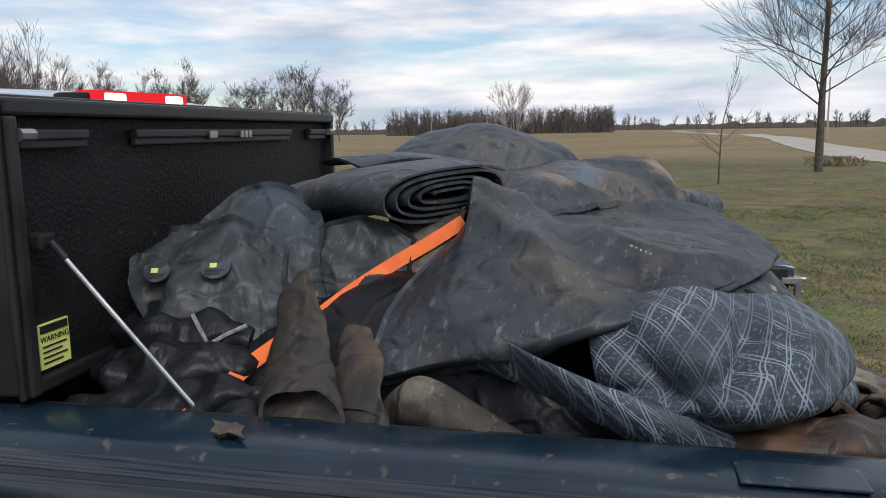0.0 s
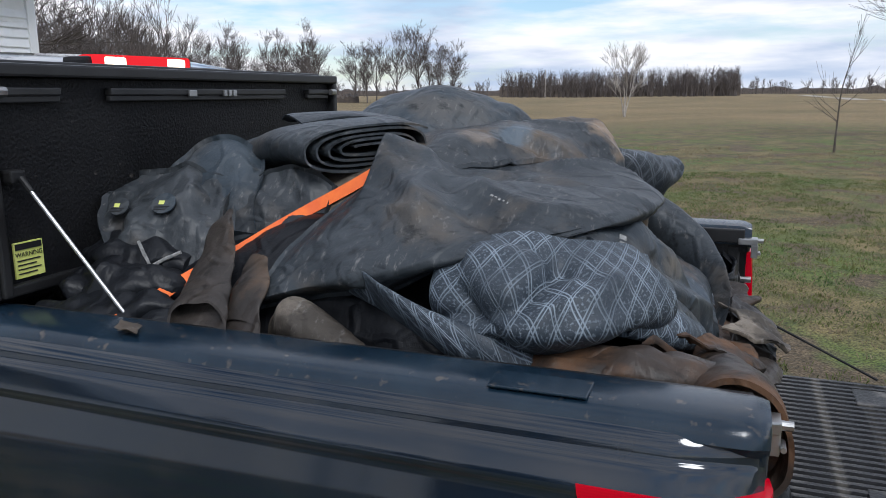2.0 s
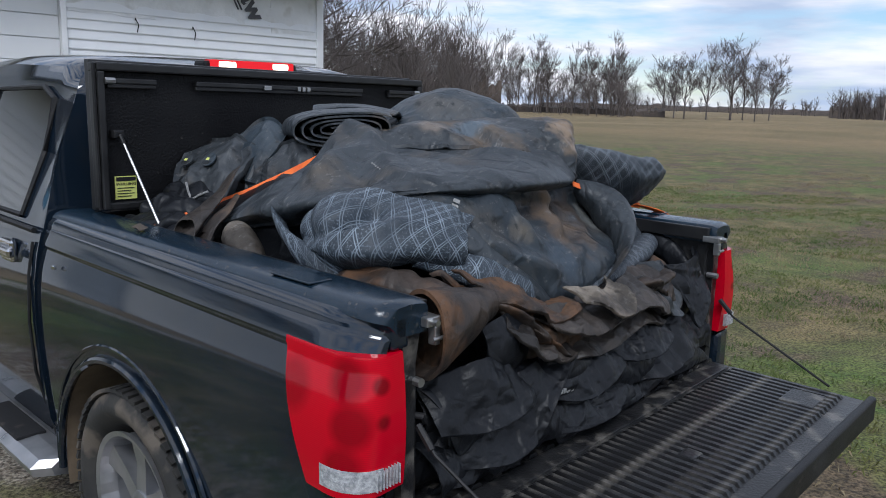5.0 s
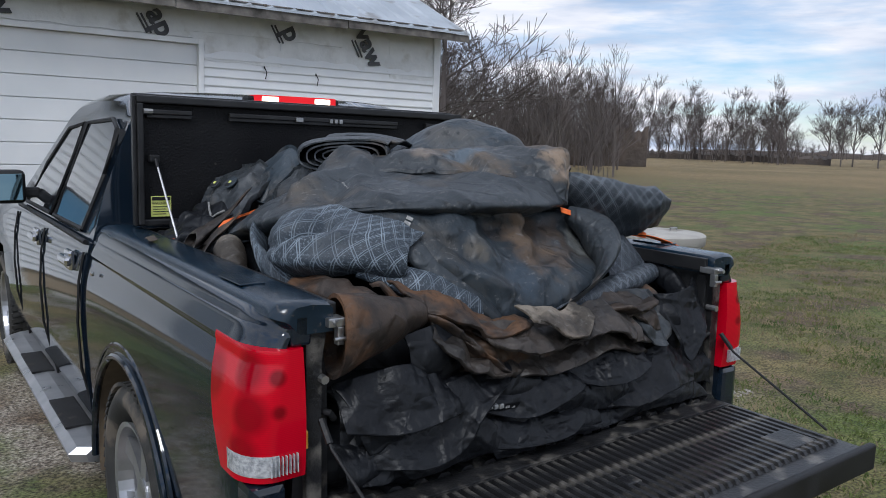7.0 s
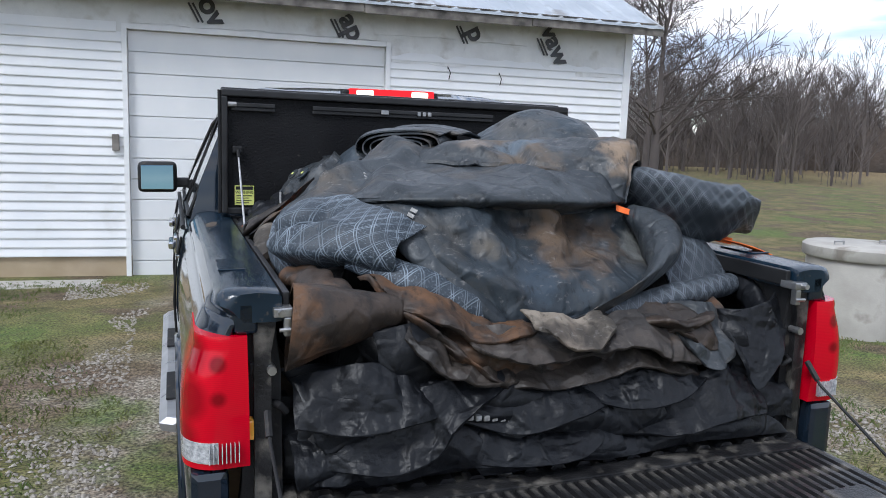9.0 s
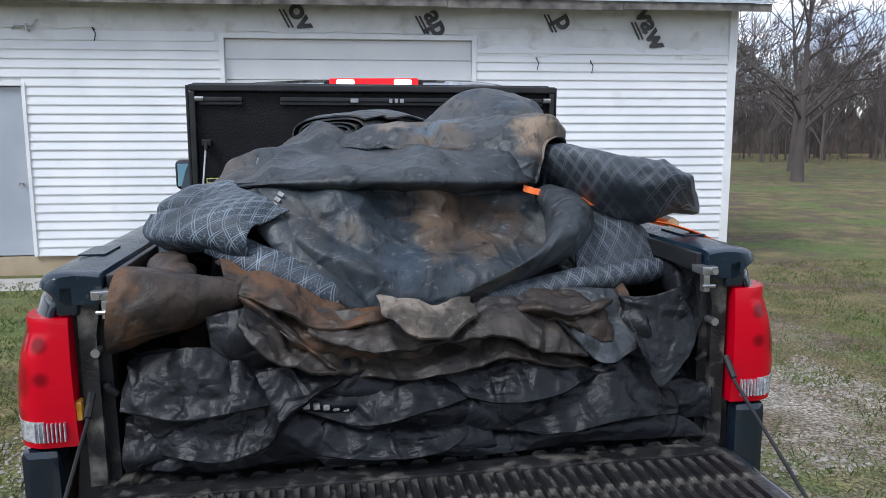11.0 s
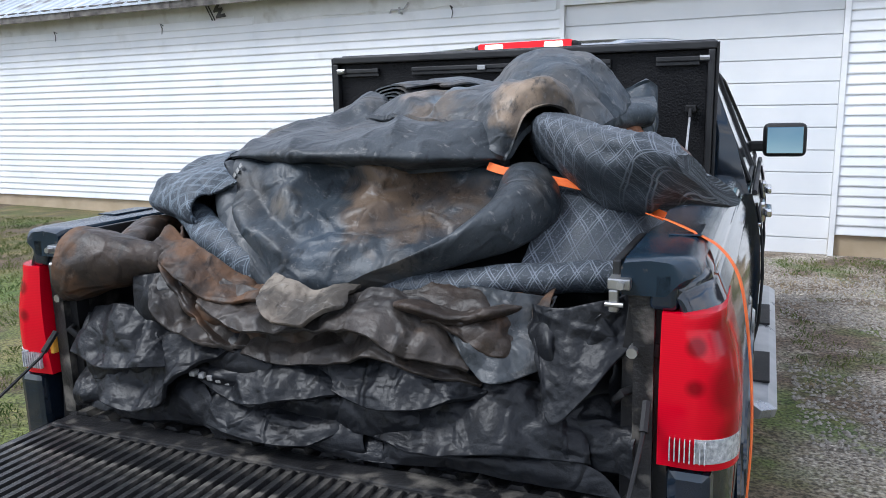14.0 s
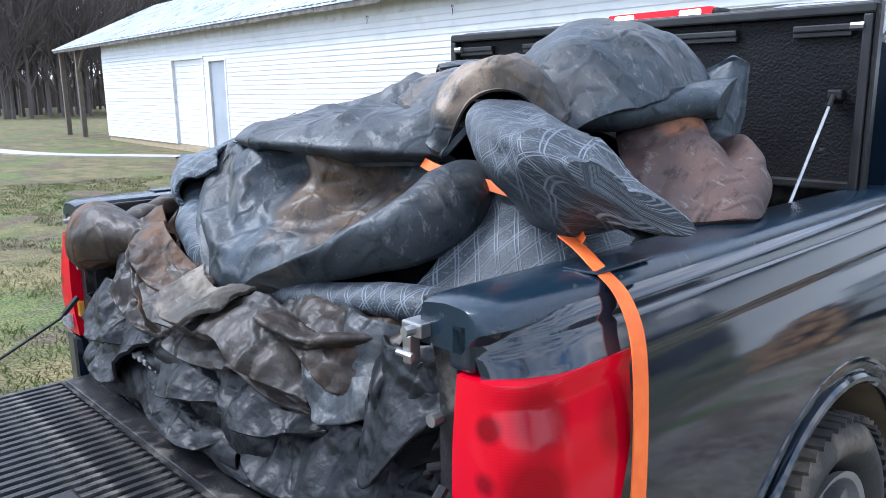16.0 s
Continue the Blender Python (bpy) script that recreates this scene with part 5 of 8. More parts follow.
def sheet(name, grid, mat, label, thick=0.009, amp=0.006, scale=7.0, sharp=0.3, seed=1, fine=9, parent=None, hem=True, along=(1, 1, 1), group="rubber sheets in the truck bed", fine_amp=0.0, folds=(), facet=None):
    """A heavy sheet through a small net of knots, with folds, thickness and a rolled hem."""
    net = [[Vector(p) for p in row] for row in grid]
    nu, nv = len(net), len(net[0])
    cu, cv = (nu - 1) * fine, (nv - 1) * fine
    cols = [[spline(row, j / fine) for j in range(cv + 1)] for row in net]
    pts = [[spline([cols[k][j] for k in range(nu)], i / fine) for j in range(cv + 1)] for i in range(cu + 1)]

    def normal(i, j):
        a = pts[min(i + 1, cu)][j] - pts[max(i - 1, 0)][j]
        b = pts[i][min(j + 1, cv)] - pts[i][max(j - 1, 0)]
        n = a.cross(b)
        return n.normalized() if n.length > 1e-9 else Vector((0, 0, 1))

    nrm = [[normal(i, j) for j in range(cv + 1)] for i in range(cu + 1)]
    st = Vector(along)
    out = 1 if nrm[cu // 2][cv // 2].dot(pts[cu // 2][cv // 2] - HEAP_CENTRE) > 0 else -1
    bm = bmesh.new()
    uvl = bm.loops.layers.uv.new("UVMap")
    top, low, uv = [], [], {}
    ulen = [0.0]
    for i in range(cu):
        ulen.append(ulen[-1] + (pts[i + 1][cv // 2] - pts[i][cv // 2]).length)
    vlen = [0.0]
    for j in range(cv):
        vlen.append(vlen[-1] + (pts[cu // 2][j + 1] - pts[cu // 2][j]).length)
    for i in range(cu + 1):
        rt, rl = [], []
        for j in range(cv + 1):
            p = pts[i][j]
            e = Vector((p.x * st.x, p.y * st.y, p.z * st.z))
            d = amp * crease(e, scale, seed, sharp) * 2
            if fine_amp:
                d += fine_amp * crease(e, scale * 3.7, seed + 4, 0.6) * 2
            if facet:
                d += out * facet[0] * facets(e, facet[1], seed)
            if folds:
                d += out * fold_height(p, folds)
            edge = min(i, cu - i, j, cv - j)
            rolled = thick * (0.8 if hem and edge == 1 else 0.3 if edge == 0 else 0.0)
            n = nrm[i][j]
            a = bm.verts.new(p + n * (d + thick * (0.15 if edge == 0 else 0.5) + rolled))
            b = bm.verts.new(p + n * (d - thick * (0.15 if edge == 0 else 0.5)))
            uv[a] = uv[b] = (ulen[i], vlen[j])
            rt.append(a)
            rl.append(b)
        top.append(rt)
        low.append(rl)
    for i in range(cu):
        for j in range(cv):
            bm.faces.new((top[i][j], top[i + 1][j], top[i + 1][j + 1], top[i][j + 1]))
            bm.faces.new((low[i][j], low[i][j + 1], low[i + 1][j + 1], low[i + 1][j]))
    for i in range(cu):
        bm.faces.new((top[i][0], low[i][0], low[i + 1][0], top[i + 1][0]))
        bm.faces.new((top[i][cv], top[i + 1][cv], low[i + 1][cv], low[i][cv]))
    for j in range(cv):
        bm.faces.new((top[0][j], top[0][j + 1], low[0][j + 1], low[0][j]))
        bm.faces.new((top[cu][j], low[cu][j], low[cu][j + 1], top[cu][j + 1]))
    for f in bm.faces:
        for lp in f.loops:
            lp[uvl].uv = uv[lp.vert]
    bmesh.ops.recalc_face_normals(bm, faces=list(bm.faces))
    ob = part(name, bm, mat, parent)
    if parent is None:
        tagged(ob, label, "rubber sheet", group)
    elif label:
        ob["label"] = label
    return ob


def bag(name, stations, mat, label, amp=0.005, scale=9.0, sharp=0.35, seed=1, fine=8, sides=40, open_end=False, squash=2.0, parent=None, fine_amp=0.0, along=(1, 1, 1), group="rubber sheets in the truck bed", folds=(), facet=None):
    """A limp tube: stations of (centre, half axis a, half axis b); squash above 2 flattens it."""
    cs = [[Vector(v) for v in s] for s in stations]
    n = (len(cs) - 1) * fine
    bm = bmesh.new()
    uvl = bm.loops.layers.uv.new("UVMap")
    uv = {}
    rings, length, lastc = [], 0.0, None
    for i in range(n + 1):
        c, a, b = (spline([s[k] for s in cs], i / fine) for k in range(3))
        length += (c - lastc).length if lastc else 0
        lastc = c
        ring = []
        for k in range(sides):
            t = 2 * math.pi * k / sides
            co, si = math.cos(t), math.sin(t)
            e = 2 / squash
            d = a * math.copysign(abs(co) ** e, co) + b * math.copysign(abs(si) ** e, si)
            p = c + d
            pe = Vector((p.x * along[0], p.y * along[1], p.z * along[2]))
            w = amp * 2 * crease(pe, scale, seed, sharp) + (fine_amp * 2 * crease(pe, scale * 3.1, seed + 5, 0.7) if fine_amp else 0)
            if facet:
                w += facet[0] * facets(pe, facet[1], seed)
            if folds:
                w += fold_height(p, folds)
            v = bm.verts.new(p + d.normalized() * w)
            uv[v] = (length, t * (a.length + b.length) / 2)
            ring.append(v)
        rings.append(ring)
    for r0, r1 in zip(rings, rings[1:]):
        for k in range(sides):
            m = (k + 1) % sides
            bm.faces.new((r0[k], r0[m], r1[m], r1[k]))
    mouths = [(rings[-1], rings[-1 - fine])] if open_end else []
    if open_end == "both":
        mouths.append((rings[0], rings[fine]))
    else:
        bm.faces.new(rings[0][::-1])
    if not open_end:
        bm.faces.new(rings[-1])
    # a mouth: the skin turns inwards
    for lip, behind in mouths:
        c = sum((v.co for v in lip), Vector()) / sides
        inner = [bm.verts.new(v.co + (c - v.co) * 0.10) for v in lip]
        c2 = sum((v.co for v in behind), Vector()) / sides
        deep = [bm.verts.new(c2 + (v.co - c2) * 0.86) for v in behind]
        for r0, r1 in ((lip, inner), (inner, deep)):
            for k in range(sides):
                m = (k + 1) % sides
                bm.faces.new((r0[k], r0[m], r1[m], r1[k]))
        bm.faces.new(deep)
        for vv in inner + deep:
            uv[vv] = (0, 0)
    for f in bm.faces:
        us = [uv[lp.vert][1] for lp in f.loops]
        wrap = max(us) - min(us) > max(us) * 0.6 and max(us) > 0
        for lp in f.loops:
            u, v = uv[lp.vert]
            lp[uvl].uv = (u, v + (max(us) * 1.03 if wrap and v < max(us) * 0.4 else 0))
    bmesh.ops.recalc_face_normals(bm, faces=list(bm.faces))
    ob = part(name, bm, mat, parent)
    if parent is None:
        tagged(ob, label, "rubber sheet", group)
    return ob


# dark filler added underneath everything, so no hole shows between the sheets
bag("dark_filler_mound", [((-0.05, 1.60, 1.10), (0.70, 0, 0), (0, 0, 0.25)), ((-0.05, 1.40, 1.14), (0.70, 0, 0), (0, 0, 0.33)), ((0.02, 1.0, 1.14), (0.68, 0, 0), (0, 0, 0.47)),
                             ((0.02, 0.65, 1.12), (0.66, 0, 0), (0, 0, 0.44)), ((0.02, 0.40, 1.08), (0.62, 0, 0), (0, 0, 0.35)), ((0.02, 0.24, 1.05), (0.58, 0, 0), (0, 0, 0.18)), ((0.02, 0.18, 1.03), (0.5, 0, 0), (0, 0, 0.1))],
    RUBBER_DARK, "dark filler mound added under the rubber sheets to close their gaps", amp=0.016, scale=5, seed=3, fine=8, sides=80, squash=2.6, fine_amp=0.006)

# the large smooth sheet over the top
main = sheet("rubber_sheet", [
    [(-0.62, 1.06, 1.38), (-0.675, 1.045, 1.425), (-0.585, 1.035, 1.485), (-0.465, 1.025, 1.535), (-0.375, 0.965, 1.595), (-0.27, 0.93, 1.64)],
    [(-0.60, 0.92, 1.42), (-0.672, 0.92, 1.46), (-0.59, 0.93, 1.54), (-0.46, 0.93, 1.59), (-0.335, 0.91, 1.665), (-0.19, 0.92, 1.63)],
    [(-0.58, 0.78, 1.45), (-0.66, 0.77, 1.495), (-0.57, 0.79, 1.57), (-0.42, 0.85, 1.645), (-0.262, 0.895, 1.768), (-0.12, 0.92, 1.62)],
    [(-0.52, 0.56, 1.51), (-0.612, 0.54, 1.545), (-0.52, 0.62, 1.595), (-0.39, 0.68, 1.655), (-0.20, 0.76, 1.675), (-0.04, 0.86, 1.62)],
    [(-0.36, 0.40, 1.54), (-0.43, 0.345, 1.575), (-0.37, 0.42, 1.625), (-0.23, 0.53, 1.665), (-0.02, 0.67, 1.67), (0.12, 0.8, 1.62)],
    [(-0.06, 0.34, 1.55), (-0.10, 0.245, 1.585), (-0.05, 0.33, 1.635), (0.04, 0.44, 1.665), (0.16, 0.57, 1.665), (0.28, 0.7, 1.62)],
    [(0.18, 0.38, 1.54), (0.18, 0.285, 1.575), (0.20, 0.35, 1.62), (0.25, 0.42, 1.655), (0.32, 0.52, 1.66), (0.40, 0.65, 1.62)],
    [(0.36, 0.47, 1.54), (0.385, 0.39, 1.565), (0.40, 0.42, 1.61), (0.42, 0.46, 1.64), (0.45, 0.54, 1.65), (0.50, 0.62, 1.60)]],
    RUBBER, "large smooth grey rubber sheet draped over the heap", amp=0.014, scale=5.5, sharp=0.85, seed=6, fine=17, fine_amp=0.0012, facet=(0.004, 0.22),
    folds=(([(-0.325, 0.879, 1.715), (-0.43, 0.779, 1.643), (-0.568, 0.671, 1.579)], 0.026, 0.07), ([(-0.473, 0.885, 1.61), (-0.507, 0.771, 1.604), (-0.572, 0.67, 1.577)], 0.014, 0.04),
           ([(-0.30, 0.66, 1.65), (-0.385, 0.603, 1.64), (-0.427, 0.488, 1.608), (-0.388, 0.351, 1.594)], 0.026, 0.065), ([(-0.36, 0.72, 1.65), (-0.49, 0.60, 1.61), (-0.52, 0.52, 1.58)], -0.022, 0.06),
           ([(-0.45, 0.884, 1.62), (-0.574, 0.80, 1.582), (-0.628, 0.738, 1.547)], -0.012, 0.04), ([(-0.265, 0.804, 1.719), (-0.184, 0.731, 1.656), (-0.109, 0.532, 1.649)], 0.022, 0.06),
           ([(-0.02, 0.60, 1.68), (0.069, 0.407, 1.659), (0.10, 0.30, 1.62)], 0.018, 0.05), ([(-0.22, 0.64, 1.66), (-0.20, 0.45, 1.64), (-0.28, 0.34, 1.60)], -0.018, 0.06)))

# hump with the tan patch
sheet("rubber_sheet", [
    [(-0.27, 0.78, 1.66), (-0.19, 0.85, 1.715), (-0.05, 0.98, 1.735), (0.08, 1.10, 1.66)],
    [(-0.16, 0.70, 1.67), (-0.08, 0.79, 1.742), (0.06, 0.92, 1.755), (0.18, 1.02, 1.68)],
    [(-0.03, 0.62, 1.665), (0.05, 0.71, 1.745), (0.19, 0.83, 1.76), (0.30, 0.92, 1.68)],
    [(0.10, 0.52, 1.66), (0.18, 0.61, 1.752), (0.31, 0.72, 1.765), (0.42, 0.80, 1.68)],
    [(0.23, 0.43, 1.63), (0.29, 0.51, 1.745), (0.41, 0.61, 1.76), (0.50, 0.70, 1.66)],
    [(0.335, 0.375, 1.58), (0.385, 0.425, 1.735), (0.47, 0.52, 1.745), (0.54, 0.60, 1.64)],
    [(0.37, 0.395, 1.56), (0.415, 0.435, 1.68), (0.475, 0.51, 1.69), (0.53, 0.57, 1.60)]],
    RUBBER_HUMP, "grey rubber sheet with a dusty tan end lying across the heap", amp=0.013, scale=8, sharp=0.88, seed=5, fine=15, fine_amp=0.002, facet=(0.006, 0.16),
    folds=(([(-0.031, 0.718, 1.737), (0.039, 0.573, 1.677)], 0.024, 0.05), ([(0.126, 0.699, 1.752), (0.136, 0.521, 1.681)], 0.026, 0.05), ([(0.07, 0.70, 1.75), (0.09, 0.56, 1.69)], -0.025, 0.05),
           ([(0.22, 0.66, 1.76), (0.27, 0.48, 1.70)], -0.022, 0.05), ([(0.30, 0.70, 1.77), (0.34, 0.50, 1.75), (0.35, 0.40, 1.64)], 0.02, 0.05)))
# swollen fold on top against the cover
sheet("rubber_sheet", [
    [(0.24, 0.74, 1.648), (0.33, 0.7, 1.688), (0.43, 0.64, 1.688), (0.515, 0.64, 1.608)],
    [(0.16, 0.82, 1.688), (0.3, 0.77, 1.788), (0.45, 0.72, 1.788), (0.565, 0.74, 1.648)],
    [(0.1, 0.94, 1.708), (0.28, 0.9, 1.843), (0.46, 0.86, 1.833), (0.585, 0.88, 1.668)],
    [(0.08, 1.08, 1.718), (0.28, 1.04, 1.853), (0.47, 1.02, 1.843), (0.595, 1.04, 1.678)],
    [(0.12, 1.22, 1.708), (0.3, 1.2, 1.813), (0.47, 1.18, 1.818), (0.585, 1.18, 1.688)],
    [(0.2, 1.32, 1.588), (0.32, 1.32, 1.668), (0.47, 1.3, 1.688), (0.545, 1.28, 1.588)]],
    RUBBER_BLUE, "blue-grey rubber sheet swelling up at the top of the heap", amp=0.009, scale=7, sharp=0.9, seed=8, fine=14, fine_amp=0.0015, facet=(0.006, 0.2),
    folds=(([(0.45, 0.86, 1.835), (0.55, 0.93, 1.76), (0.60, 1.0, 1.69)], 0.02, 0.06), ([(0.20, 0.95, 1.78), (0.28, 0.82, 1.80), (0.35, 0.72, 1.72)], 0.018, 0.05), ([(0.40, 0.66, 1.71), (0.47, 0.74, 1.77), (0.56, 0.80, 1.70)], -0.016, 0.05)))
# upright folded end behind it
sheet("rubber_sheet", [
    [(0.47, 1.21, 1.69), (0.55, 1.20, 1.745), (0.615, 1.19, 1.785), (0.635, 1.23, 1.76)],
    [(0.51, 1.14, 1.66), (0.575, 1.135, 1.69), (0.635, 1.15, 1.69), (0.65, 1.20, 1.67)],
    [(0.54, 1.11, 1.60), (0.60, 1.10, 1.60), (0.645, 1.13, 1.59), (0.655, 1.18, 1.56)],
    [(0.55, 1.11, 1.52), (0.61, 1.10, 1.52), (0.65, 1.14, 1.51), (0.655, 1.20, 1.50)]],
    RUBBER_BLUE, "blue-grey rubber fold standing up by the cover", amp=0.010, scale=9, sharp=0.88, seed=10, fine=12, facet=(0.008, 0.12))

# folded layer under it
bag("rubber_sheet", [((0.20, 0.72, 1.63), (0.0, 0.05, 0), (0, 0, 0.03)), ((0.42, 0.95, 1.64), (-0.1, 0.16, 0), (0.01, 0.01, 0.045)), ((0.56, 1.12, 1.665), (-0.06, 0.17, 0), (0.01, 0.01, 0.05)), ((0.63, 1.18, 1.68), (-0.04, 0.16, 0.02), (0.01, 0, 0.045))],
    RUBBER_BLUE, "folded blue-grey rubber layer with a creased end", amp=0.008, scale=9, seed=9, squash=2.6)
# reddish brown sheet slumped to the rail
sheet("rubber_sheet", [
    [(0.40, 1.00, 1.60), (0.50, 0.86, 1.56), (0.58, 0.76, 1.47), (0.60, 0.70, 1.41)],
    [(0.50, 1.06, 1.60), (0.59, 1.00, 1.645), (0.70, 0.88, 1.49), (0.74, 0.79, 1.41)],
    [(0.56, 1.12, 1.56), (0.65, 1.06, 1.54), (0.77, 0.94, 1.48), (0.82, 0.86, 1.415)],
    [(0.60, 1.18, 1.54), (0.71, 1.09, 1.58), (0.795, 1.02, 1.50), (0.82, 0.95, 1.415)],
    [(0.60, 1.26, 1.46), (0.68, 1.17, 1.50), (0.76, 1.09, 1.46), (0.78, 1.03, 1.41)]],
    RUBBER_RED, "reddish brown rubber sheet slumped over the bed rail", amp=0.016, scale=8, sharp=0.9, seed=11, fine=13, facet=(0.009, 0.16))

# embossed roll sticking out over the far rail
bag("embossed_rubber_roll", [((0.43, 0.60, 1.61), (0.03, 0.09, -0.03), (0.0, 0.0, 0.06)), ((0.49, 0.51, 1.595), (0.055, 0.115, -0.035), (-0.02, -0.01, 0.098)), ((0.58, 0.435, 1.57), (0.065, 0.125, -0.045), (-0.01, 0.0, 0.108)),
                             ((0.68, 0.38, 1.545), (0.078, 0.13, -0.06), (-0.005, 0.01, 0.092)), ((0.77, 0.35, 1.54), (0.08, 0.12, -0.07), (0.0, 0.01, 0.066)), ((0.835, 0.335, 1.535), (0.080, 0.112, -0.072), (0.0, 0.0, 0.048)), ((0.862, 0.33, 1.535), (0.070, 0.098, -0.062), (0, 0, 0.032))],
    DIAMOND_DARK, "dark diamond-embossed rubber roll jutting over the rail", amp=0.018, scale=9, sharp=0.88, seed=12, fine=12, sides=64, facet=(0.008, 0.13),
    folds=(([(0.56, 0.30, 1.63), (0.646, 0.242, 1.604), (0.762, 0.237, 1.614), (0.80, 0.30, 1.60)], -0.028, 0.045), ([(0.60, 0.45, 1.67), (0.70, 0.33, 1.635), (0.82, 0.30, 1.57)], 0.022, 0.05)))

# flat-rolled sheet on top: a spiral seen from its end
def flat_roll():
    centre, e1 = Vector((-0.222, 0.968, 1.718)), Vector((0.735, -0.67, 0.06)).normalized()
    e2, back = Vector((0.02, 0.02, 1)).normalized(), Vector((0.52, 0.85, 0.03)).normalized()
    turns, steps, t = 4.3, 220, 0.0055
    bm = bmesh.new()
    rings = []
    for k in range(15):
        w = k / 14
        c = centre + back * (0.40 * w - 0.015) + Vector((0, 0, 0.012 * math.sin(w * 5) - 0.03 * w * w))
        grow = 1 + 0.10 * math.sin(w * 3.1)
        path = []
        for i in range(steps + 1):
            f = i / steps
            a = f * turns * 2 * math.pi + 0.6
            rx, rz = 0.188 - 0.135 * f, 0.060 - 0.050 * f
            co, si = math.cos(a), math.sin(a)
            wob = 0.006 * noise.noise((a * 0.5, w * 4, 2))
            path.append(c + e1 * (math.copysign(abs(co) ** 0.7, co) * rx * grow) + e2 * (math.copysign(abs(si) ** 0.8, si) * rz + wob) + back * 0.010 * noise.noise((a * 0.7, 3, w)))
        ring = []
        nrm = []
        for i in range(steps + 1):
            d = (path[min(i + 1, steps)] - path[max(i - 1, 0)]).normalized()
            nrm.append(d.cross(back))
        ring = [p + n * t / 2 for p, n in zip(path, nrm)] + [p - n * t / 2 for p, n in zip(path[::-1], nrm[::-1])]
        rings.append(ring)
    vs = [[bm.verts.new(p) for p in r] for r in rings]
    m = len(vs[0])
    for a, b in zip(vs, vs[1:]):
        for i in range(m):
            j = (i + 1) % m
            bm.faces.new((a[i], a[j], b[j], b[i]))
    half = steps + 1
    for r in (vs[0], vs[-1]):
        for i in range(steps):
            bm.faces.new((r[i], r[i + 1], r[m - 2 - i], r[m - 1 - i]))
    bmesh.ops.recalc_face_normals(bm, faces=list(bm.faces))
    tagged(part("rolled_rubber_sheet", bm, RUBBER), "flat-rolled dark rubber sheet showing its spiral end", "rubber sheet", "rubber sheets in the truck bed")


flat_roll()
# loose upper flap of the roll
sheet("rubber_sheet", [[(-0.20, 1.17, 1.778), (-0.11, 1.05, 1.788), (-0.02, 0.93, 1.77)], [(-0.12, 1.26, 1.80), (-0.02, 1.12, 1.80), (0.06, 0.98, 1.78)], [(-0.02, 1.34, 1.785), (0.08, 1.20, 1.785), (0.14, 1.04, 1.765)]],
      RUBBER, "loose grey flap lying on the roll", amp=0.006, scale=6, seed=14)

# rounded flaps at the front of the bed
flap = sheet("rubber_air_bag", [
    [(-0.37, 1.60, 1.60), (-0.36, 1.50, 1.655), (-0.34, 1.40, 1.66), (-0.33, 1.30, 1.60)],
    [(-0.45, 1.60, 1.575), (-0.43, 1.49, 1.615), (-0.41, 1.38, 1.62), (-0.40, 1.28, 1.57)],
    [(-0.52, 1.57, 1.53), (-0.505, 1.46, 1.555), (-0.48, 1.35, 1.56), (-0.46, 1.25, 1.53)],
    [(-0.57, 1.50, 1.475), (-0.555, 1.42, 1.48), (-0.535, 1.33, 1.475), (-0.505, 1.25, 1.47)],
    [(-0.56, 1.44, 1.42), (-0.57, 1.38, 1.425), (-0.56, 1.33, 1.425), (-0.53, 1.28, 1.43)]],
    RUBBER_FLAP, "rounded dark grey rubber flap with two round labels", amp=0.014, scale=11, sharp=0.8, seed=15, fine=14, fine_amp=0.0015, facet=(0.010, 0.11), thick=0.016)


def sticker(centre, n, r, colour, name, lab=""):
    """A round printed label with two plain bars."""
    rot = Vector(n).normalized().to_track_quat("Z", "Y").to_matrix().to_4x4()
    bm = bmesh.new()
    bmesh.ops.create_circle(bm, cap_ends=True, segments=28, radius=r)
    ex = bmesh.ops.extrude_face_region(bm, geom=list(bm.faces))
    bmesh.ops.translate(bm, vec=(0, 0, 0.004), verts=[v for v in ex["geom"] if isinstance(v, bmesh.types.BMVert)])
    bmesh.ops.recalc_face_normals(bm, faces=list(bm.faces))
    ob = part(name, bm, colour, flap, lab, flat=True)
    ob.matrix_world = Matrix.Translation(centre) @ rot
    bm = bmesh.new()
    box_into(bm, (-0.012, -0.004, 0.0042), (0.002, 0.007, 0.0052))
    part("print_patch", bm, YELLOW, ob, flat=True)
    bm = bmesh.new()
    for k in range(3):
        box_into(bm, (-r * 0.7, -r * 0.35 - k * r * 0.16, 0.0042), (r * 0.6 - k * 0.004, -r * 0.28 - k * r * 0.16, 0.0049))
    part("print_line", bm, BLACK, ob, flat=True)


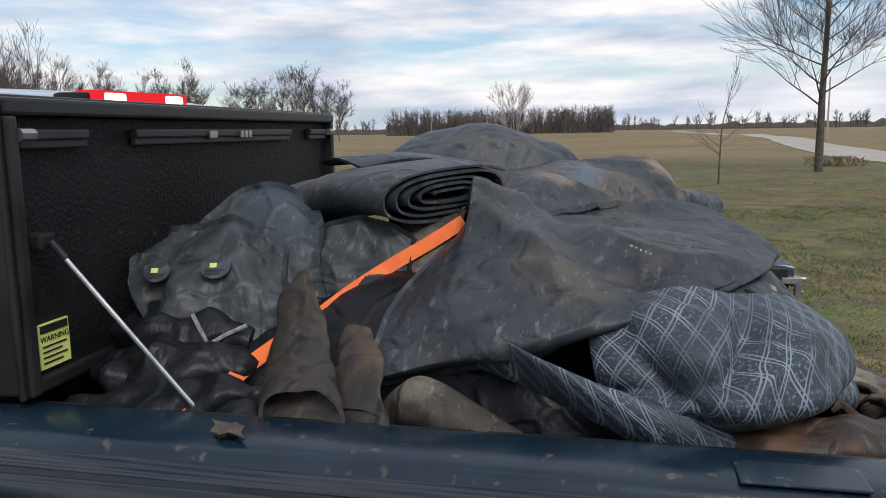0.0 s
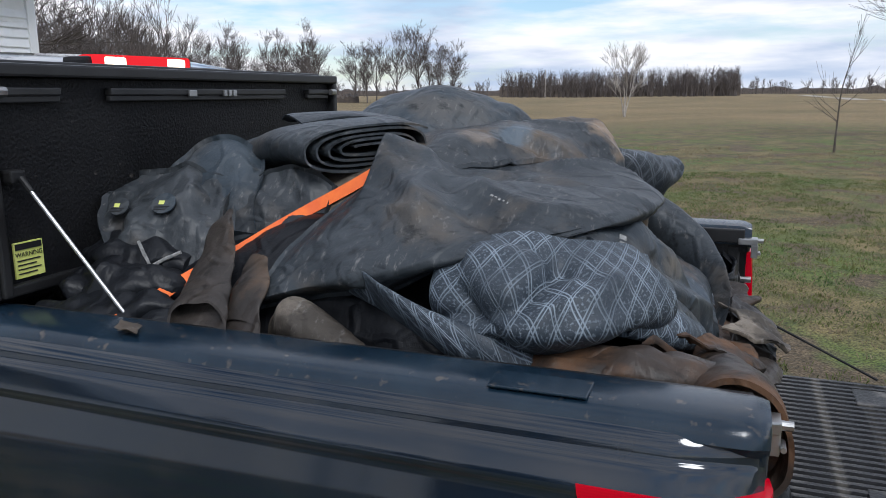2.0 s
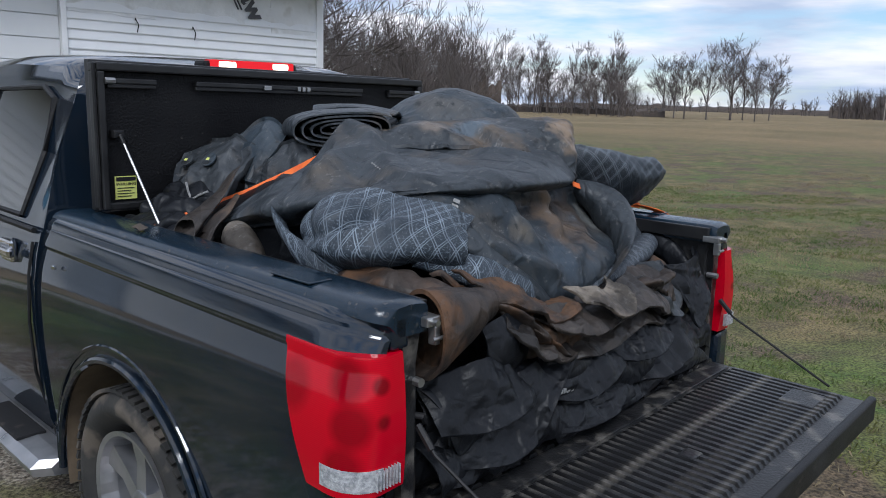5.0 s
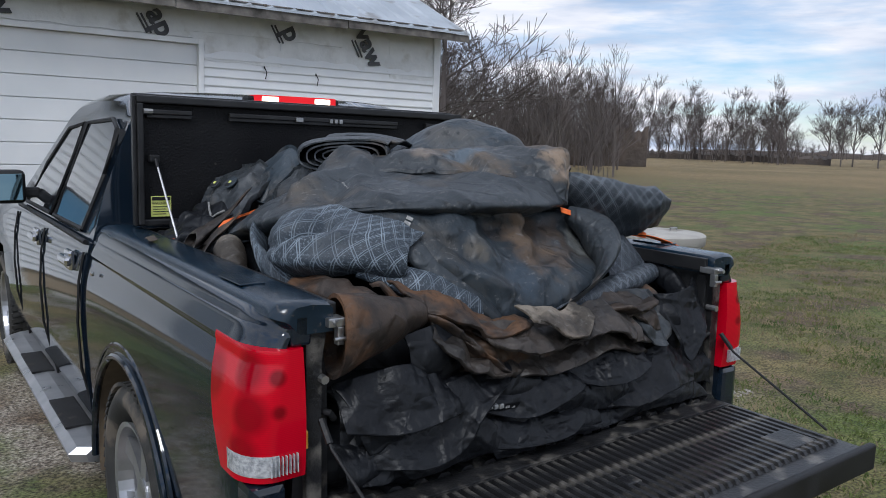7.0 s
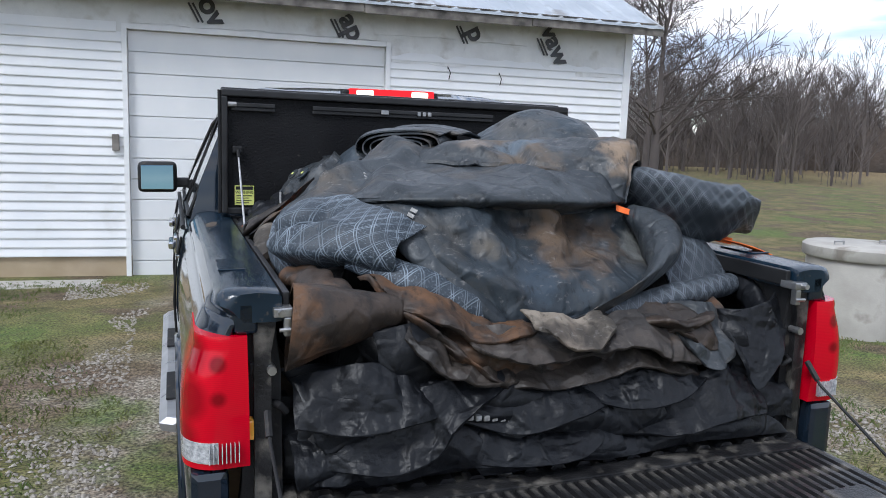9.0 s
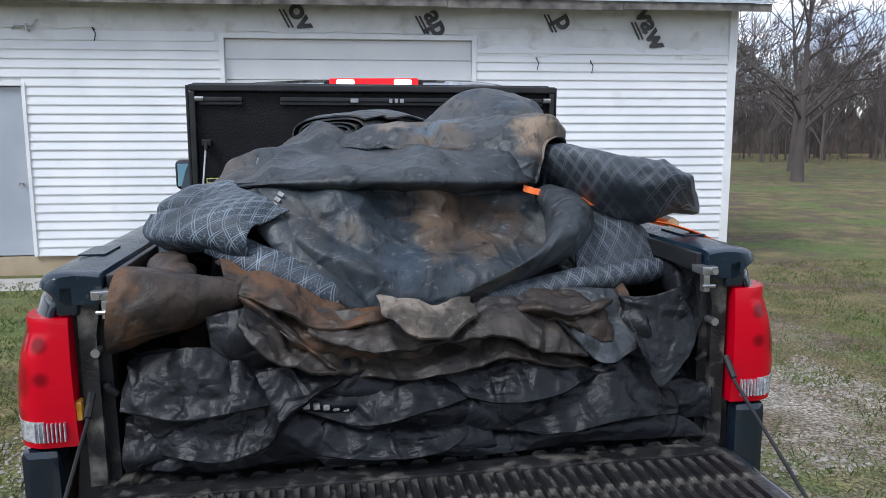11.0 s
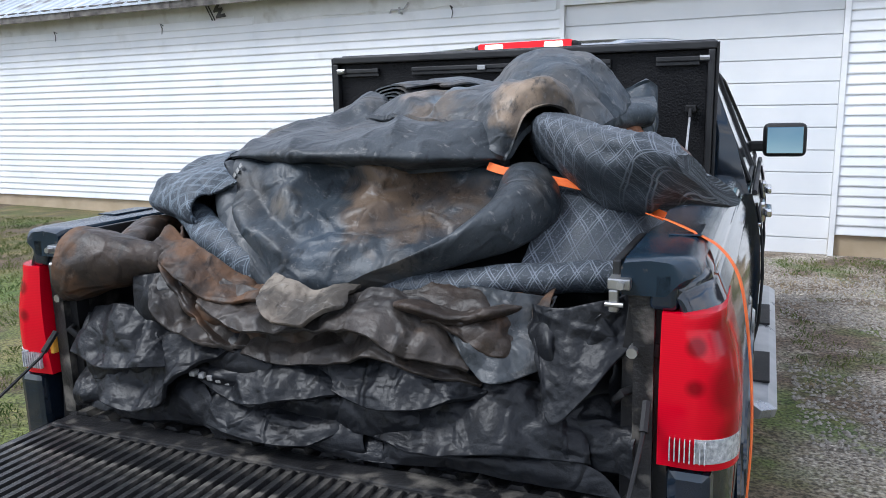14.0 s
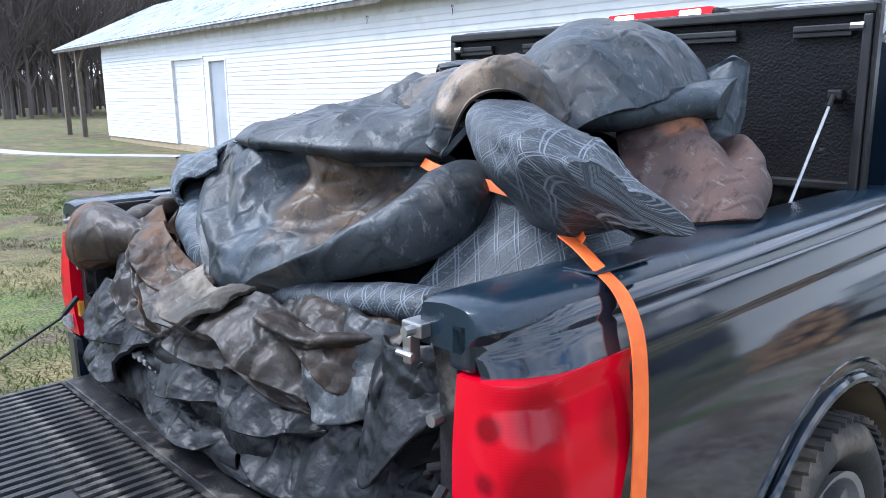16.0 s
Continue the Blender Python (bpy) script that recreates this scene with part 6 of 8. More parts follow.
sticker((-0.514, 1.512, 1.582), (-0.72, -0.15, 0.68), 0.026, RUBBER_FLAP, "round_label")
sticker((-0.496, 1.391, 1.592), (-0.72, -0.15, 0.68), 0.030, RUBBER_BLUE, "round_label", "grey printed round label")
for a, b in (((-0.585, 1.40, 1.515), (-0.585, 1.37, 1.455)), ((-0.585, 1.37, 1.455), (-0.560, 1.30, 1.490))):
    bm = bmesh.new()
    tube_into(bm, [Vector(a), Vector(a).lerp(Vector(b), 0.5) + Vector((-0.003, 0, 0.002)), Vector(b)], 0.0045, 6)
    part("chalk_mark", bm, PALE, flap)
sheet("rubber_air_bag", [
    [(-0.28, 1.54, 1.62), (-0.24, 1.46, 1.71), (-0.23, 1.36, 1.725), (-0.24, 1.27, 1.67)],
    [(-0.34, 1.52, 1.59), (-0.315, 1.42, 1.675), (-0.30, 1.33, 1.69), (-0.30, 1.23, 1.63)],
    [(-0.40, 1.46, 1.54), (-0.385, 1.38, 1.60), (-0.375, 1.29, 1.60), (-0.37, 1.21, 1.57)],
    [(-0.44, 1.38, 1.48), (-0.44, 1.32, 1.52), (-0.43, 1.25, 1.51), (-0.41, 1.18, 1.50)]],
    RUBBER_BLUE, "rounded grey rubber flap with tan dust", amp=0.007, scale=9, sharp=0.5, seed=17, fine=14, facet=(0.007, 0.13), thick=0.016)
sheet("rubber_air_bag", [
    [(-0.302, 1.28, 1.62), (-0.292, 1.20, 1.665), (-0.282, 1.10, 1.655), (-0.292, 1.02, 1.62)],
    [(-0.362, 1.27, 1.57), (-0.342, 1.18, 1.61), (-0.332, 1.09, 1.60), (-0.342, 1.02, 1.57)],
    [(-0.412, 1.26, 1.50), (-0.407, 1.17, 1.53), (-0.407, 1.08, 1.52), (-0.412, 1.02, 1.50)],
    [(-0.452, 1.25, 1.43), (-0.462, 1.16, 1.44), (-0.472, 1.07, 1.44), (-0.462, 1.02, 1.43)]],
    RUBBER_FLAP, "creased dark rubber flap beside the strap", amp=0.014, scale=10, sharp=0.7, seed=18, fine=14, facet=(0.009, 0.12), thick=0.014)
sheet("rubber_sheet", [[(-0.222, 1.10, 1.66), (-0.192, 1.00, 1.69), (-0.162, 0.92, 1.69)], [(-0.292, 1.08, 1.60), (-0.277, 1.00, 1.635), (-0.272, 0.93, 1.645)], [(-0.362, 1.06, 1.52), (-0.362, 1.0, 1.55), (-0.357, 0.94, 1.56)]],
      RUBBER_TAN, "tan dusty rubber strip under the orange strap", amp=0.004, seed=19)
# black crumple in the front corner
for k, (p, q, r, sd) in enumerate((((-0.72, 1.58, 1.36), (-0.66, 1.22, 1.38), 0.05, 1), ((-0.64, 1.58, 1.41), (-0.60, 1.26, 1.42), 0.055, 2), ((-0.70, 1.50, 1.33), (-0.72, 1.15, 1.34), 0.05, 3), ((-0.54, 1.60, 1.46), (-0.52, 1.30, 1.45), 0.06, 4))):
    p, q = Vector(p), Vector(q)
    bag("crumpled_rubber_sheet", [(p, (0.3 * r, 0, 0), (0, 0, 0.3 * r)), (p.lerp(q, 0.3), (1.3 * r, 0, 0.02), (-0.01, 0, r)), (p.lerp(q, 0.7), (1.2 * r, 0, -0.01), (0.01, 0, r)), (q, (0.5 * r, 0, 0), (0, 0, 0.4 * r))],
        RUBBER_DARK, "crumpled black rubber in the corner of the bed", amp=0.014, scale=14, sharp=0.6, seed=20 + sd, fine=14, sides=44, facet=(0.016, 0.075))

# brown folded cuffs by the near rail
bag("rubber_boot_cuff", [((-0.50, 1.20, 1.575), (0.012, 0.02, 0), (0.01, 0, 0.012)), ((-0.545, 1.19, 1.535), (0.02, 0.045, 0), (0.02, 0, 0.03)), ((-0.61, 1.17, 1.48), (0.02, 0.06, 0), (0.03, 0, 0.035)), ((-0.70, 1.14, 1.425), (0.015, 0.075, 0), (0.035, 0, 0.045)), ((-0.76, 1.115, 1.395), (0.01, 0.08, 0.0), (0.02, 0, 0.042))],
    RUBBER_CUFF, "brown stained rubber cuff folded against the rail", amp=0.010, scale=11, sharp=0.7, seed=31, open_end=True, fine=12, facet=(0.010, 0.08))
bag("rubber_boot_cuff", [((-0.60, 1.06, 1.50), (0.01, 0.03, 0), (0.01, 0, 0.012)), ((-0.65, 1.05, 1.455), (0.02, 0.05, 0), (0.025, 0, 0.03)), ((-0.72, 1.03, 1.41), (0.015, 0.055, 0), (0.03, 0, 0.04)), ((-0.76, 1.02, 1.375), (0.01, 0.055, 0), (0.03, 0, 0.03))],
    RUBBER_CUFF, "smaller brown rubber cuff folded against the rail", amp=0.009, scale=11, sharp=0.7, seed=32, open_end=True, fine=12, facet=(0.009, 0.08))
bag("rubber_sheet", [((-0.66, 1.0, 1.36), (0.03, 0.01, 0), (0, 0, 0.03)), ((-0.69, 0.93, 1.395), (0.05, 0.01, 0), (0.01, 0.01, 0.045)), ((-0.71, 0.82, 1.375), (0.05, 0.015, 0), (0.01, 0.02, 0.045)), ((-0.72, 0.74, 1.34), (0.03, 0.02, 0), (0, 0.01, 0.03))],
    RUBBER_TAN, "grey-brown rubber fold between the sheets and the rail", amp=0.008, scale=12, seed=33, fine=12, facet=(0.010, 0.09))
bag("rubber_sheet", [((-0.66, 0.52, 1.33), (0.04, 0.03, 0), (0, 0, 0.03)), ((-0.70, 0.36, 1.36), (0.05, 0.01, 0), (0.01, 0, 0.035)), ((-0.66, 0.20, 1.36), (0.06, 0.0, 0), (0.01, 0, 0.04)), ((-0.62, 0.08, 1.33), (0.05, 0.0, 0), (0, 0, 0.04))],
    RUBBER_BROWN, "brown rubber folds lying along the rail", amp=0.012, scale=11, sharp=0.5, seed=34, fine=16, facet=(0.014, 0.09))

# embossed sheet bulging out over the near rail: a folded band, then two lobes
bag("embossed_rubber_sheet", [((-0.58, 0.86, 1.45), (0.0, 0.02, 0.02), (0.015, 0, 0.0)), ((-0.635, 0.78, 1.462), (-0.005, 0.03, 0.045), (0.02, 0.005, 0.0)), ((-0.69, 0.68, 1.435), (-0.005, 0.04, 0.052), (0.022, 0.01, 0.0)),
                              ((-0.72, 0.58, 1.405), (0.0, 0.04, 0.05), (0.022, 0.01, 0.0)), ((-0.72, 0.48, 1.385), (0.0, 0.03, 0.04), (0.02, 0.01, 0)), ((-0.70, 0.42, 1.375), (0.0, 0.02, 0.02), (0.015, 0, 0))],
    DIAMOND, "folded band of diamond-embossed rubber along the rail", amp=0.007, scale=9, sharp=0.5, seed=64, fine=12)
sheet("embossed_rubber_sheet", [
    [(-0.52, 0.64, 1.53), (-0.60, 0.64, 1.50), (-0.655, 0.63, 1.46), (-0.66, 0.62, 1.415), (-0.62, 0.62, 1.37)],
    [(-0.53, 0.57, 1.555), (-0.65, 0.55, 1.535), (-0.715, 0.545, 1.485), (-0.73, 0.54, 1.42), (-0.67, 0.54, 1.37)],
    [(-0.52, 0.48, 1.565), (-0.65, 0.46, 1.55), (-0.745, 0.455, 1.495), (-0.765, 0.45, 1.43), (-0.68, 0.45, 1.385)],
    [(-0.50, 0.41, 1.56), (-0.61, 0.385, 1.53), (-0.70, 0.375, 1.485), (-0.745, 0.37, 1.435), (-0.66, 0.37, 1.39)],
    [(-0.47, 0.35, 1.555), (-0.56, 0.32, 1.535), (-0.655, 0.305, 1.495), (-0.70, 0.295, 1.44), (-0.61, 0.31, 1.395)],
    [(-0.42, 0.29, 1.54), (-0.49, 0.25, 1.525), (-0.56, 0.23, 1.485), (-0.58, 0.225, 1.435), (-0.52, 0.25, 1.39)],
    [(-0.36, 0.26, 1.50), (-0.43, 0.215, 1.485), (-0.46, 0.20, 1.455), (-0.46, 0.20, 1.42), (-0.43, 0.23, 1.385)]],
    DIAMOND, "blue-grey diamond-embossed rubber sheet bulging over the rail", amp=0.014, scale=8, sharp=0.88, seed=35, fine=15,
    folds=(([(-0.60, 0.60, 1.55), (-0.693, 0.581, 1.515), (-0.728, 0.53, 1.462), (-0.728, 0.468, 1.41)], -0.035, 0.055), ([(-0.577, 0.383, 1.545), (-0.69, 0.40, 1.51), (-0.75, 0.44, 1.478), (-0.745, 0.50, 1.462)], -0.04, 0.05),
           ([(-0.74, 0.46, 1.445), (-0.72, 0.37, 1.475), (-0.67, 0.31, 1.50), (-0.58, 0.27, 1.52)], 0.025, 0.045)))
bag("embossed_rubber_sheet", [((-0.56, 0.28, 1.42), (0.02, 0.03, 0), (0.02, 0, 0.03)), ((-0.42, 0.20, 1.375), (0.02, 0.035, 0.01), (0.02, 0, 0.04)), ((-0.29, 0.155, 1.315), (0.02, 0.03, 0.0), (0.02, 0, 0.04)), ((-0.17, 0.14, 1.26), (0.01, 0.02, 0), (0.01, 0, 0.02)), ((-0.12, 0.14, 1.24), (0.01, 0.015, 0), (0.01, 0, 0.01))],
    DIAMOND, "narrow embossed rubber edge below the smooth sheet", amp=0.008, scale=9, seed=36)
bag("embossed_rubber_sheet", [((-0.05, 0.13, 1.245), (0.01, 0.02, 0), (0.01, 0, 0.012)), ((0.15, 0.13, 1.275), (0.0, 0.035, 0), (0, 0, 0.026)), ((0.38, 0.16, 1.30), (0.0, 0.045, 0), (0, 0, 0.032)), ((0.60, 0.22, 1.315), (0.0, 0.05, 0), (0, 0, 0.034)), ((0.74, 0.28, 1.315), (0.0, 0.05, 0), (0, 0, 0.028))],
    DIAMOND_DARK, "embossed rubber roll under the sagging sheet", amp=0.008, scale=9, seed=37)
sheet("embossed_rubber_sheet", [[(0.44, 0.42, 1.50), (0.47, 0.33, 1.43), (0.46, 0.25, 1.35), (0.45, 0.22, 1.31)], [(0.58, 0.44, 1.50), (0.60, 0.35, 1.44), (0.60, 0.28, 1.36), (0.60, 0.25, 1.31)], [(0.70, 0.46, 1.46), (0.715, 0.38, 1.42), (0.73, 0.31, 1.35), (0.73, 0.28, 1.30)], [(0.75, 0.55, 1.42), (0.77, 0.45, 1.39), (0.775, 0.36, 1.34), (0.77, 0.30, 1.29)]],
      DIAMOND_DARK, "embossed dark rubber sheet hanging by the rail", amp=0.012, scale=8, seed=38)
bag("rubber_sheet", [((0.74, 0.40, 1.36), (0.015, 0.03, 0), (0.01, 0, 0.03)), ((0.735, 0.22, 1.30), (0.03, 0.03, 0), (0.01, 0, 0.05)), ((0.73, 0.10, 1.22), (0.035, 0.02, 0), (0, 0, 0.06)), ((0.72, 0.05, 1.12), (0.02, 0.02, 0), (0, 0, 0.05))],
    RUBBER_DARK, "dark rubber fold hanging inside the bed side", amp=0.012, scale=12, sharp=0.6, seed=39)

# the sagging sheet seen from the tail
sag = sheet("rubber_sheet", [
    [(-0.48, 0.46, 1.555), (-0.47, 0.37, 1.53), (-0.40, 0.275, 1.46), (-0.32, 0.20, 1.38), (-0.22, 0.15, 1.28), (-0.155, 0.135, 1.225)],
    [(-0.38, 0.44, 1.575), (-0.36, 0.32, 1.55), (-0.29, 0.225, 1.47), (-0.24, 0.155, 1.38), (-0.175, 0.115, 1.285), (-0.14, 0.11, 1.228)],
    [(-0.24, 0.40, 1.58), (-0.22, 0.29, 1.555), (-0.18, 0.235, 1.48), (-0.16, 0.15, 1.385), (-0.145, 0.11, 1.29), (-0.125, 0.105, 1.232)],
    [(-0.10, 0.40, 1.575), (-0.08, 0.36, 1.55), (-0.06, 0.335, 1.485), (-0.06, 0.20, 1.385), (-0.08, 0.115, 1.30), (-0.09, 0.105, 1.237)],
    [(0.02, 0.34, 1.575), (0.05, 0.285, 1.555), (0.075, 0.290, 1.495), (0.05, 0.225, 1.41), (0.0, 0.125, 1.31), (-0.04, 0.105, 1.243)],
    [(0.12, 0.42, 1.56), (0.13, 0.42, 1.535), (0.14, 0.39, 1.48), (0.13, 0.27, 1.40), (0.09, 0.14, 1.325), (0.02, 0.11, 1.258)],
    [(0.25, 0.48, 1.555), (0.25, 0.42, 1.53), (0.25, 0.37, 1.475), (0.23, 0.25, 1.395), (0.18, 0.15, 1.34), (0.09, 0.115, 1.275)],
    [(0.37, 0.50, 1.545), (0.375, 0.41, 1.525), (0.385, 0.40, 1.465), (0.36, 0.30, 1.395), (0.29, 0.18, 1.355), (0.18, 0.125, 1.297)],
    [(0.50, 0.52, 1.52), (0.50, 0.44, 1.50), (0.51, 0.39, 1.45), (0.48, 0.33, 1.39), (0.40, 0.24, 1.36), (0.27, 0.14, 1.325)]],
    RUBBER_SAG, "large grey rubber sheet sagging to a point above the tailgate", amp=0.012, scale=6, sharp=0.86, seed=41, fine=15, fine_amp=0.001, facet=(0.004, 0.2),
    folds=(([(-0.40, 0.27, 1.48), (-0.283, 0.175, 1.406), (-0.122, 0.122, 1.334), (0.001, 0.135, 1.343), (0.266, 0.273, 1.412)], 0.020, 0.05), ([(-0.143, 0.317, 1.553), (-0.186, 0.233, 1.49), (-0.152, 0.184, 1.433), (-0.059, 0.157, 1.372)], 0.018, 0.04),
           ([(-0.36, 0.30, 1.53), (-0.244, 0.202, 1.448), (-0.11, 0.157, 1.39), (0.094, 0.231, 1.422), (0.301, 0.385, 1.503)], -0.020, 0.05), ([(-0.221, 0.225, 1.51), (-0.093, 0.21, 1.44), (0.077, 0.22, 1.45), (0.20, 0.32, 1.50)], 0.018, 0.045),
           ([(0.11, 0.27, 1.53), (0.18, 0.33, 1.535), (0.28, 0.40, 1.54)], 0.016, 0.045), ([(0.03, 0.23, 1.49), (0.14, 0.34, 1.50), (0.28, 0.39, 1.52)], -0.03, 0.04)))
bag("rubber_sheet", [((0.42, 0.42, 1.53), (0.05, 0.03, 0), (0, -0.01, 0.03)), ((0.455, 0.31, 1.475), (0.075, 0.02, -0.02), (0.02, -0.03, 0.055)), ((0.40, 0.20, 1.41), (0.06, 0.02, -0.01), (0.01, -0.04, 0.052)), ((0.26, 0.115, 1.345), (0.045, 0.01, 0.01), (0.0, -0.03, 0.034)), ((0.08, 0.085, 1.275), (0.03, 0, 0.01), (0, -0.016, 0.02)), ((-0.06, 0.10, 1.235), (0.02, 0, 0), (0, -0.008, 0.008))],
    RUBBER, "rolled edge of a grey rubber sheet running to a point", amp=0.007, scale=8, seed=42, fine=10)
bag("rubber_sheet", [((-0.47, 0.36, 1.54), (0.02, 0.02, 0), (0.015, 0, 0.02)), ((-0.38, 0.25, 1.45), (0.015, 0.03, 0.01), (0.03, 0, 0.025)), ((-0.28, 0.17, 1.35), (0.01, 0.03, 0), (0.03, 0, 0.025)), ((-0.16, 0.115, 1.245), (0.01, 0.015, 0), (0.015, 0, 0.015))],
    RUBBER, "rolled border of the sagging rubber sheet", amp=0.006, scale=8, seed=43)

# brown roll at the tail
bag("rolled_brown_rubber", [((-0.405, 0.125, 1.320), (0.0, 0.020, 0), (0.004, 0, 0.022)), ((-0.47, 0.105, 1.315), (0.0, 0.040, 0), (0.01, 0.0, 0.036)), ((-0.56, 0.085, 1.308), (0.0, 0.062, 0), (0.015, 0.0, 0.056)),
                            ((-0.65, 0.07, 1.302), (0.01, 0.080, 0), (0.02, 0, 0.080)), ((-0.72, 0.065, 1.296), (0.01, 0.088, 0), (0.015, 0, 0.098)), ((-0.765, 0.065, 1.290), (0.01, 0.090, 0), (0.01, 0, 0.106))],
    RUBBER_BROWN, "rust-stained brown rubber cone with open ends", amp=0.008, scale=8, sharp=0.5, seed=44, open_end="both", fine=10, facet=(0.006, 0.13))
sheet("rubber_sheet", [
    [(-0.56, 0.06, 1.27), (-0.55, 0.035, 1.22), (-0.55, 0.04, 1.16), (-0.56, 0.07, 1.11)], [(-0.47, 0.05, 1.29), (-0.46, 0.02, 1.235), (-0.455, 0.02, 1.17), (-0.46, 0.06, 1.11)],
    [(-0.40, 0.06, 1.31), (-0.385, 0.03, 1.25), (-0.38, 0.03, 1.18), (-0.38, 0.06, 1.11)]],
    RUBBER_DARK, "dark rubber end hanging below the brown cone", amp=0.008, scale=9, sharp=0.85, seed=45, fine=14, facet=(0.008, 0.1))


def crumple(name, pts, depth, height, mat, label, seed, amp=0.010, scale=12.0, lean=0.3, squash=2.4):
    """A flattened fold of sheet with its rounded front edge along a few points."""
    pv = [Vector(p) for p in pts]
    k = len(pv)
    st = []
    for i, p in enumerate(pv):
        e = 0.25 if i in (0, k - 1) else 1.0
        st.append((p + Vector((0, depth * 0.8, 0)), (0.0, depth * e, -depth * lean * e), (0.0, height * 0.2, height * e)))
    return bag(name, st, mat, label, amp=amp, scale=scale, sharp=0.8, seed=seed, fine=24, sides=64, squash=squash, fine_amp=amp * 0.3, along=(0.8, 1.1, 1.2), facet=(amp * 1.1, 0.085))


# stained sheets showing in the middle of the load
sheet("crumpled_rubber_sheet", [
    [(-0.56, 0.24, 1.36), (-0.50, 0.15, 1.33), (-0.46, 0.09, 1.26), (-0.44, 0.08, 1.16)],
    [(-0.42, 0.16, 1.31), (-0.38, 0.09, 1.27), (-0.34, 0.04, 1.20), (-0.32, 0.05, 1.10)],
    [(-0.26, 0.12, 1.26), (-0.22, 0.05, 1.23), (-0.20, 0.02, 1.17), (-0.18, 0.05, 1.08)],
    [(-0.08, 0.12, 1.25), (-0.06, 0.05, 1.22), (-0.05, 0.03, 1.16), (-0.04, 0.06, 1.07)],
    [(0.12, 0.13, 1.27), (0.13, 0.06, 1.24), (0.14, 0.05, 1.17), (0.14, 0.07, 1.08)],
    [(0.34, 0.14, 1.29), (0.34, 0.07, 1.25), (0.35, 0.06, 1.18), (0.36, 0.08, 1.08)],
    [(0.56, 0.18, 1.29), (0.56, 0.10, 1.25), (0.57, 0.08, 1.17), (0.58, 0.09, 1.07)]],
    RUBBER_BROWN, "rust-brown crumpled rubber sheet between the layers", amp=0.016, scale=11, sharp=0.8, seed=61, fine=24, fine_amp=0.003, facet=(0.020, 0.11))
crumple("crumpled_rubber_sheet", [(-0.56, 0.12, 1.33), (-0.46, 0.05, 1.29), (-0.36, 0.0, 1.22), (-0.26, -0.02, 1.14), (-0.16, -0.01, 1.08)], 0.06, 0.013, RUBBER_BROWN, "rust-brown rubber fold between the layers", 51)
crumple("crumpled_rubber_sheet", [(0.14, 0.05, 1.235), (0.26, 0.005, 1.255), (0.36, 0.015, 1.235), (0.46, 0.04, 1.25), (0.56, 0.10, 1.27)], 0.06, 0.013, RUBBER_BROWN, "rust-brown rubber fold between the layers", 56)
# creased sheet by the bed side: two hanging lips
sheet("crumpled_rubber_sheet", [
    [(0.50, 0.12, 1.26), (0.50, 0.08, 1.20), (0.50, 0.08, 1.12), (0.50, 0.10, 1.03)],
    [(0.58, 0.08, 1.27), (0.575, 0.02, 1.21), (0.585, 0.03, 1.13), (0.57, 0.07, 1.03)],
    [(0.635, 0.07, 1.25), (0.61, 0.045, 1.20), (0.625, 0.03, 1.12), (0.62, 0.06, 1.04)],
    [(0.68, 0.03, 1.28), (0.67, 0.02, 1.22), (0.655, 0.03, 1.15), (0.66, 0.07, 1.05)],
    [(0.735, 0.08, 1.32), (0.735, 0.06, 1.24), (0.73, 0.07, 1.15), (0.73, 0.10, 1.04)]],
    RUBBER_DARK, "dark creased rubber sheet hanging by the bed side", amp=0.012, scale=9, sharp=0.7, seed=57, fine=14, fine_amp=0.002)
# black sheets at the bottom: creased skins that overlap, each with a loose lower edge
def skin(x0, x1, rows, knots, mat, label, seed, amp, scale, wave=0.02, fine=22):
    """A creased sheet facing the tail: rows of (out, height), its lower edge wavering."""
    rng = random.Random(seed)
    net = []
    for i in range(knots):
        f = i / (knots - 1)
        x = x0 + (x1 - x0) * f
        side_in = 0.05 * (2 * f - 1) ** 4
        dz, dy = rng.uniform(-wave, wave), rng.uniform(-wave, wave)
        net.append([(x + rng.uniform(-0.02, 0.02), y + side_in + dy * (0.3 + 0.7 * k / (len(rows) - 1)), z + dz * (0.5 + 0.5 * k / (len(rows) - 1))) for k, (y, z) in enumerate(rows)])
    return sheet("crumpled_rubber_sheet", net, mat, label, amp=amp, scale=scale, sharp=0.82, seed=seed, fine=fine, fine_amp=amp * 0.10, along=(0.7, 1, 1.3), facet=(amp * 1.1, 0.15))


skin(-0.77, 0.77, [(0.17, 1.06), (0.08, 1.03), (0.045, 0.97), (0.05, 0.91), (0.08, 0.88)], 10, RUBBER_DARK, "wide black rubber sheet crumpled on the bed floor", 73, 0.011, 8.0, 0.014)
skin(-0.75, 0.10, [(0.15, 1.15), (0.05, 1.125), (0.01, 1.07), (0.015, 1.01), (0.035, 0.97)], 7, RUBBER_DARK, "creased black rubber sheet hanging at the tail of the load", 75, 0.012, 8.5, 0.026)
skin(-0.22, 0.76, [(0.15, 1.11), (0.05, 1.085), (0.015, 1.04), (0.02, 0.99), (0.04, 0.955)], 8, RUBBER_DARK, "creased black rubber sheet hanging at the tail of the load", 77, 0.012, 8.0, 0.026)
skin(-0.70, 0.02, [(0.12, 1.00), (0.035, 0.985), (0.0, 0.945), (0.01, 0.90), (0.04, 0.882)], 6, RUBBER_DARK, "smooth black rubber fold lying on the bed floor", 79, 0.009, 7.0, 0.024)
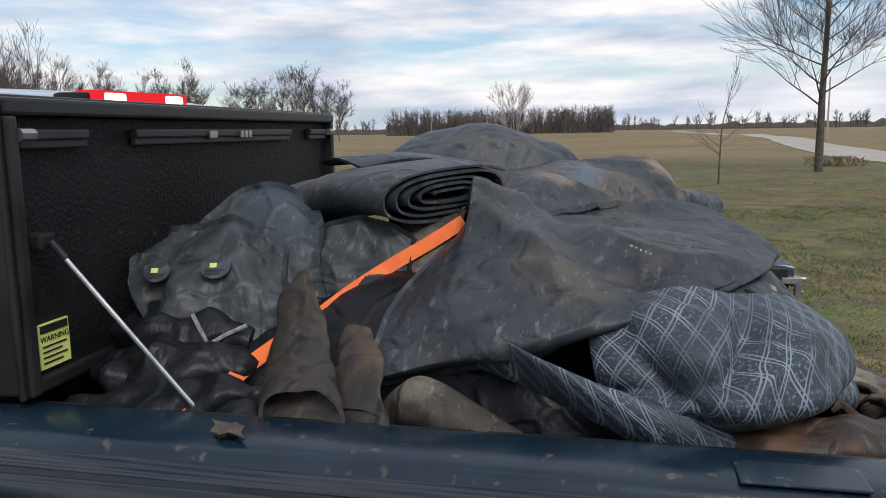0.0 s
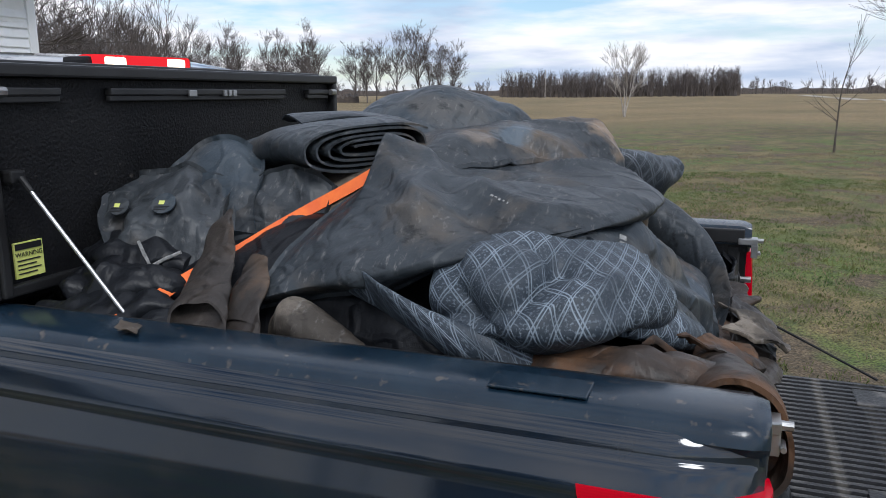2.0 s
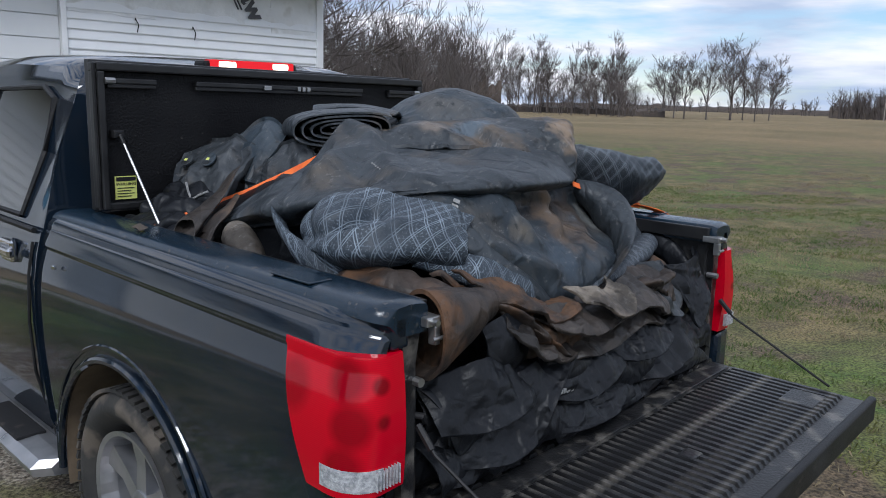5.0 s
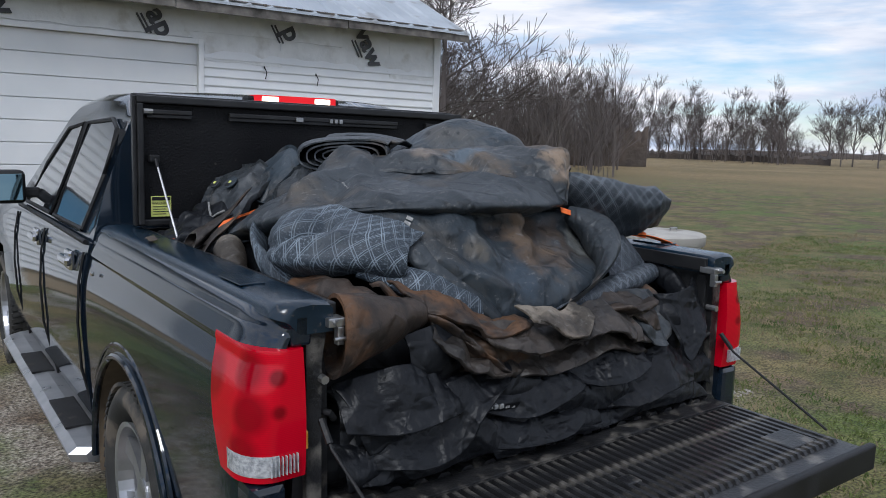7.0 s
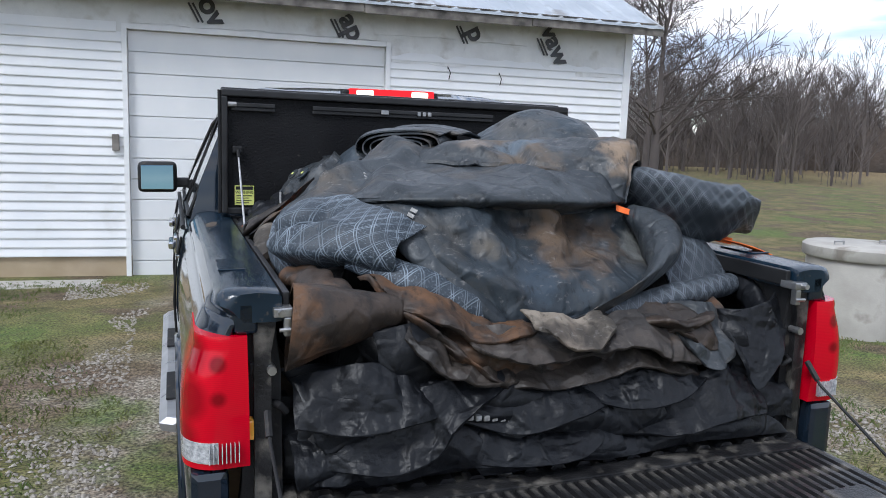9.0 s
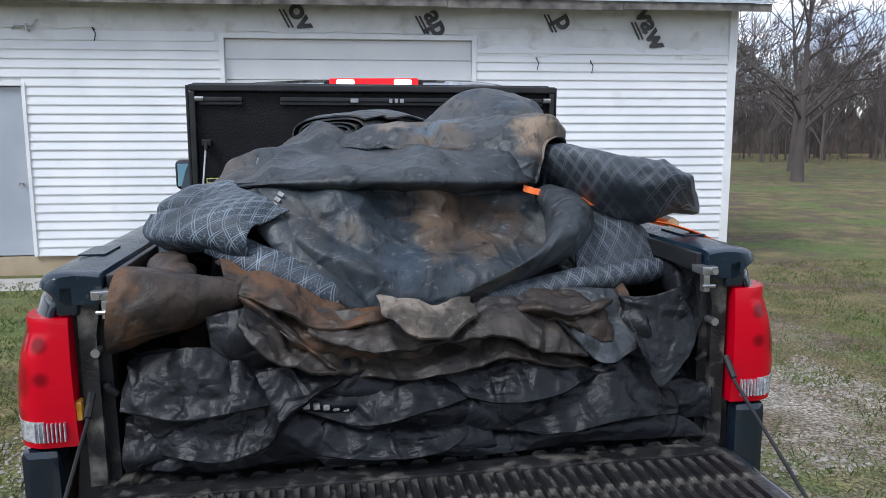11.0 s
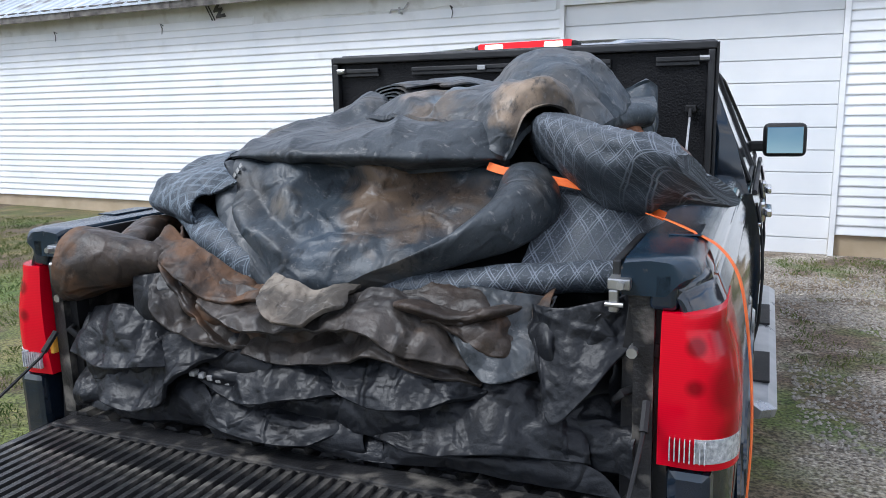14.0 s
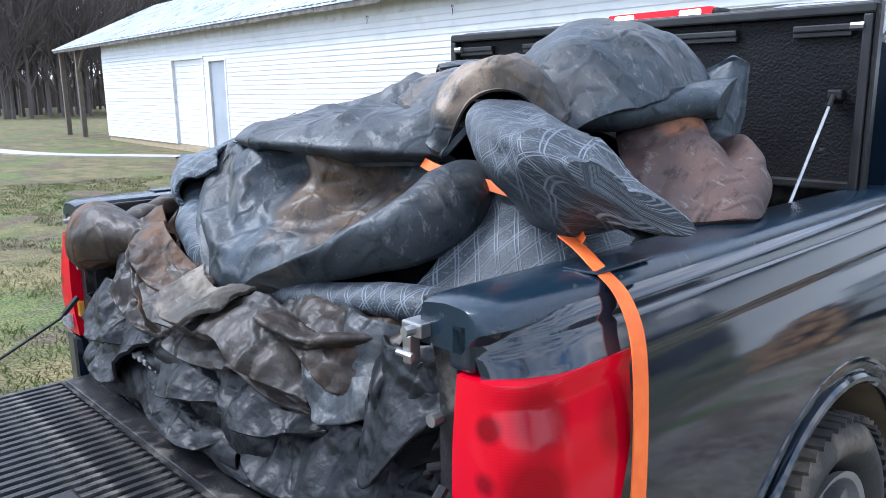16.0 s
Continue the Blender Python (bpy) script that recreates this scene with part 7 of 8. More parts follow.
skin(0.16, 0.74, [(0.12, 0.99), (0.03, 0.975), (0.0, 0.94), (0.01, 0.90), (0.03, 0.882)], 5, RUBBER_DARK, "smooth black rubber fold lying on the bed floor", 83, 0.009, 7.5, 0.024)


def flap(quad, depth, label, seed, amp=0.010, scale=10.0, bulge=0.028, along=(1, 1, 1)):
    """A slack four-cornered fold of thin rubber: corners (x, z) from the top left round, tucked in along its top."""
    rng = random.Random(seed)
    tl, tr, br, bl = (Vector((x, 0, z)) for x, z in quad)
    net = []
    for i in range(5):
        u = i / 4
        col = []
        for k in range(4):
            v = k / 3
            p = (tl.lerp(tr, u)).lerp(bl.lerp(br, u), v)
            out = bulge * math.sin(math.pi * (0.12 + 0.76 * u)) * math.sin(math.pi * (0.1 + 0.8 * v)) + rng.uniform(-0.010, 0.010)
            col.append((p.x + rng.uniform(-0.012, 0.012), depth - out * 0.5 + 0.075 * (1 - v) ** 3, p.z + rng.uniform(-0.010, 0.010)))
        net.append(col)
    return sheet("crumpled_rubber_sheet", net, RUBBER_DARK, label, thick=0.005, amp=amp * 0.7, scale=scale * 1.3, sharp=0.95, seed=seed, fine=20, fine_amp=0.0012, along=along, facet=(0.017, 0.15))


TAIL_FOLD = "thin black rubber fold crumpled at the foot of the load"
flap(((-0.75, 1.135), (-0.49, 1.17), (-0.41, 1.05), (-0.68, 0.98)), 0.005, TAIL_FOLD, 101, 0.012, 9)
flap(((-0.64, 1.17), (-0.40, 1.16), (-0.06, 1.03), (-0.34, 1.04)), 0.000, TAIL_FOLD, 102, 0.010, 11, 0.02, (0.6, 1, 1.4))
flap(((-0.15, 1.09), (0.12, 1.06), (0.08, 0.985), (-0.14, 0.99)), 0.002, TAIL_FOLD, 103, 0.010, 14, 0.02)
flap(((0.02, 1.09), (0.29, 1.09), (0.30, 0.98), (0.04, 0.96)), -0.002, TAIL_FOLD, 104, 0.011, 11, 0.03)
flap(((0.27, 1.07), (0.58, 1.09), (0.63, 0.98), (0.28, 0.965)), 0.002, TAIL_FOLD, 105, 0.010, 10, 0.03, (0.7, 1, 1.3))
flap(((0.56, 1.07), (0.765, 1.10), (0.765, 0.94), (0.60, 0.96)), 0.010, TAIL_FOLD, 106, 0.012, 11, 0.02)
flap(((-0.36, 1.03), (0.13, 1.005), (0.16, 0.915), (-0.31, 0.935)), -0.010, TAIL_FOLD, 107, 0.011, 10, 0.03, (0.5, 1, 1.5))
flap(((0.16, 0.985), (0.60, 1.01), (0.755, 0.905), (0.18, 0.90)), -0.012, TAIL_FOLD, 108, 0.008, 8, 0.03, (0.6, 1, 1.2))
flap(((-0.68, 0.985), (-0.37, 1.075), (-0.20, 0.915), (-0.57, 0.90)), -0.018, TAIL_FOLD, 109, 0.006, 7, 0.035)
flap(((-0.765, 1.02), (-0.62, 1.03), (-0.55, 0.92), (-0.74, 0.90)), 0.004, TAIL_FOLD, 110, 0.012, 12, 0.02)
flap(((-0.30, 0.965), (0.18, 0.945), (0.22, 0.893), (-0.28, 0.893)), -0.016, TAIL_FOLD, 111, 0.008, 12, 0.02, (0.5, 1, 1.5))
def swag(top, bottom, depth, mat, label, seed, tuck=0.09, lip=0.022, facet=(0.016, 0.075)):
    """A slack fold that slopes out from its upper line, tucked into the load, to a loose overhanging lip; both are (x, z) from end to end."""
    rng = random.Random(seed)
    net = []
    n = len(top) - 1
    for i in range(n + 1):
        (x0, z0), (x1, z1) = top[i], bottom[i]
        inset = 0.0 if 0 < i < n else 0.05
        col = []
        for v in (0.0, 0.35, 0.7, 1.0):
            out = lip * v * v + rng.uniform(-0.007, 0.007)
            col.append((x0 + (x1 - x0) * v + rng.uniform(-0.008, 0.008), depth + inset + tuck * (1 - v) ** 1.5 - out, z0 + (z1 - z0) * v + rng.uniform(-0.005, 0.005)))
        net.append(col)
    return sheet("crumpled_rubber_sheet", net, mat, label, thick=0.006, amp=0.005, scale=15, sharp=0.95, seed=seed, fine=22, fine_amp=0.0015, facet=facet)


# stained folds between the layers, hanging in curves below the sagging sheet
RUST_FOLD = "rust-stained rubber fold hanging between the layers"
swag([(-0.54, 1.395), (-0.39, 1.345), (-0.29, 1.295), (-0.19, 1.272), (-0.10, 1.262)], [(-0.50, 1.33), (-0.378, 1.285), (-0.29, 1.245), (-0.16, 1.240), (-0.09, 1.25)], 0.03, RUBBER_BROWN, RUST_FOLD, 121)
swag([(-0.47, 1.325), (-0.378, 1.272), (-0.29, 1.208), (-0.19, 1.170), (-0.10, 1.155)], [(-0.48, 1.26), (-0.435, 1.205), (-0.35, 1.155), (-0.25, 1.133), (-0.12, 1.14)], -0.005, RUBBER_CUFF, RUST_FOLD, 122, facet=(0.016, 0.05))
swag([(0.09, 1.23), (0.20, 1.28), (0.32, 1.295), (0.44, 1.29), (0.52, 1.275)], [(0.10, 1.21), (0.22, 1.217), (0.336, 1.23), (0.45, 1.18), (0.53, 1.165)], 0.03, RUBBER_BROWN, RUST_FOLD, 123)
swag([(-0.26, 1.172), (-0.12, 1.195), (0.03, 1.205), (0.17, 1.228), (0.30, 1.195), (0.42, 1.15)], [(-0.25, 1.12), (-0.12, 1.105), (0.03, 1.11), (0.18, 1.15), (0.30, 1.125), (0.43, 1.10)], -0.002, RUBBER_CUFF, RUST_FOLD, 124)
swag([(-0.34, 1.262), (-0.164, 1.264), (-0.007, 1.25), (0.164, 1.288), (0.307, 1.262), (0.41, 1.175)], [(-0.31, 1.235), (-0.164, 1.188), (-0.007, 1.20), (0.15, 1.215), (0.264, 1.172), (0.40, 1.14)], -0.03, RUBBER_CUFF, "speckled brown rubber fold with a dark edge", 125)
swag([(-0.14, 1.30), (-0.05, 1.296), (0.03, 1.285), (0.11, 1.298)], [(-0.12, 1.268), (-0.064, 1.234), (0.022, 1.226), (0.10, 1.26)], -0.05, RUBBER_TAN, "pale tan rubber fold with a torn lip", 126)
swag([(0.33, 1.28), (0.407, 1.301), (0.48, 1.295), (0.56, 1.275)], [(0.34, 1.225), (0.40, 1.145), (0.47, 1.12), (0.56, 1.145)], 0.01, RUBBER_FLAP, "dusty dark rubber fold hanging between the layers", 127)
swag([(0.53, 1.275), (0.60, 1.28), (0.68, 1.3), (0.755, 1.315)], [(0.55, 1.185), (0.595, 1.055), (0.66, 1.115), (0.75, 1.235)], 0.0, RUBBER_DARK, "dark rubber sheet folded to a point by the bed side", 128, tuck=0.05, facet=(0.016, 0.12))
# black folds with crisp edges at the foot
swag([(-0.74, 1.03), (-0.60, 1.065), (-0.47, 1.115), (-0.36, 1.15), (-0.20, 1.155)], [(-0.70, 0.95), (-0.55, 0.935), (-0.42, 0.965), (-0.34, 1.06), (-0.20, 1.12)], -0.030, RUBBER_DARK, TAIL_FOLD, 131, tuck=0.06, facet=(0.019, 0.11))
swag([(-0.36, 1.13), (-0.15, 1.15), (0.02, 1.11), (0.12, 1.08)], [(-0.33, 1.03), (-0.18, 1.0), (0.0, 1.03), (0.12, 1.05)], -0.022, RUBBER_DARK, TAIL_FOLD, 132, tuck=0.06, facet=(0.019, 0.11))
swag([(-0.40, 1.0), (-0.25, 1.02), (-0.05, 1.0), (0.10, 0.995)], [(-0.37, 0.935), (-0.2, 0.915), (0.0, 0.925), (0.11, 0.96)], -0.034, RUBBER_DARK, TAIL_FOLD, 133, tuck=0.06, facet=(0.019, 0.11))
swag([(0.0, 1.12), (0.15, 1.155), (0.32, 1.15), (0.44, 1.11)], [(0.02, 1.06), (0.18, 1.04), (0.32, 1.055), (0.45, 1.085)], -0.022, RUBBER_DARK, TAIL_FOLD, 134, tuck=0.06, facet=(0.019, 0.11))
swag([(0.10, 1.03), (0.30, 1.06), (0.48, 1.12), (0.64, 1.09)], [(0.12, 0.97), (0.30, 0.95), (0.50, 0.975), (0.68, 0.97)], -0.032, RUBBER_DARK, TAIL_FOLD, 135, tuck=0.06, facet=(0.019, 0.11))
swag([(-0.755, 1.16), (-0.6, 1.20), (-0.45, 1.17), (-0.34, 1.10)], [(-0.75, 1.06), (-0.6, 1.04), (-0.46, 1.06), (-0.35, 1.07)], -0.022, RUBBER_DARK, TAIL_FOLD, 136, tuck=0.06, facet=(0.019, 0.11))
# pale punched strip on the black sheet
bm = bmesh.new()
for k in range(6):
    box_into(bm, (-0.33 + 0.024 * k, -0.034 + 0.003 * k, 1.050 - 0.004 * k), (-0.314 + 0.024 * k, -0.008 + 0.003 * k, 1.064 - 0.004 * k), 0.003)
punch = part("pale_strip", bm, PALE, flat=True)
tagged(punch, "pale row of punched tabs lying on black rubber", "rubber tabs")


# ---- orange strap ----
def strap(name, pts, width, side_dir, parent, lift=0.0):
    pv = [Vector(p) for p in pts]
    bm = bmesh.new()
    rings = []
    n = (len(pv) - 1) * 8
    for i in range(n + 1):
        p = spline(pv, i / 8)
        d = (spline(pv, min(i / 8 + 0.05, len(pv) - 1)) - spline(pv, max(i / 8 - 0.05, 0))).normalized()
        s = Vector(side_dir)
        s = (s - d * s.dot(d)).normalized()
        u = d.cross(s) * 0.0013
        w = s * width / 2
        rings.append([p - w - u, p + w - u, p + w + u, p - w + u])
    loft_into(bm, rings)
    bmesh.ops.recalc_face_normals(bm, faces=list(bm.faces))
    return part(name, bm, ORANGE, parent, flat=True)


st_ = thing("tie_down_strap", "bright orange webbing strap tied across the load", "strap")
strap("webbing", [(-0.285, 0.915, 1.665), (-0.318, 0.98, 1.624), (-0.355, 1.06, 1.578), (-0.41, 1.13, 1.533), (-0.487, 1.19, 1.487), (-0.605, 1.27, 1.431), (-0.70, 1.30, 1.393), (-0.75, 1.33, 1.372)], 0.030, (0.22, 0.6, 0.72), st_)
strap("webbing", [(0.33, 0.372, 1.553), (0.374, 0.370, 1.541), (0.46, 0.382, 1.524), (0.58, 0.405, 1.499), (0.69, 0.415, 1.462), (0.775, 0.335, 1.443)], 0.022, (0.0, 0.5, 0.85), st_)
strap("webbing", [(0.74, 0.335, 1.448), (0.79, 0.31, 1.437), (0.85, 0.28, 1.416), (0.905, 0.262, 1.386), (0.945, 0.246, 1.325), (0.968, 0.226, 1.21), (0.984, 0.20, 1.05), (0.985, 0.185, 0.9), (0.972, 0.175, 0.7), (0.93, 0.165, 0.52)], 0.036, (0.1, 1.0, -0.15), st_)


# ---- small things on the load and rail ----
bm = bmesh.new()
pts = [Vector((0.045 * math.cos(a) * (0.55 if abs(math.sin(a)) > 0.3 else 1), 0.022 * math.sin(a) * (1.2 if k % 2 else 0.75), 0.004 * math.sin(a * 3))) for k, a in enumerate(2 * math.pi * i / 16 for i in range(16))]
loft_into(bm, [pts, [p + Vector((0, 0, 0.0015)) for p in pts]])
leaf = part("dry_leaf", bm, RUBBER_TAN)
leaf.matrix_world = pose(-0.868, 1.19, 1.408, 4, -6, 60)
tagged(leaf, "small dry brown leaf lying on the rail cap", "leaf")
bm = bmesh.new()
for k in range(4):
    box_into(bm, (-0.012 + 0.017 * k, -0.010, -0.001), (-0.001 + 0.017 * k, 0.010, 0.001))
mark = part("print_bar", bm, PALE, sag, "pale worn print bars", flat=True)
mark.matrix_world = Matrix.Translation((-0.405, 0.295, 1.515)) @ Vector((-0.45, -0.75, 0.45)).to_track_quat("Z", "Y").to_matrix().to_4x4() @ pose(0, 0, 0, 0, 0, 65)
bm = bmesh.new()
for k in range(5):
    box_into(bm, (-0.02 + 0.010 * k, -0.004 + 0.002 * (k % 2), -0.001), (-0.0135 + 0.009 * k, 0.002, 0.001))
mark = part("print_bar", bm, PALE, main, "pale worn print bars", flat=True)
mark.matrix_world = Matrix.Translation((-0.455, 0.555, 1.634)) @ Vector((-0.5, -0.3, 0.8)).to_track_quat("Z", "Y").to_matrix().to_4x4() @ pose(0, 0, 0, 0, 0, -40)


# ---- trees ----
def grow(bm, p, d, length, r, level, rng, top, sides, spread, twig, pts_r=None):
    """A limb and its branches."""
    n = (4, 3, 2, 1, 1, 1)[level]
    pts, rad = [Vector(p)], [r]
    q, dd = Vector(p), Vector(d).normalized()
    for i in range(n):
        dd = (dd + Vector((rng.uniform(-1, 1), rng.uniform(-1, 1), rng.uniform(-0.5, 1.0))) * (0.10 if level == 0 else 0.17)).normalized()
        q = q + dd * length / n
        pts.append(q.copy())
        rad.append(max(twig, r * (1 - 0.62 * (i + 1) / n)))
    tube_into(bm, pts, rad, sides if level < 2 else 3, caps=False)
    if level >= top:
        return
    kids = rng.randint(4, 6) if level == 0 else rng.randint(3, 5)
    for k in range(kids):
        f = rng.uniform(0.30, 1.0) if level else rng.uniform(0.32, 1.0)
        i = min(int(f * n), n - 1)
        a = pts[i].lerp(pts[i + 1], f * n - i)
        out = Vector((rng.uniform(-1, 1), rng.uniform(-1, 1), 0))
        out = (out - dd * out.dot(dd))
        nd = (dd * (1 - spread) + out.normalized() * spread + Vector((0, 0, 0.18))).normalized()
        grow(bm, a, nd, length * rng.uniform(0.48, 0.72), max(twig, rad[i] * 0.55), level + 1, rng, top, sides, spread, twig)
    grow(bm, pts[-1], dd, length * 0.62, rad[-1], level + 1, rng, top, sides, spread, twig)


def bare_tree(name, at, height, radius, label, seed, mat=BARK, top=4, spread=0.55, twig=0.006, trunk_share=0.42, multi=1):
    rng = random.Random(seed)
    t = thing(name, label, "tree", at=at)
    bm = bmesh.new()
    for m in range(multi):
        lean = Vector((rng.uniform(-1, 1), rng.uniform(-1, 1), 0)) * (0.25 if multi > 1 else 0.03)
        h = height * trunk_share
        pts = [Vector((0, 0, -0.1)) + lean * 0.2, Vector((0, 0, h * 0.3)) + lean * h * 0.3, Vector((0, 0, h * 0.65)) + lean * h * 0.65, Vector((0, 0, h)) + lean * h]
        tube_into(bm, pts, [radius * 1.35, radius, radius * 0.85, radius * 0.7], 10)
    part("trunk", bm, mat, t)
    bm = bmesh.new()
    rng = random.Random(seed)
    for m in range(multi):
        lean = Vector((rng.uniform(-1, 1), rng.uniform(-1, 1), 0)) * (0.25 if multi > 1 else 0.03)
        h = height * trunk_share
        base = Vector((0, 0, h * 0.98)) + lean * h
        grow(bm, base, Vector((0, 0, 1)) + lean, height * 0.30, radius * 0.68, 0, rng, top, 6, spread, twig)
        for k in range(5 if multi == 1 else 2):
            f = rng.uniform(0.55, 0.98)
            a = rng.uniform(0, 6.28)
            grow(bm, Vector((0, 0, h * f)) + lean * h * f, Vector((math.cos(a), math.sin(a), 0.75)), height * 0.22, radius * 0.40, 1, rng, top, 5, spread, twig)
    part("crown", bm, mat, t)
    return t


def leader_tree(name, at, height, radius, label, seed):
    """A tree with one straight leader and slender rising limbs from low down to the top."""
    rng = random.Random(seed)
    t = thing(name, label, "tree", at=at)
    sway = [Vector((0.10 * noise.noise((f * 3, seed, 0)), 0.10 * noise.noise((f * 3, seed, 5)), 0)) for f in (0, 0.25, 0.5, 0.75, 1.0)]
    pts = [Vector((0, 0, -0.1)) if k == 0 else Vector((0, 0, height * k / 4)) + w for k, w in enumerate(sway)]
    bm = bmesh.new()
    tube_into(bm, pts, [radius * 1.4, radius, radius * 0.75, radius * 0.45, radius * 0.12], 10)
    part("trunk", bm, BARK, t)
    bm = bmesh.new()
    n = 38
    for k in range(n):
        f = 0.20 + 0.76 * (k + rng.uniform(0, 0.6)) / n
        a = k * 2.4 + rng.uniform(-0.5, 0.5)
        grow(bm, spline(pts, f * 4), Vector((math.cos(a), math.sin(a), rng.uniform(0.35, 0.75))), height * (0.27 - 0.20 * f) * rng.uniform(0.75, 1.2), radius * 0.36 * (1.1 - f), 1, rng, 4, 5, 0.42, 0.006)
    part("crown", bm, BARK, t)
    return t


def woods(name, spots, heights, label, seed, twig, top=3, mat=FAR_BARK, trunk=0.013):
    """Many bare trees as one stuff object."""
    rng = random.Random(seed)
    bm = bmesh.new()
    verts, faces = [], []
    # a few shapes, repeated with turns and sizes
    shapes = []
    for s in range(5):
        b = bmesh.new()
        r2 = random.Random(seed * 31 + s)
        tube_into(b, [(0, 0, -0.02), (0, 0, 0.18), (0.008, 0, 0.36)], [trunk, trunk * 0.85, trunk * 0.75], 4, caps=False)
        grow(b, (0.008, 0, 0.35), (r2.uniform(-0.15, 0.15), r2.uniform(-0.15, 0.15), 1), 0.34, trunk * 0.75, 0, r2, top, 3, 0.42, twig)
        for k in range(6):
            a = r2.uniform(0, 6.28)
            grow(b, (0.0, 0, r2.uniform(0.12, 0.42)), (math.cos(a), math.sin(a), 1.5), 0.26, trunk * 0.5, 1, r2, top, 3, 0.46, twig)
        tall = max(v.co.z for v in b.verts)
        for v in b.verts:
            v.co /= tall
        b.verts.ensure_lookup_table()
        b.verts.index_update()
        shapes.append((np.array([v.co for v in b.verts]), [[v.index for v in f.verts] for f in b.faces]))
        b.free()
    count = 0
    for (x, y), h in zip(spots, heights):
        v, f = shapes[rng.randrange(5)]
        a = rng.uniform(0, 6.28)
        w = rng.uniform(0.85, 1.2)
        c, s = math.cos(a), math.sin(a)
        base = ground_z(x, y)
        out = np.empty_like(v)
        out[:, 0] = (v[:, 0] * c - v[:, 1] * s) * h * w + x
        out[:, 1] = (v[:, 0] * s + v[:, 1] * c) * h * w + y
        out[:, 2] = v[:, 2] * h + base
        verts.append(out)
        faces += [[i + count for i in one] for one in f]
        count += len(v)
    bm.free()
    me = bpy.data.meshes.new(name)
    me.from_pydata(np.concatenate(verts).tolist(), [], faces)
    me.materials.append(mat)
    return tagged(new(name, me), label, "woods", kind="stuff")


def scatter(seed, n, f):
    rng = random.Random(seed)
    return [f(rng) for _ in range(n)]


# single trees in the near field
leader_tree("bare_tree", (28.5, -7.45, ground_z(28.5, -7.45)), 11.5, 0.115, "tall bare tree standing alone on the grass", 5)
bare_tree("sapling", (22.5, -3.05, ground_z(22.5, -3.05)), 4.4, 0.028, "thin bare sapling on the grass", 7, top=2, spread=0.30, twig=0.004, trunk_share=0.35)
bare_tree("birch_clump", (68.0, 8.0, ground_z(68, 8.0)), 6.2, 0.05, "pale multi-stemmed bare birch", 9, BIRCH, top=3, spread=0.4, twig=0.010, trunk_share=0.4, multi=4)
# trees behind the barn's corner
for i, (x, y, h, r) in enumerate(((17.5, 24.0, 13.0, 0.20), (14.0, 26.0, 12.0, 0.16), (22.0, 31.0, 13.0, 0.18))):
    bare_tree("bare_tree", (x, y, ground_z(x, y)), h, r, "spreading bare tree at the edge of the woods", 20 + i, FAR_BARK, top=4, spread=0.6, twig=0.012, trunk_share=0.25)


def polar(r, deg):
    """A place by its distance and its bearing from +y towards +x."""
    a = radians(deg)
    return (r * math.sin(a), r * math.cos(a))


# dense woods behind the barn, thinning to a hedgerow of tall trees, then a far block of woods
sp = scatter(3, 200, lambda g: polar(g.uniform(48, 95), g.uniform(16, 50)))
woods("woods", sp, scatter(4, 200, lambda g: g.uniform(6.0, 10.5)), "dense leafless brown woods behind the barn", 3, 0.0014)
sp = scatter(33, 210, lambda g: polar(g.uniform(46, 92), g.uniform(15, 50)))
woods("brush", sp, scatter(34, 210, lambda g: g.uniform(2.0, 5.0)), "thin leafless brush at the edge of the woods", 33, 0.003, top=2, trunk=0.006)
sp = scatter(5, 110, lambda g: polar(g.uniform(170, 215), g.uniform(40, 62)))
woods("woods", sp, scatter(6, 110, lambda g: g.uniform(6, 11)), "leafless hedgerow woods beyond the field", 5, 0.0013)
sp = [polar(200 + random.Random(i).uniform(-12, 12), b) for i, b in enumerate((42, 44.5, 46, 48.5, 49.5, 50.6, 52, 53.4, 54.6, 55.6, 57.4, 58.6, 59.6, 60.4, 61.2, 63.8, 64.6, 65.3, 66.8, 68.4, 69.2, 70.0, 70.9))]
woods("tall_trees", sp, scatter(8, 23, lambda g: g.uniform(15, 22)), "row of tall spreading leafless trees", 8, 0.0012, top=4, trunk=0.014)
sp = scatter(9, 380, lambda g: (lambda b: (380 + g.uniform(0, 60), b))(g.uniform(-8, 106)))
woods("far_woods", sp, scatter(10, 380, lambda g: g.uniform(11, 15)), "distant block of leafless woods across the field", 9, 0.0022, top=2, trunk=0.02)
sp = scatter(11, 220, lambda g: (lambda d, b: polar(d, b))(g.uniform(620, 760), g.uniform(60, 125)))
woods("far_woods", sp, scatter(12, 220, lambda g: g.uniform(9, 15)), "low distant tree line on the horizon", 11, 0.0045, top=2, trunk=0.03)
sp = scatter(13, 110, lambda g: polar(g.uniform(60, 110), g.uniform(-80, -62)))
woods("woods", sp, scatter(14, 110, lambda g: g.uniform(10, 16)), "dense leafless woods beyond the barn's porch end", 13, 0.0018)
# undergrowth that closes the woods below
HEDGE = material("winter_undergrowth", ((0.045, 0.036, 0.030), (0.085, 0.065, 0.052)), 0.95, 0.4, bump=0.6, bump_scale=1.5, bump_dist=0.4)


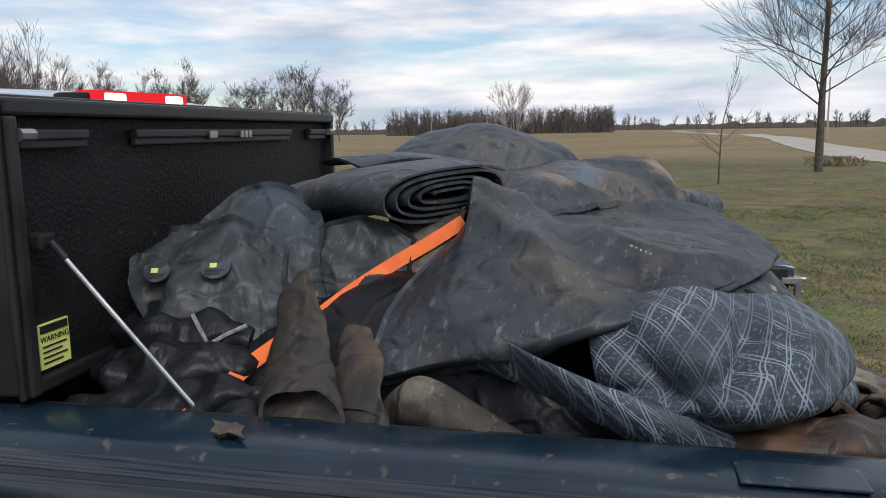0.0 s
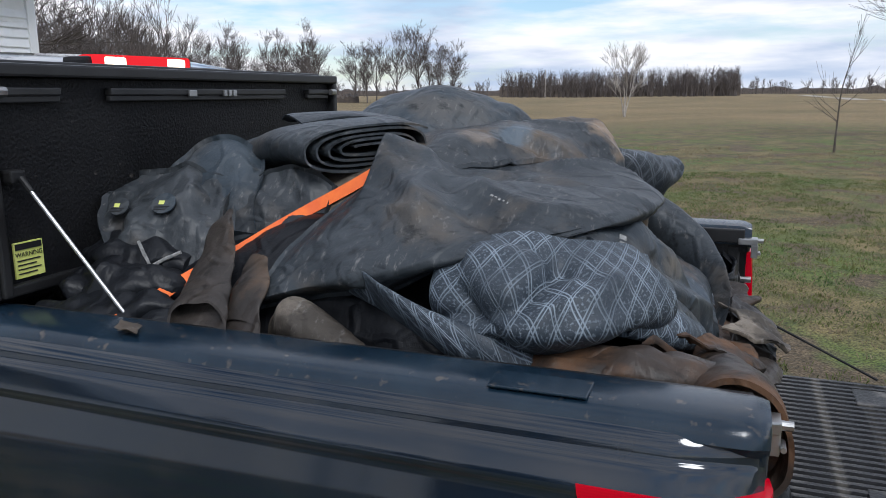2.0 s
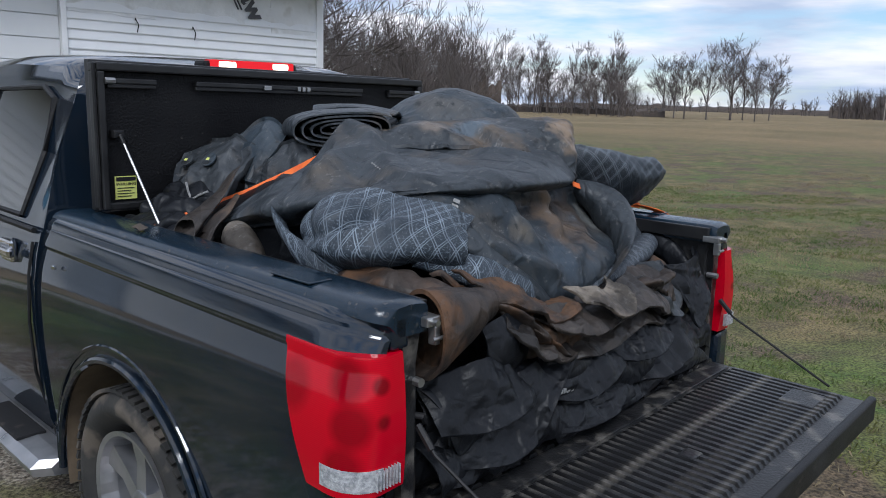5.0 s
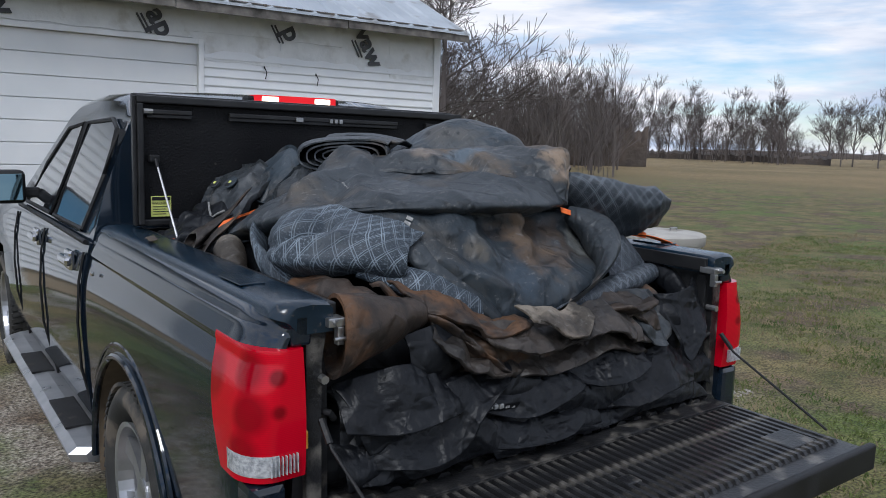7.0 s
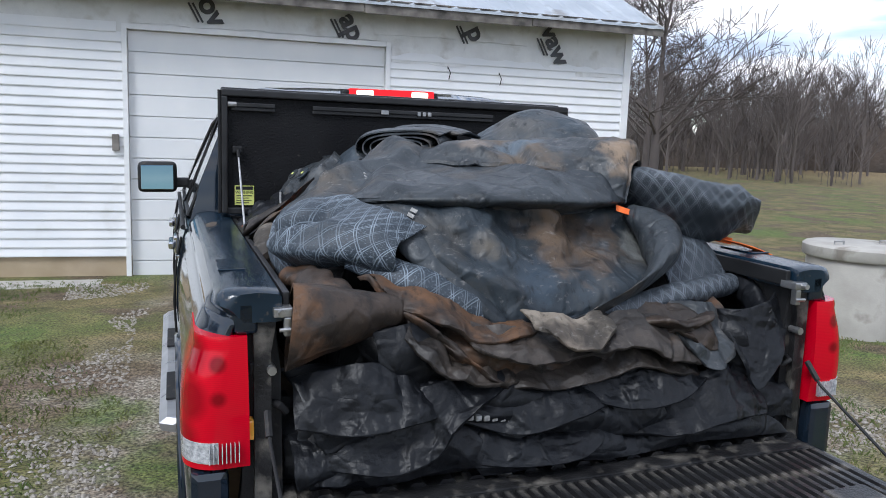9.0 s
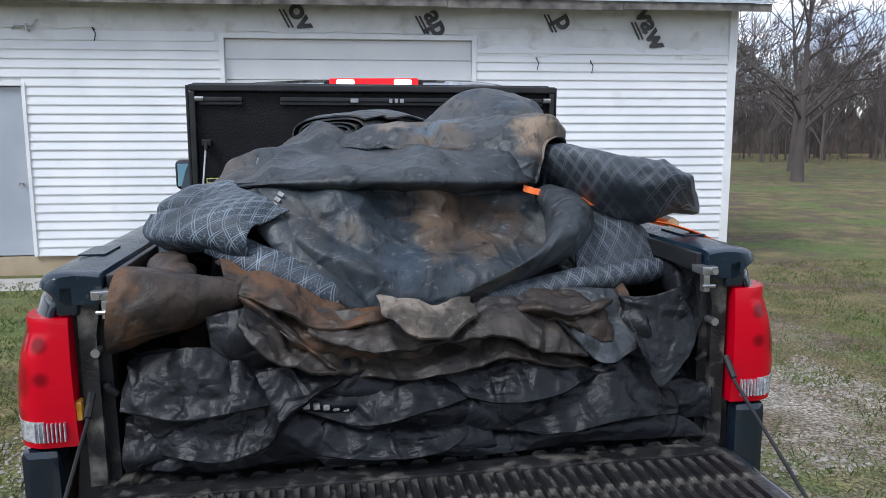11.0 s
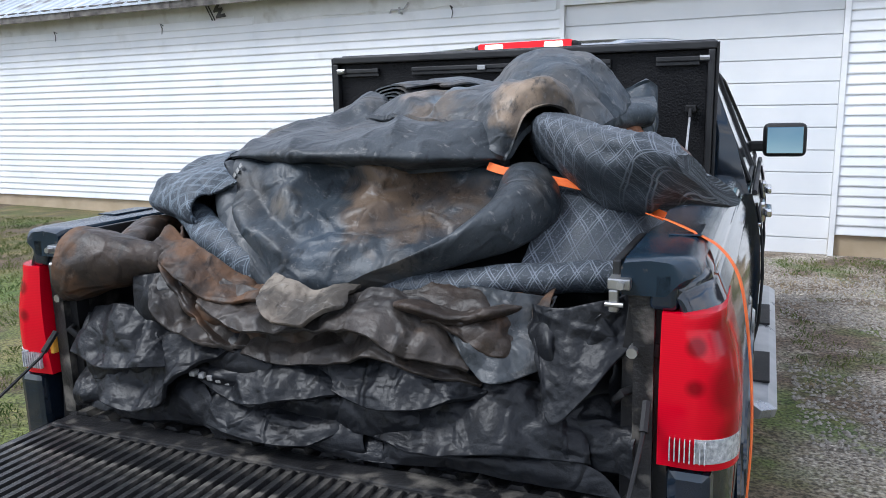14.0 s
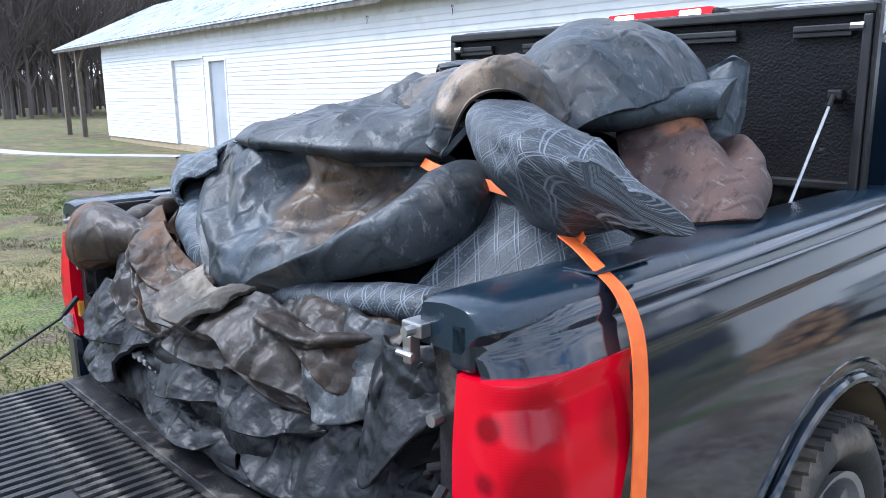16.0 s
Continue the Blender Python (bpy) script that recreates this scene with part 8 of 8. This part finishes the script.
def undergrowth(name, arc, height, label, seed):
    bm = bmesh.new()
    rings = []
    n = 160
    for i in range(n + 1):
        r, b = arc(i / n)
        x, y = polar(r, b)
        h = height * (0.65 + 0.5 * abs(noise.noise((i * 0.31, seed, 0))) + 0.35 * noise.noise((i * 0.9, seed, 4)))
        dx, dy = polar(max(4.0, r * 0.05), b)
        z = ground_z(x, y) - 0.3
        rings.append([(x, y, z), (x + dx * 0.1, y + dy * 0.1, z + h * 0.7), (x + dx * 0.4, y + dy * 0.4, z + h), (x + dx, y + dy, z + h * 0.6), (x + dx, y + dy, z)])
    loft_into(bm, rings)
    tagged(part(name, bm, HEDGE), label, "undergrowth", kind="stuff")


undergrowth("undergrowth", lambda f: (85, 14 + 38 * f), 6.5, "brown undergrowth at the foot of the woods", 1)
undergrowth("undergrowth", lambda f: (205, 38 + 26 * f), 3.2, "brown undergrowth at the foot of the hedgerow", 2)
# no real growth here: a dark band gives the shade between the distant trunks
undergrowth("undergrowth", lambda f: (440, 74.5 + 16.8 * f), 8.5, "dark band standing for the shade inside the distant woods", 3)
undergrowth("undergrowth", lambda f: (780, 55 + 75 * f), 8.0, "blue-grey distant tree line", 4)
undergrowth("undergrowth", lambda f: (112, -84 + 26 * f), 6.0, "brown undergrowth behind the barn's porch", 5)
# utility poles far off
for x, y, h in ((240, 52, 9), (90, -24.5, 7)):
    t = thing("utility_pole", "distant wooden utility pole in the field", "pole", "utility poles", at=(x, y, ground_z(x, y)))
    tube("shaft", [(0, 0, -0.3), (0, 0, h)], [0.11, 0.08], BIRCH, t)

# ---- things about the yard ----
def cistern(at):
    c = thing("concrete_cistern", "round concrete cistern ring with a lid in the grass", "cistern", at=at)
    bm = bmesh.new()
    tube_into(bm, [(0, 0, -0.2), (0, 0, 0.02), (0, 0, 0.72), (0, 0, 0.75)], [0.50, 0.50, 0.49, 0.48], 48)
    part("ring", bm, CONCRETE, c)
    bm = bmesh.new()
    tube_into(bm, [(0, 0, 0.752), (0, 0, 0.77), (0, 0, 0.86), (0, 0, 0.88)], [0.52, 0.535, 0.535, 0.51], 48)
    part("lid", bm, CONCRETE, c)
    for sx in (-0.3, 0.3):
        tube("lifting_eye", [(sx - 0.06, 0, 0.86), (sx - 0.06, 0, 0.91), (sx + 0.06, 0, 0.91), (sx + 0.06, 0, 0.86)], 0.010, STEEL, c, 6)


cistern((5.5, 3.85, ground_z(5.5, 3.85)))


def caged_tank(m):
    t = thing("caged_water_tank", "white plastic bulk tank in a galvanised cage on a pallet", "tank")
    t.matrix_world = m
    bm = bmesh.new()
    box_into(bm, (-0.57, -0.47, 0.16), (0.57, 0.47, 1.12), 0.06, segs=4)
    part("bottle", bm, PLASTIC_WHITE, t)
    tube("filler_cap", [(0, 0, 1.10), (0, 0, 1.16)], 0.10, BLACK, t, 20)
    for i in range(6):
        x = -0.6 + 1.2 * i / 5
        tube("cage_bar", [(x, -0.5, 0.14), (x, -0.5, 1.16), (x, 0.5, 1.16), (x, 0.5, 0.14)], 0.010, STEEL, t, 6)
    for k in range(4):
        z = 0.2 + 0.94 * k / 3
        tube("cage_hoop", [(-0.6, -0.51, z), (0.6, -0.51, z), (0.6, 0.51, z), (-0.6, 0.51, z), (-0.6, -0.51, z)], 0.010, STEEL, t, 6)
    for y in (-0.4, 0.0, 0.4):
        box("pallet_runner", (-0.6, y - 0.05, 0), (0.6, y + 0.05, 0.14), BLACK, t, 0.01)


caged_tank(pose(2.85, 7.1, ground_z(2.85, 7.1), 0, 0, 86))


def log_pile():
    rng = random.Random(4)
    rows = [5, 4, 5, 4, 4, 2]
    z = 0.0
    for k, c in enumerate(rows):
        for i in range(c):
            r = rng.uniform(0.055, 0.118)
            x = (i - c / 2) * 0.185 + rng.uniform(-0.04, 0.04)
            t = thing("firewood_log", "cut firewood log with pale end grain in a stack", "log", "firewood stack")
            t.matrix_world = Matrix.Translation((3.28 + x, 5.35, ground_z(3.3, 5.4) + 0.09 + k * 0.148 + rng.uniform(-0.02, 0.02) * min(k, 1)) ) @ pose(0, 0, 0, rng.uniform(-4, 4), rng.uniform(0, 360), rng.uniform(-14, 14))
            n = 10
            jag = [r * rng.uniform(0.82, 1.12) for _ in range(n)]
            ring = lambda y, s: [(jag[j] * s * math.cos(6.283 * j / n), y, jag[j] * s * math.sin(6.283 * j / n)) for j in range(n)]
            e = rng.uniform(-0.04, 0.04)
            bm = bmesh.new()
            loft_into(bm, [ring(e, 1), ring(e + 0.42, 1)])
            part("bark", bm, BARK, t)
            bm = bmesh.new()
            loft_into(bm, [ring(e - 0.004, 0.93), ring(e + 0.01, 0.93)])
            part("end_grain", bm, LOG_END, t, flat=True)


log_pile()


# ---- grass and gravel near the truck ----
def clear_ground(x, y):
    if -1.25 < x < 1.25 and -0.1 < y < 6:
        return False
    b = BARN.inverted() @ Vector((x, y, 0))
    return b.y < -0.1


def tufts(name, n, place, blade, mat, label, seed, width=0.004):
    rng = random.Random(seed)
    verts, faces = [], []
    for _ in range(n):
        x, y = place(rng)
        if not clear_ground(x, y):
            continue
        z = ground_z(x, y)
        for k in range(rng.randint(3, 6)):
            a, h = rng.uniform(0, 6.28), blade * rng.uniform(0.4, 1.2)
            ox, oy = x + rng.gauss(0, 0.03), y + rng.gauss(0, 0.03)
            lx, ly = math.cos(a) * h * 0.7, math.sin(a) * h * 0.7
            wx, wy = -math.sin(a) * width, math.cos(a) * width
            i = len(verts)
            verts += [(ox - wx, oy - wy, z - 0.01), (ox + wx, oy + wy, z - 0.01), (ox + lx * 0.45, oy + ly * 0.45, z + h * 0.65), (ox + lx, oy + ly, z + h * 0.8)]
            faces += [(i, i + 1, i + 2), (i + 1, i + 3, i + 2)]
    me = bpy.data.meshes.new(name)
    me.from_pydata(verts, [], faces)
    me.materials.append(mat)
    tagged(new(name, me), label, "grass", kind="stuff")


def grassy(rng, x0, x1, y0, y1, cut=-0.05, s=0.5):
    while True:
        x, y = rng.uniform(x0, x1), rng.uniform(y0, y1)
        drive = -1.6 < x < 2.8 and y > -2.0
        if noise.noise((x * s, y * s, 9)) > (0.25 if drive else cut):
            return x, y


tufts("grass", 17000, lambda g: grassy(g, -14, -1.2, -3, 8.2, -0.2, 0.8), 0.035, GRASS, "short patchy winter grass", 31)
tufts("grass", 23000, lambda g: grassy(g, 1.3, 16, -9, 9, -0.15, 0.6), 0.035, GRASS, "short patchy winter grass", 32)
tufts("dry_grass", 14000, lambda g: grassy(g, 1.3, 24, -10, 12, -0.1, 0.7), 0.04, STRAW, "dry straw-coloured grass tufts", 33)
tufts("dry_grass", 60, lambda g: (33 + g.gauss(0, 0.5), -9.3 + g.gauss(0, 0.5)), 0.45, STRAW, "tall dry weeds on the field edge", 34, 0.012)


def gravel(n, seed):
    rng = random.Random(seed)
    base = [Vector(p) for p in ((1, 0, 0), (-1, 0, 0), (0, 1, 0), (0, -1, 0), (0, 0, 0.7), (0, 0, -0.7))]
    tris = [(0, 2, 4), (2, 1, 4), (1, 3, 4), (3, 0, 4), (2, 0, 5), (1, 2, 5), (3, 1, 5), (0, 3, 5)]
    verts, faces = [], []
    while n:
        x, y = rng.uniform(-2.0, 3.4), rng.uniform(-1.5, 8.0)
        if noise.noise((x * 0.8, y * 0.8, 2)) < -0.05 or not (abs(x) > 1.15 or y < -0.1) or (x > 0.9 and y < 1.3):
            continue
        n -= 1
        if not clear_ground(x, y):
            continue
        r = rng.uniform(0.006, 0.02)
        a = rng.uniform(0, 6.28)
        i = len(verts)
        z = ground_z(x, y) + r * 0.2
        for b in base:
            k = r * rng.uniform(0.7, 1.25)
            verts.append((x + (b.x * math.cos(a) - b.y * math.sin(a)) * k, y + (b.x * math.sin(a) + b.y * math.cos(a)) * k, z + b.z * k))
        faces += [(p + i, q + i, s + i) for p, q, s in tris]
    me = bpy.data.meshes.new("gravel")
    me.from_pydata(verts, [], faces)
    me.materials.append(STONE)
    tagged(new("gravel", me), "loose pale gravel on the drive", "gravel", kind="stuff")


gravel(11000, 6)
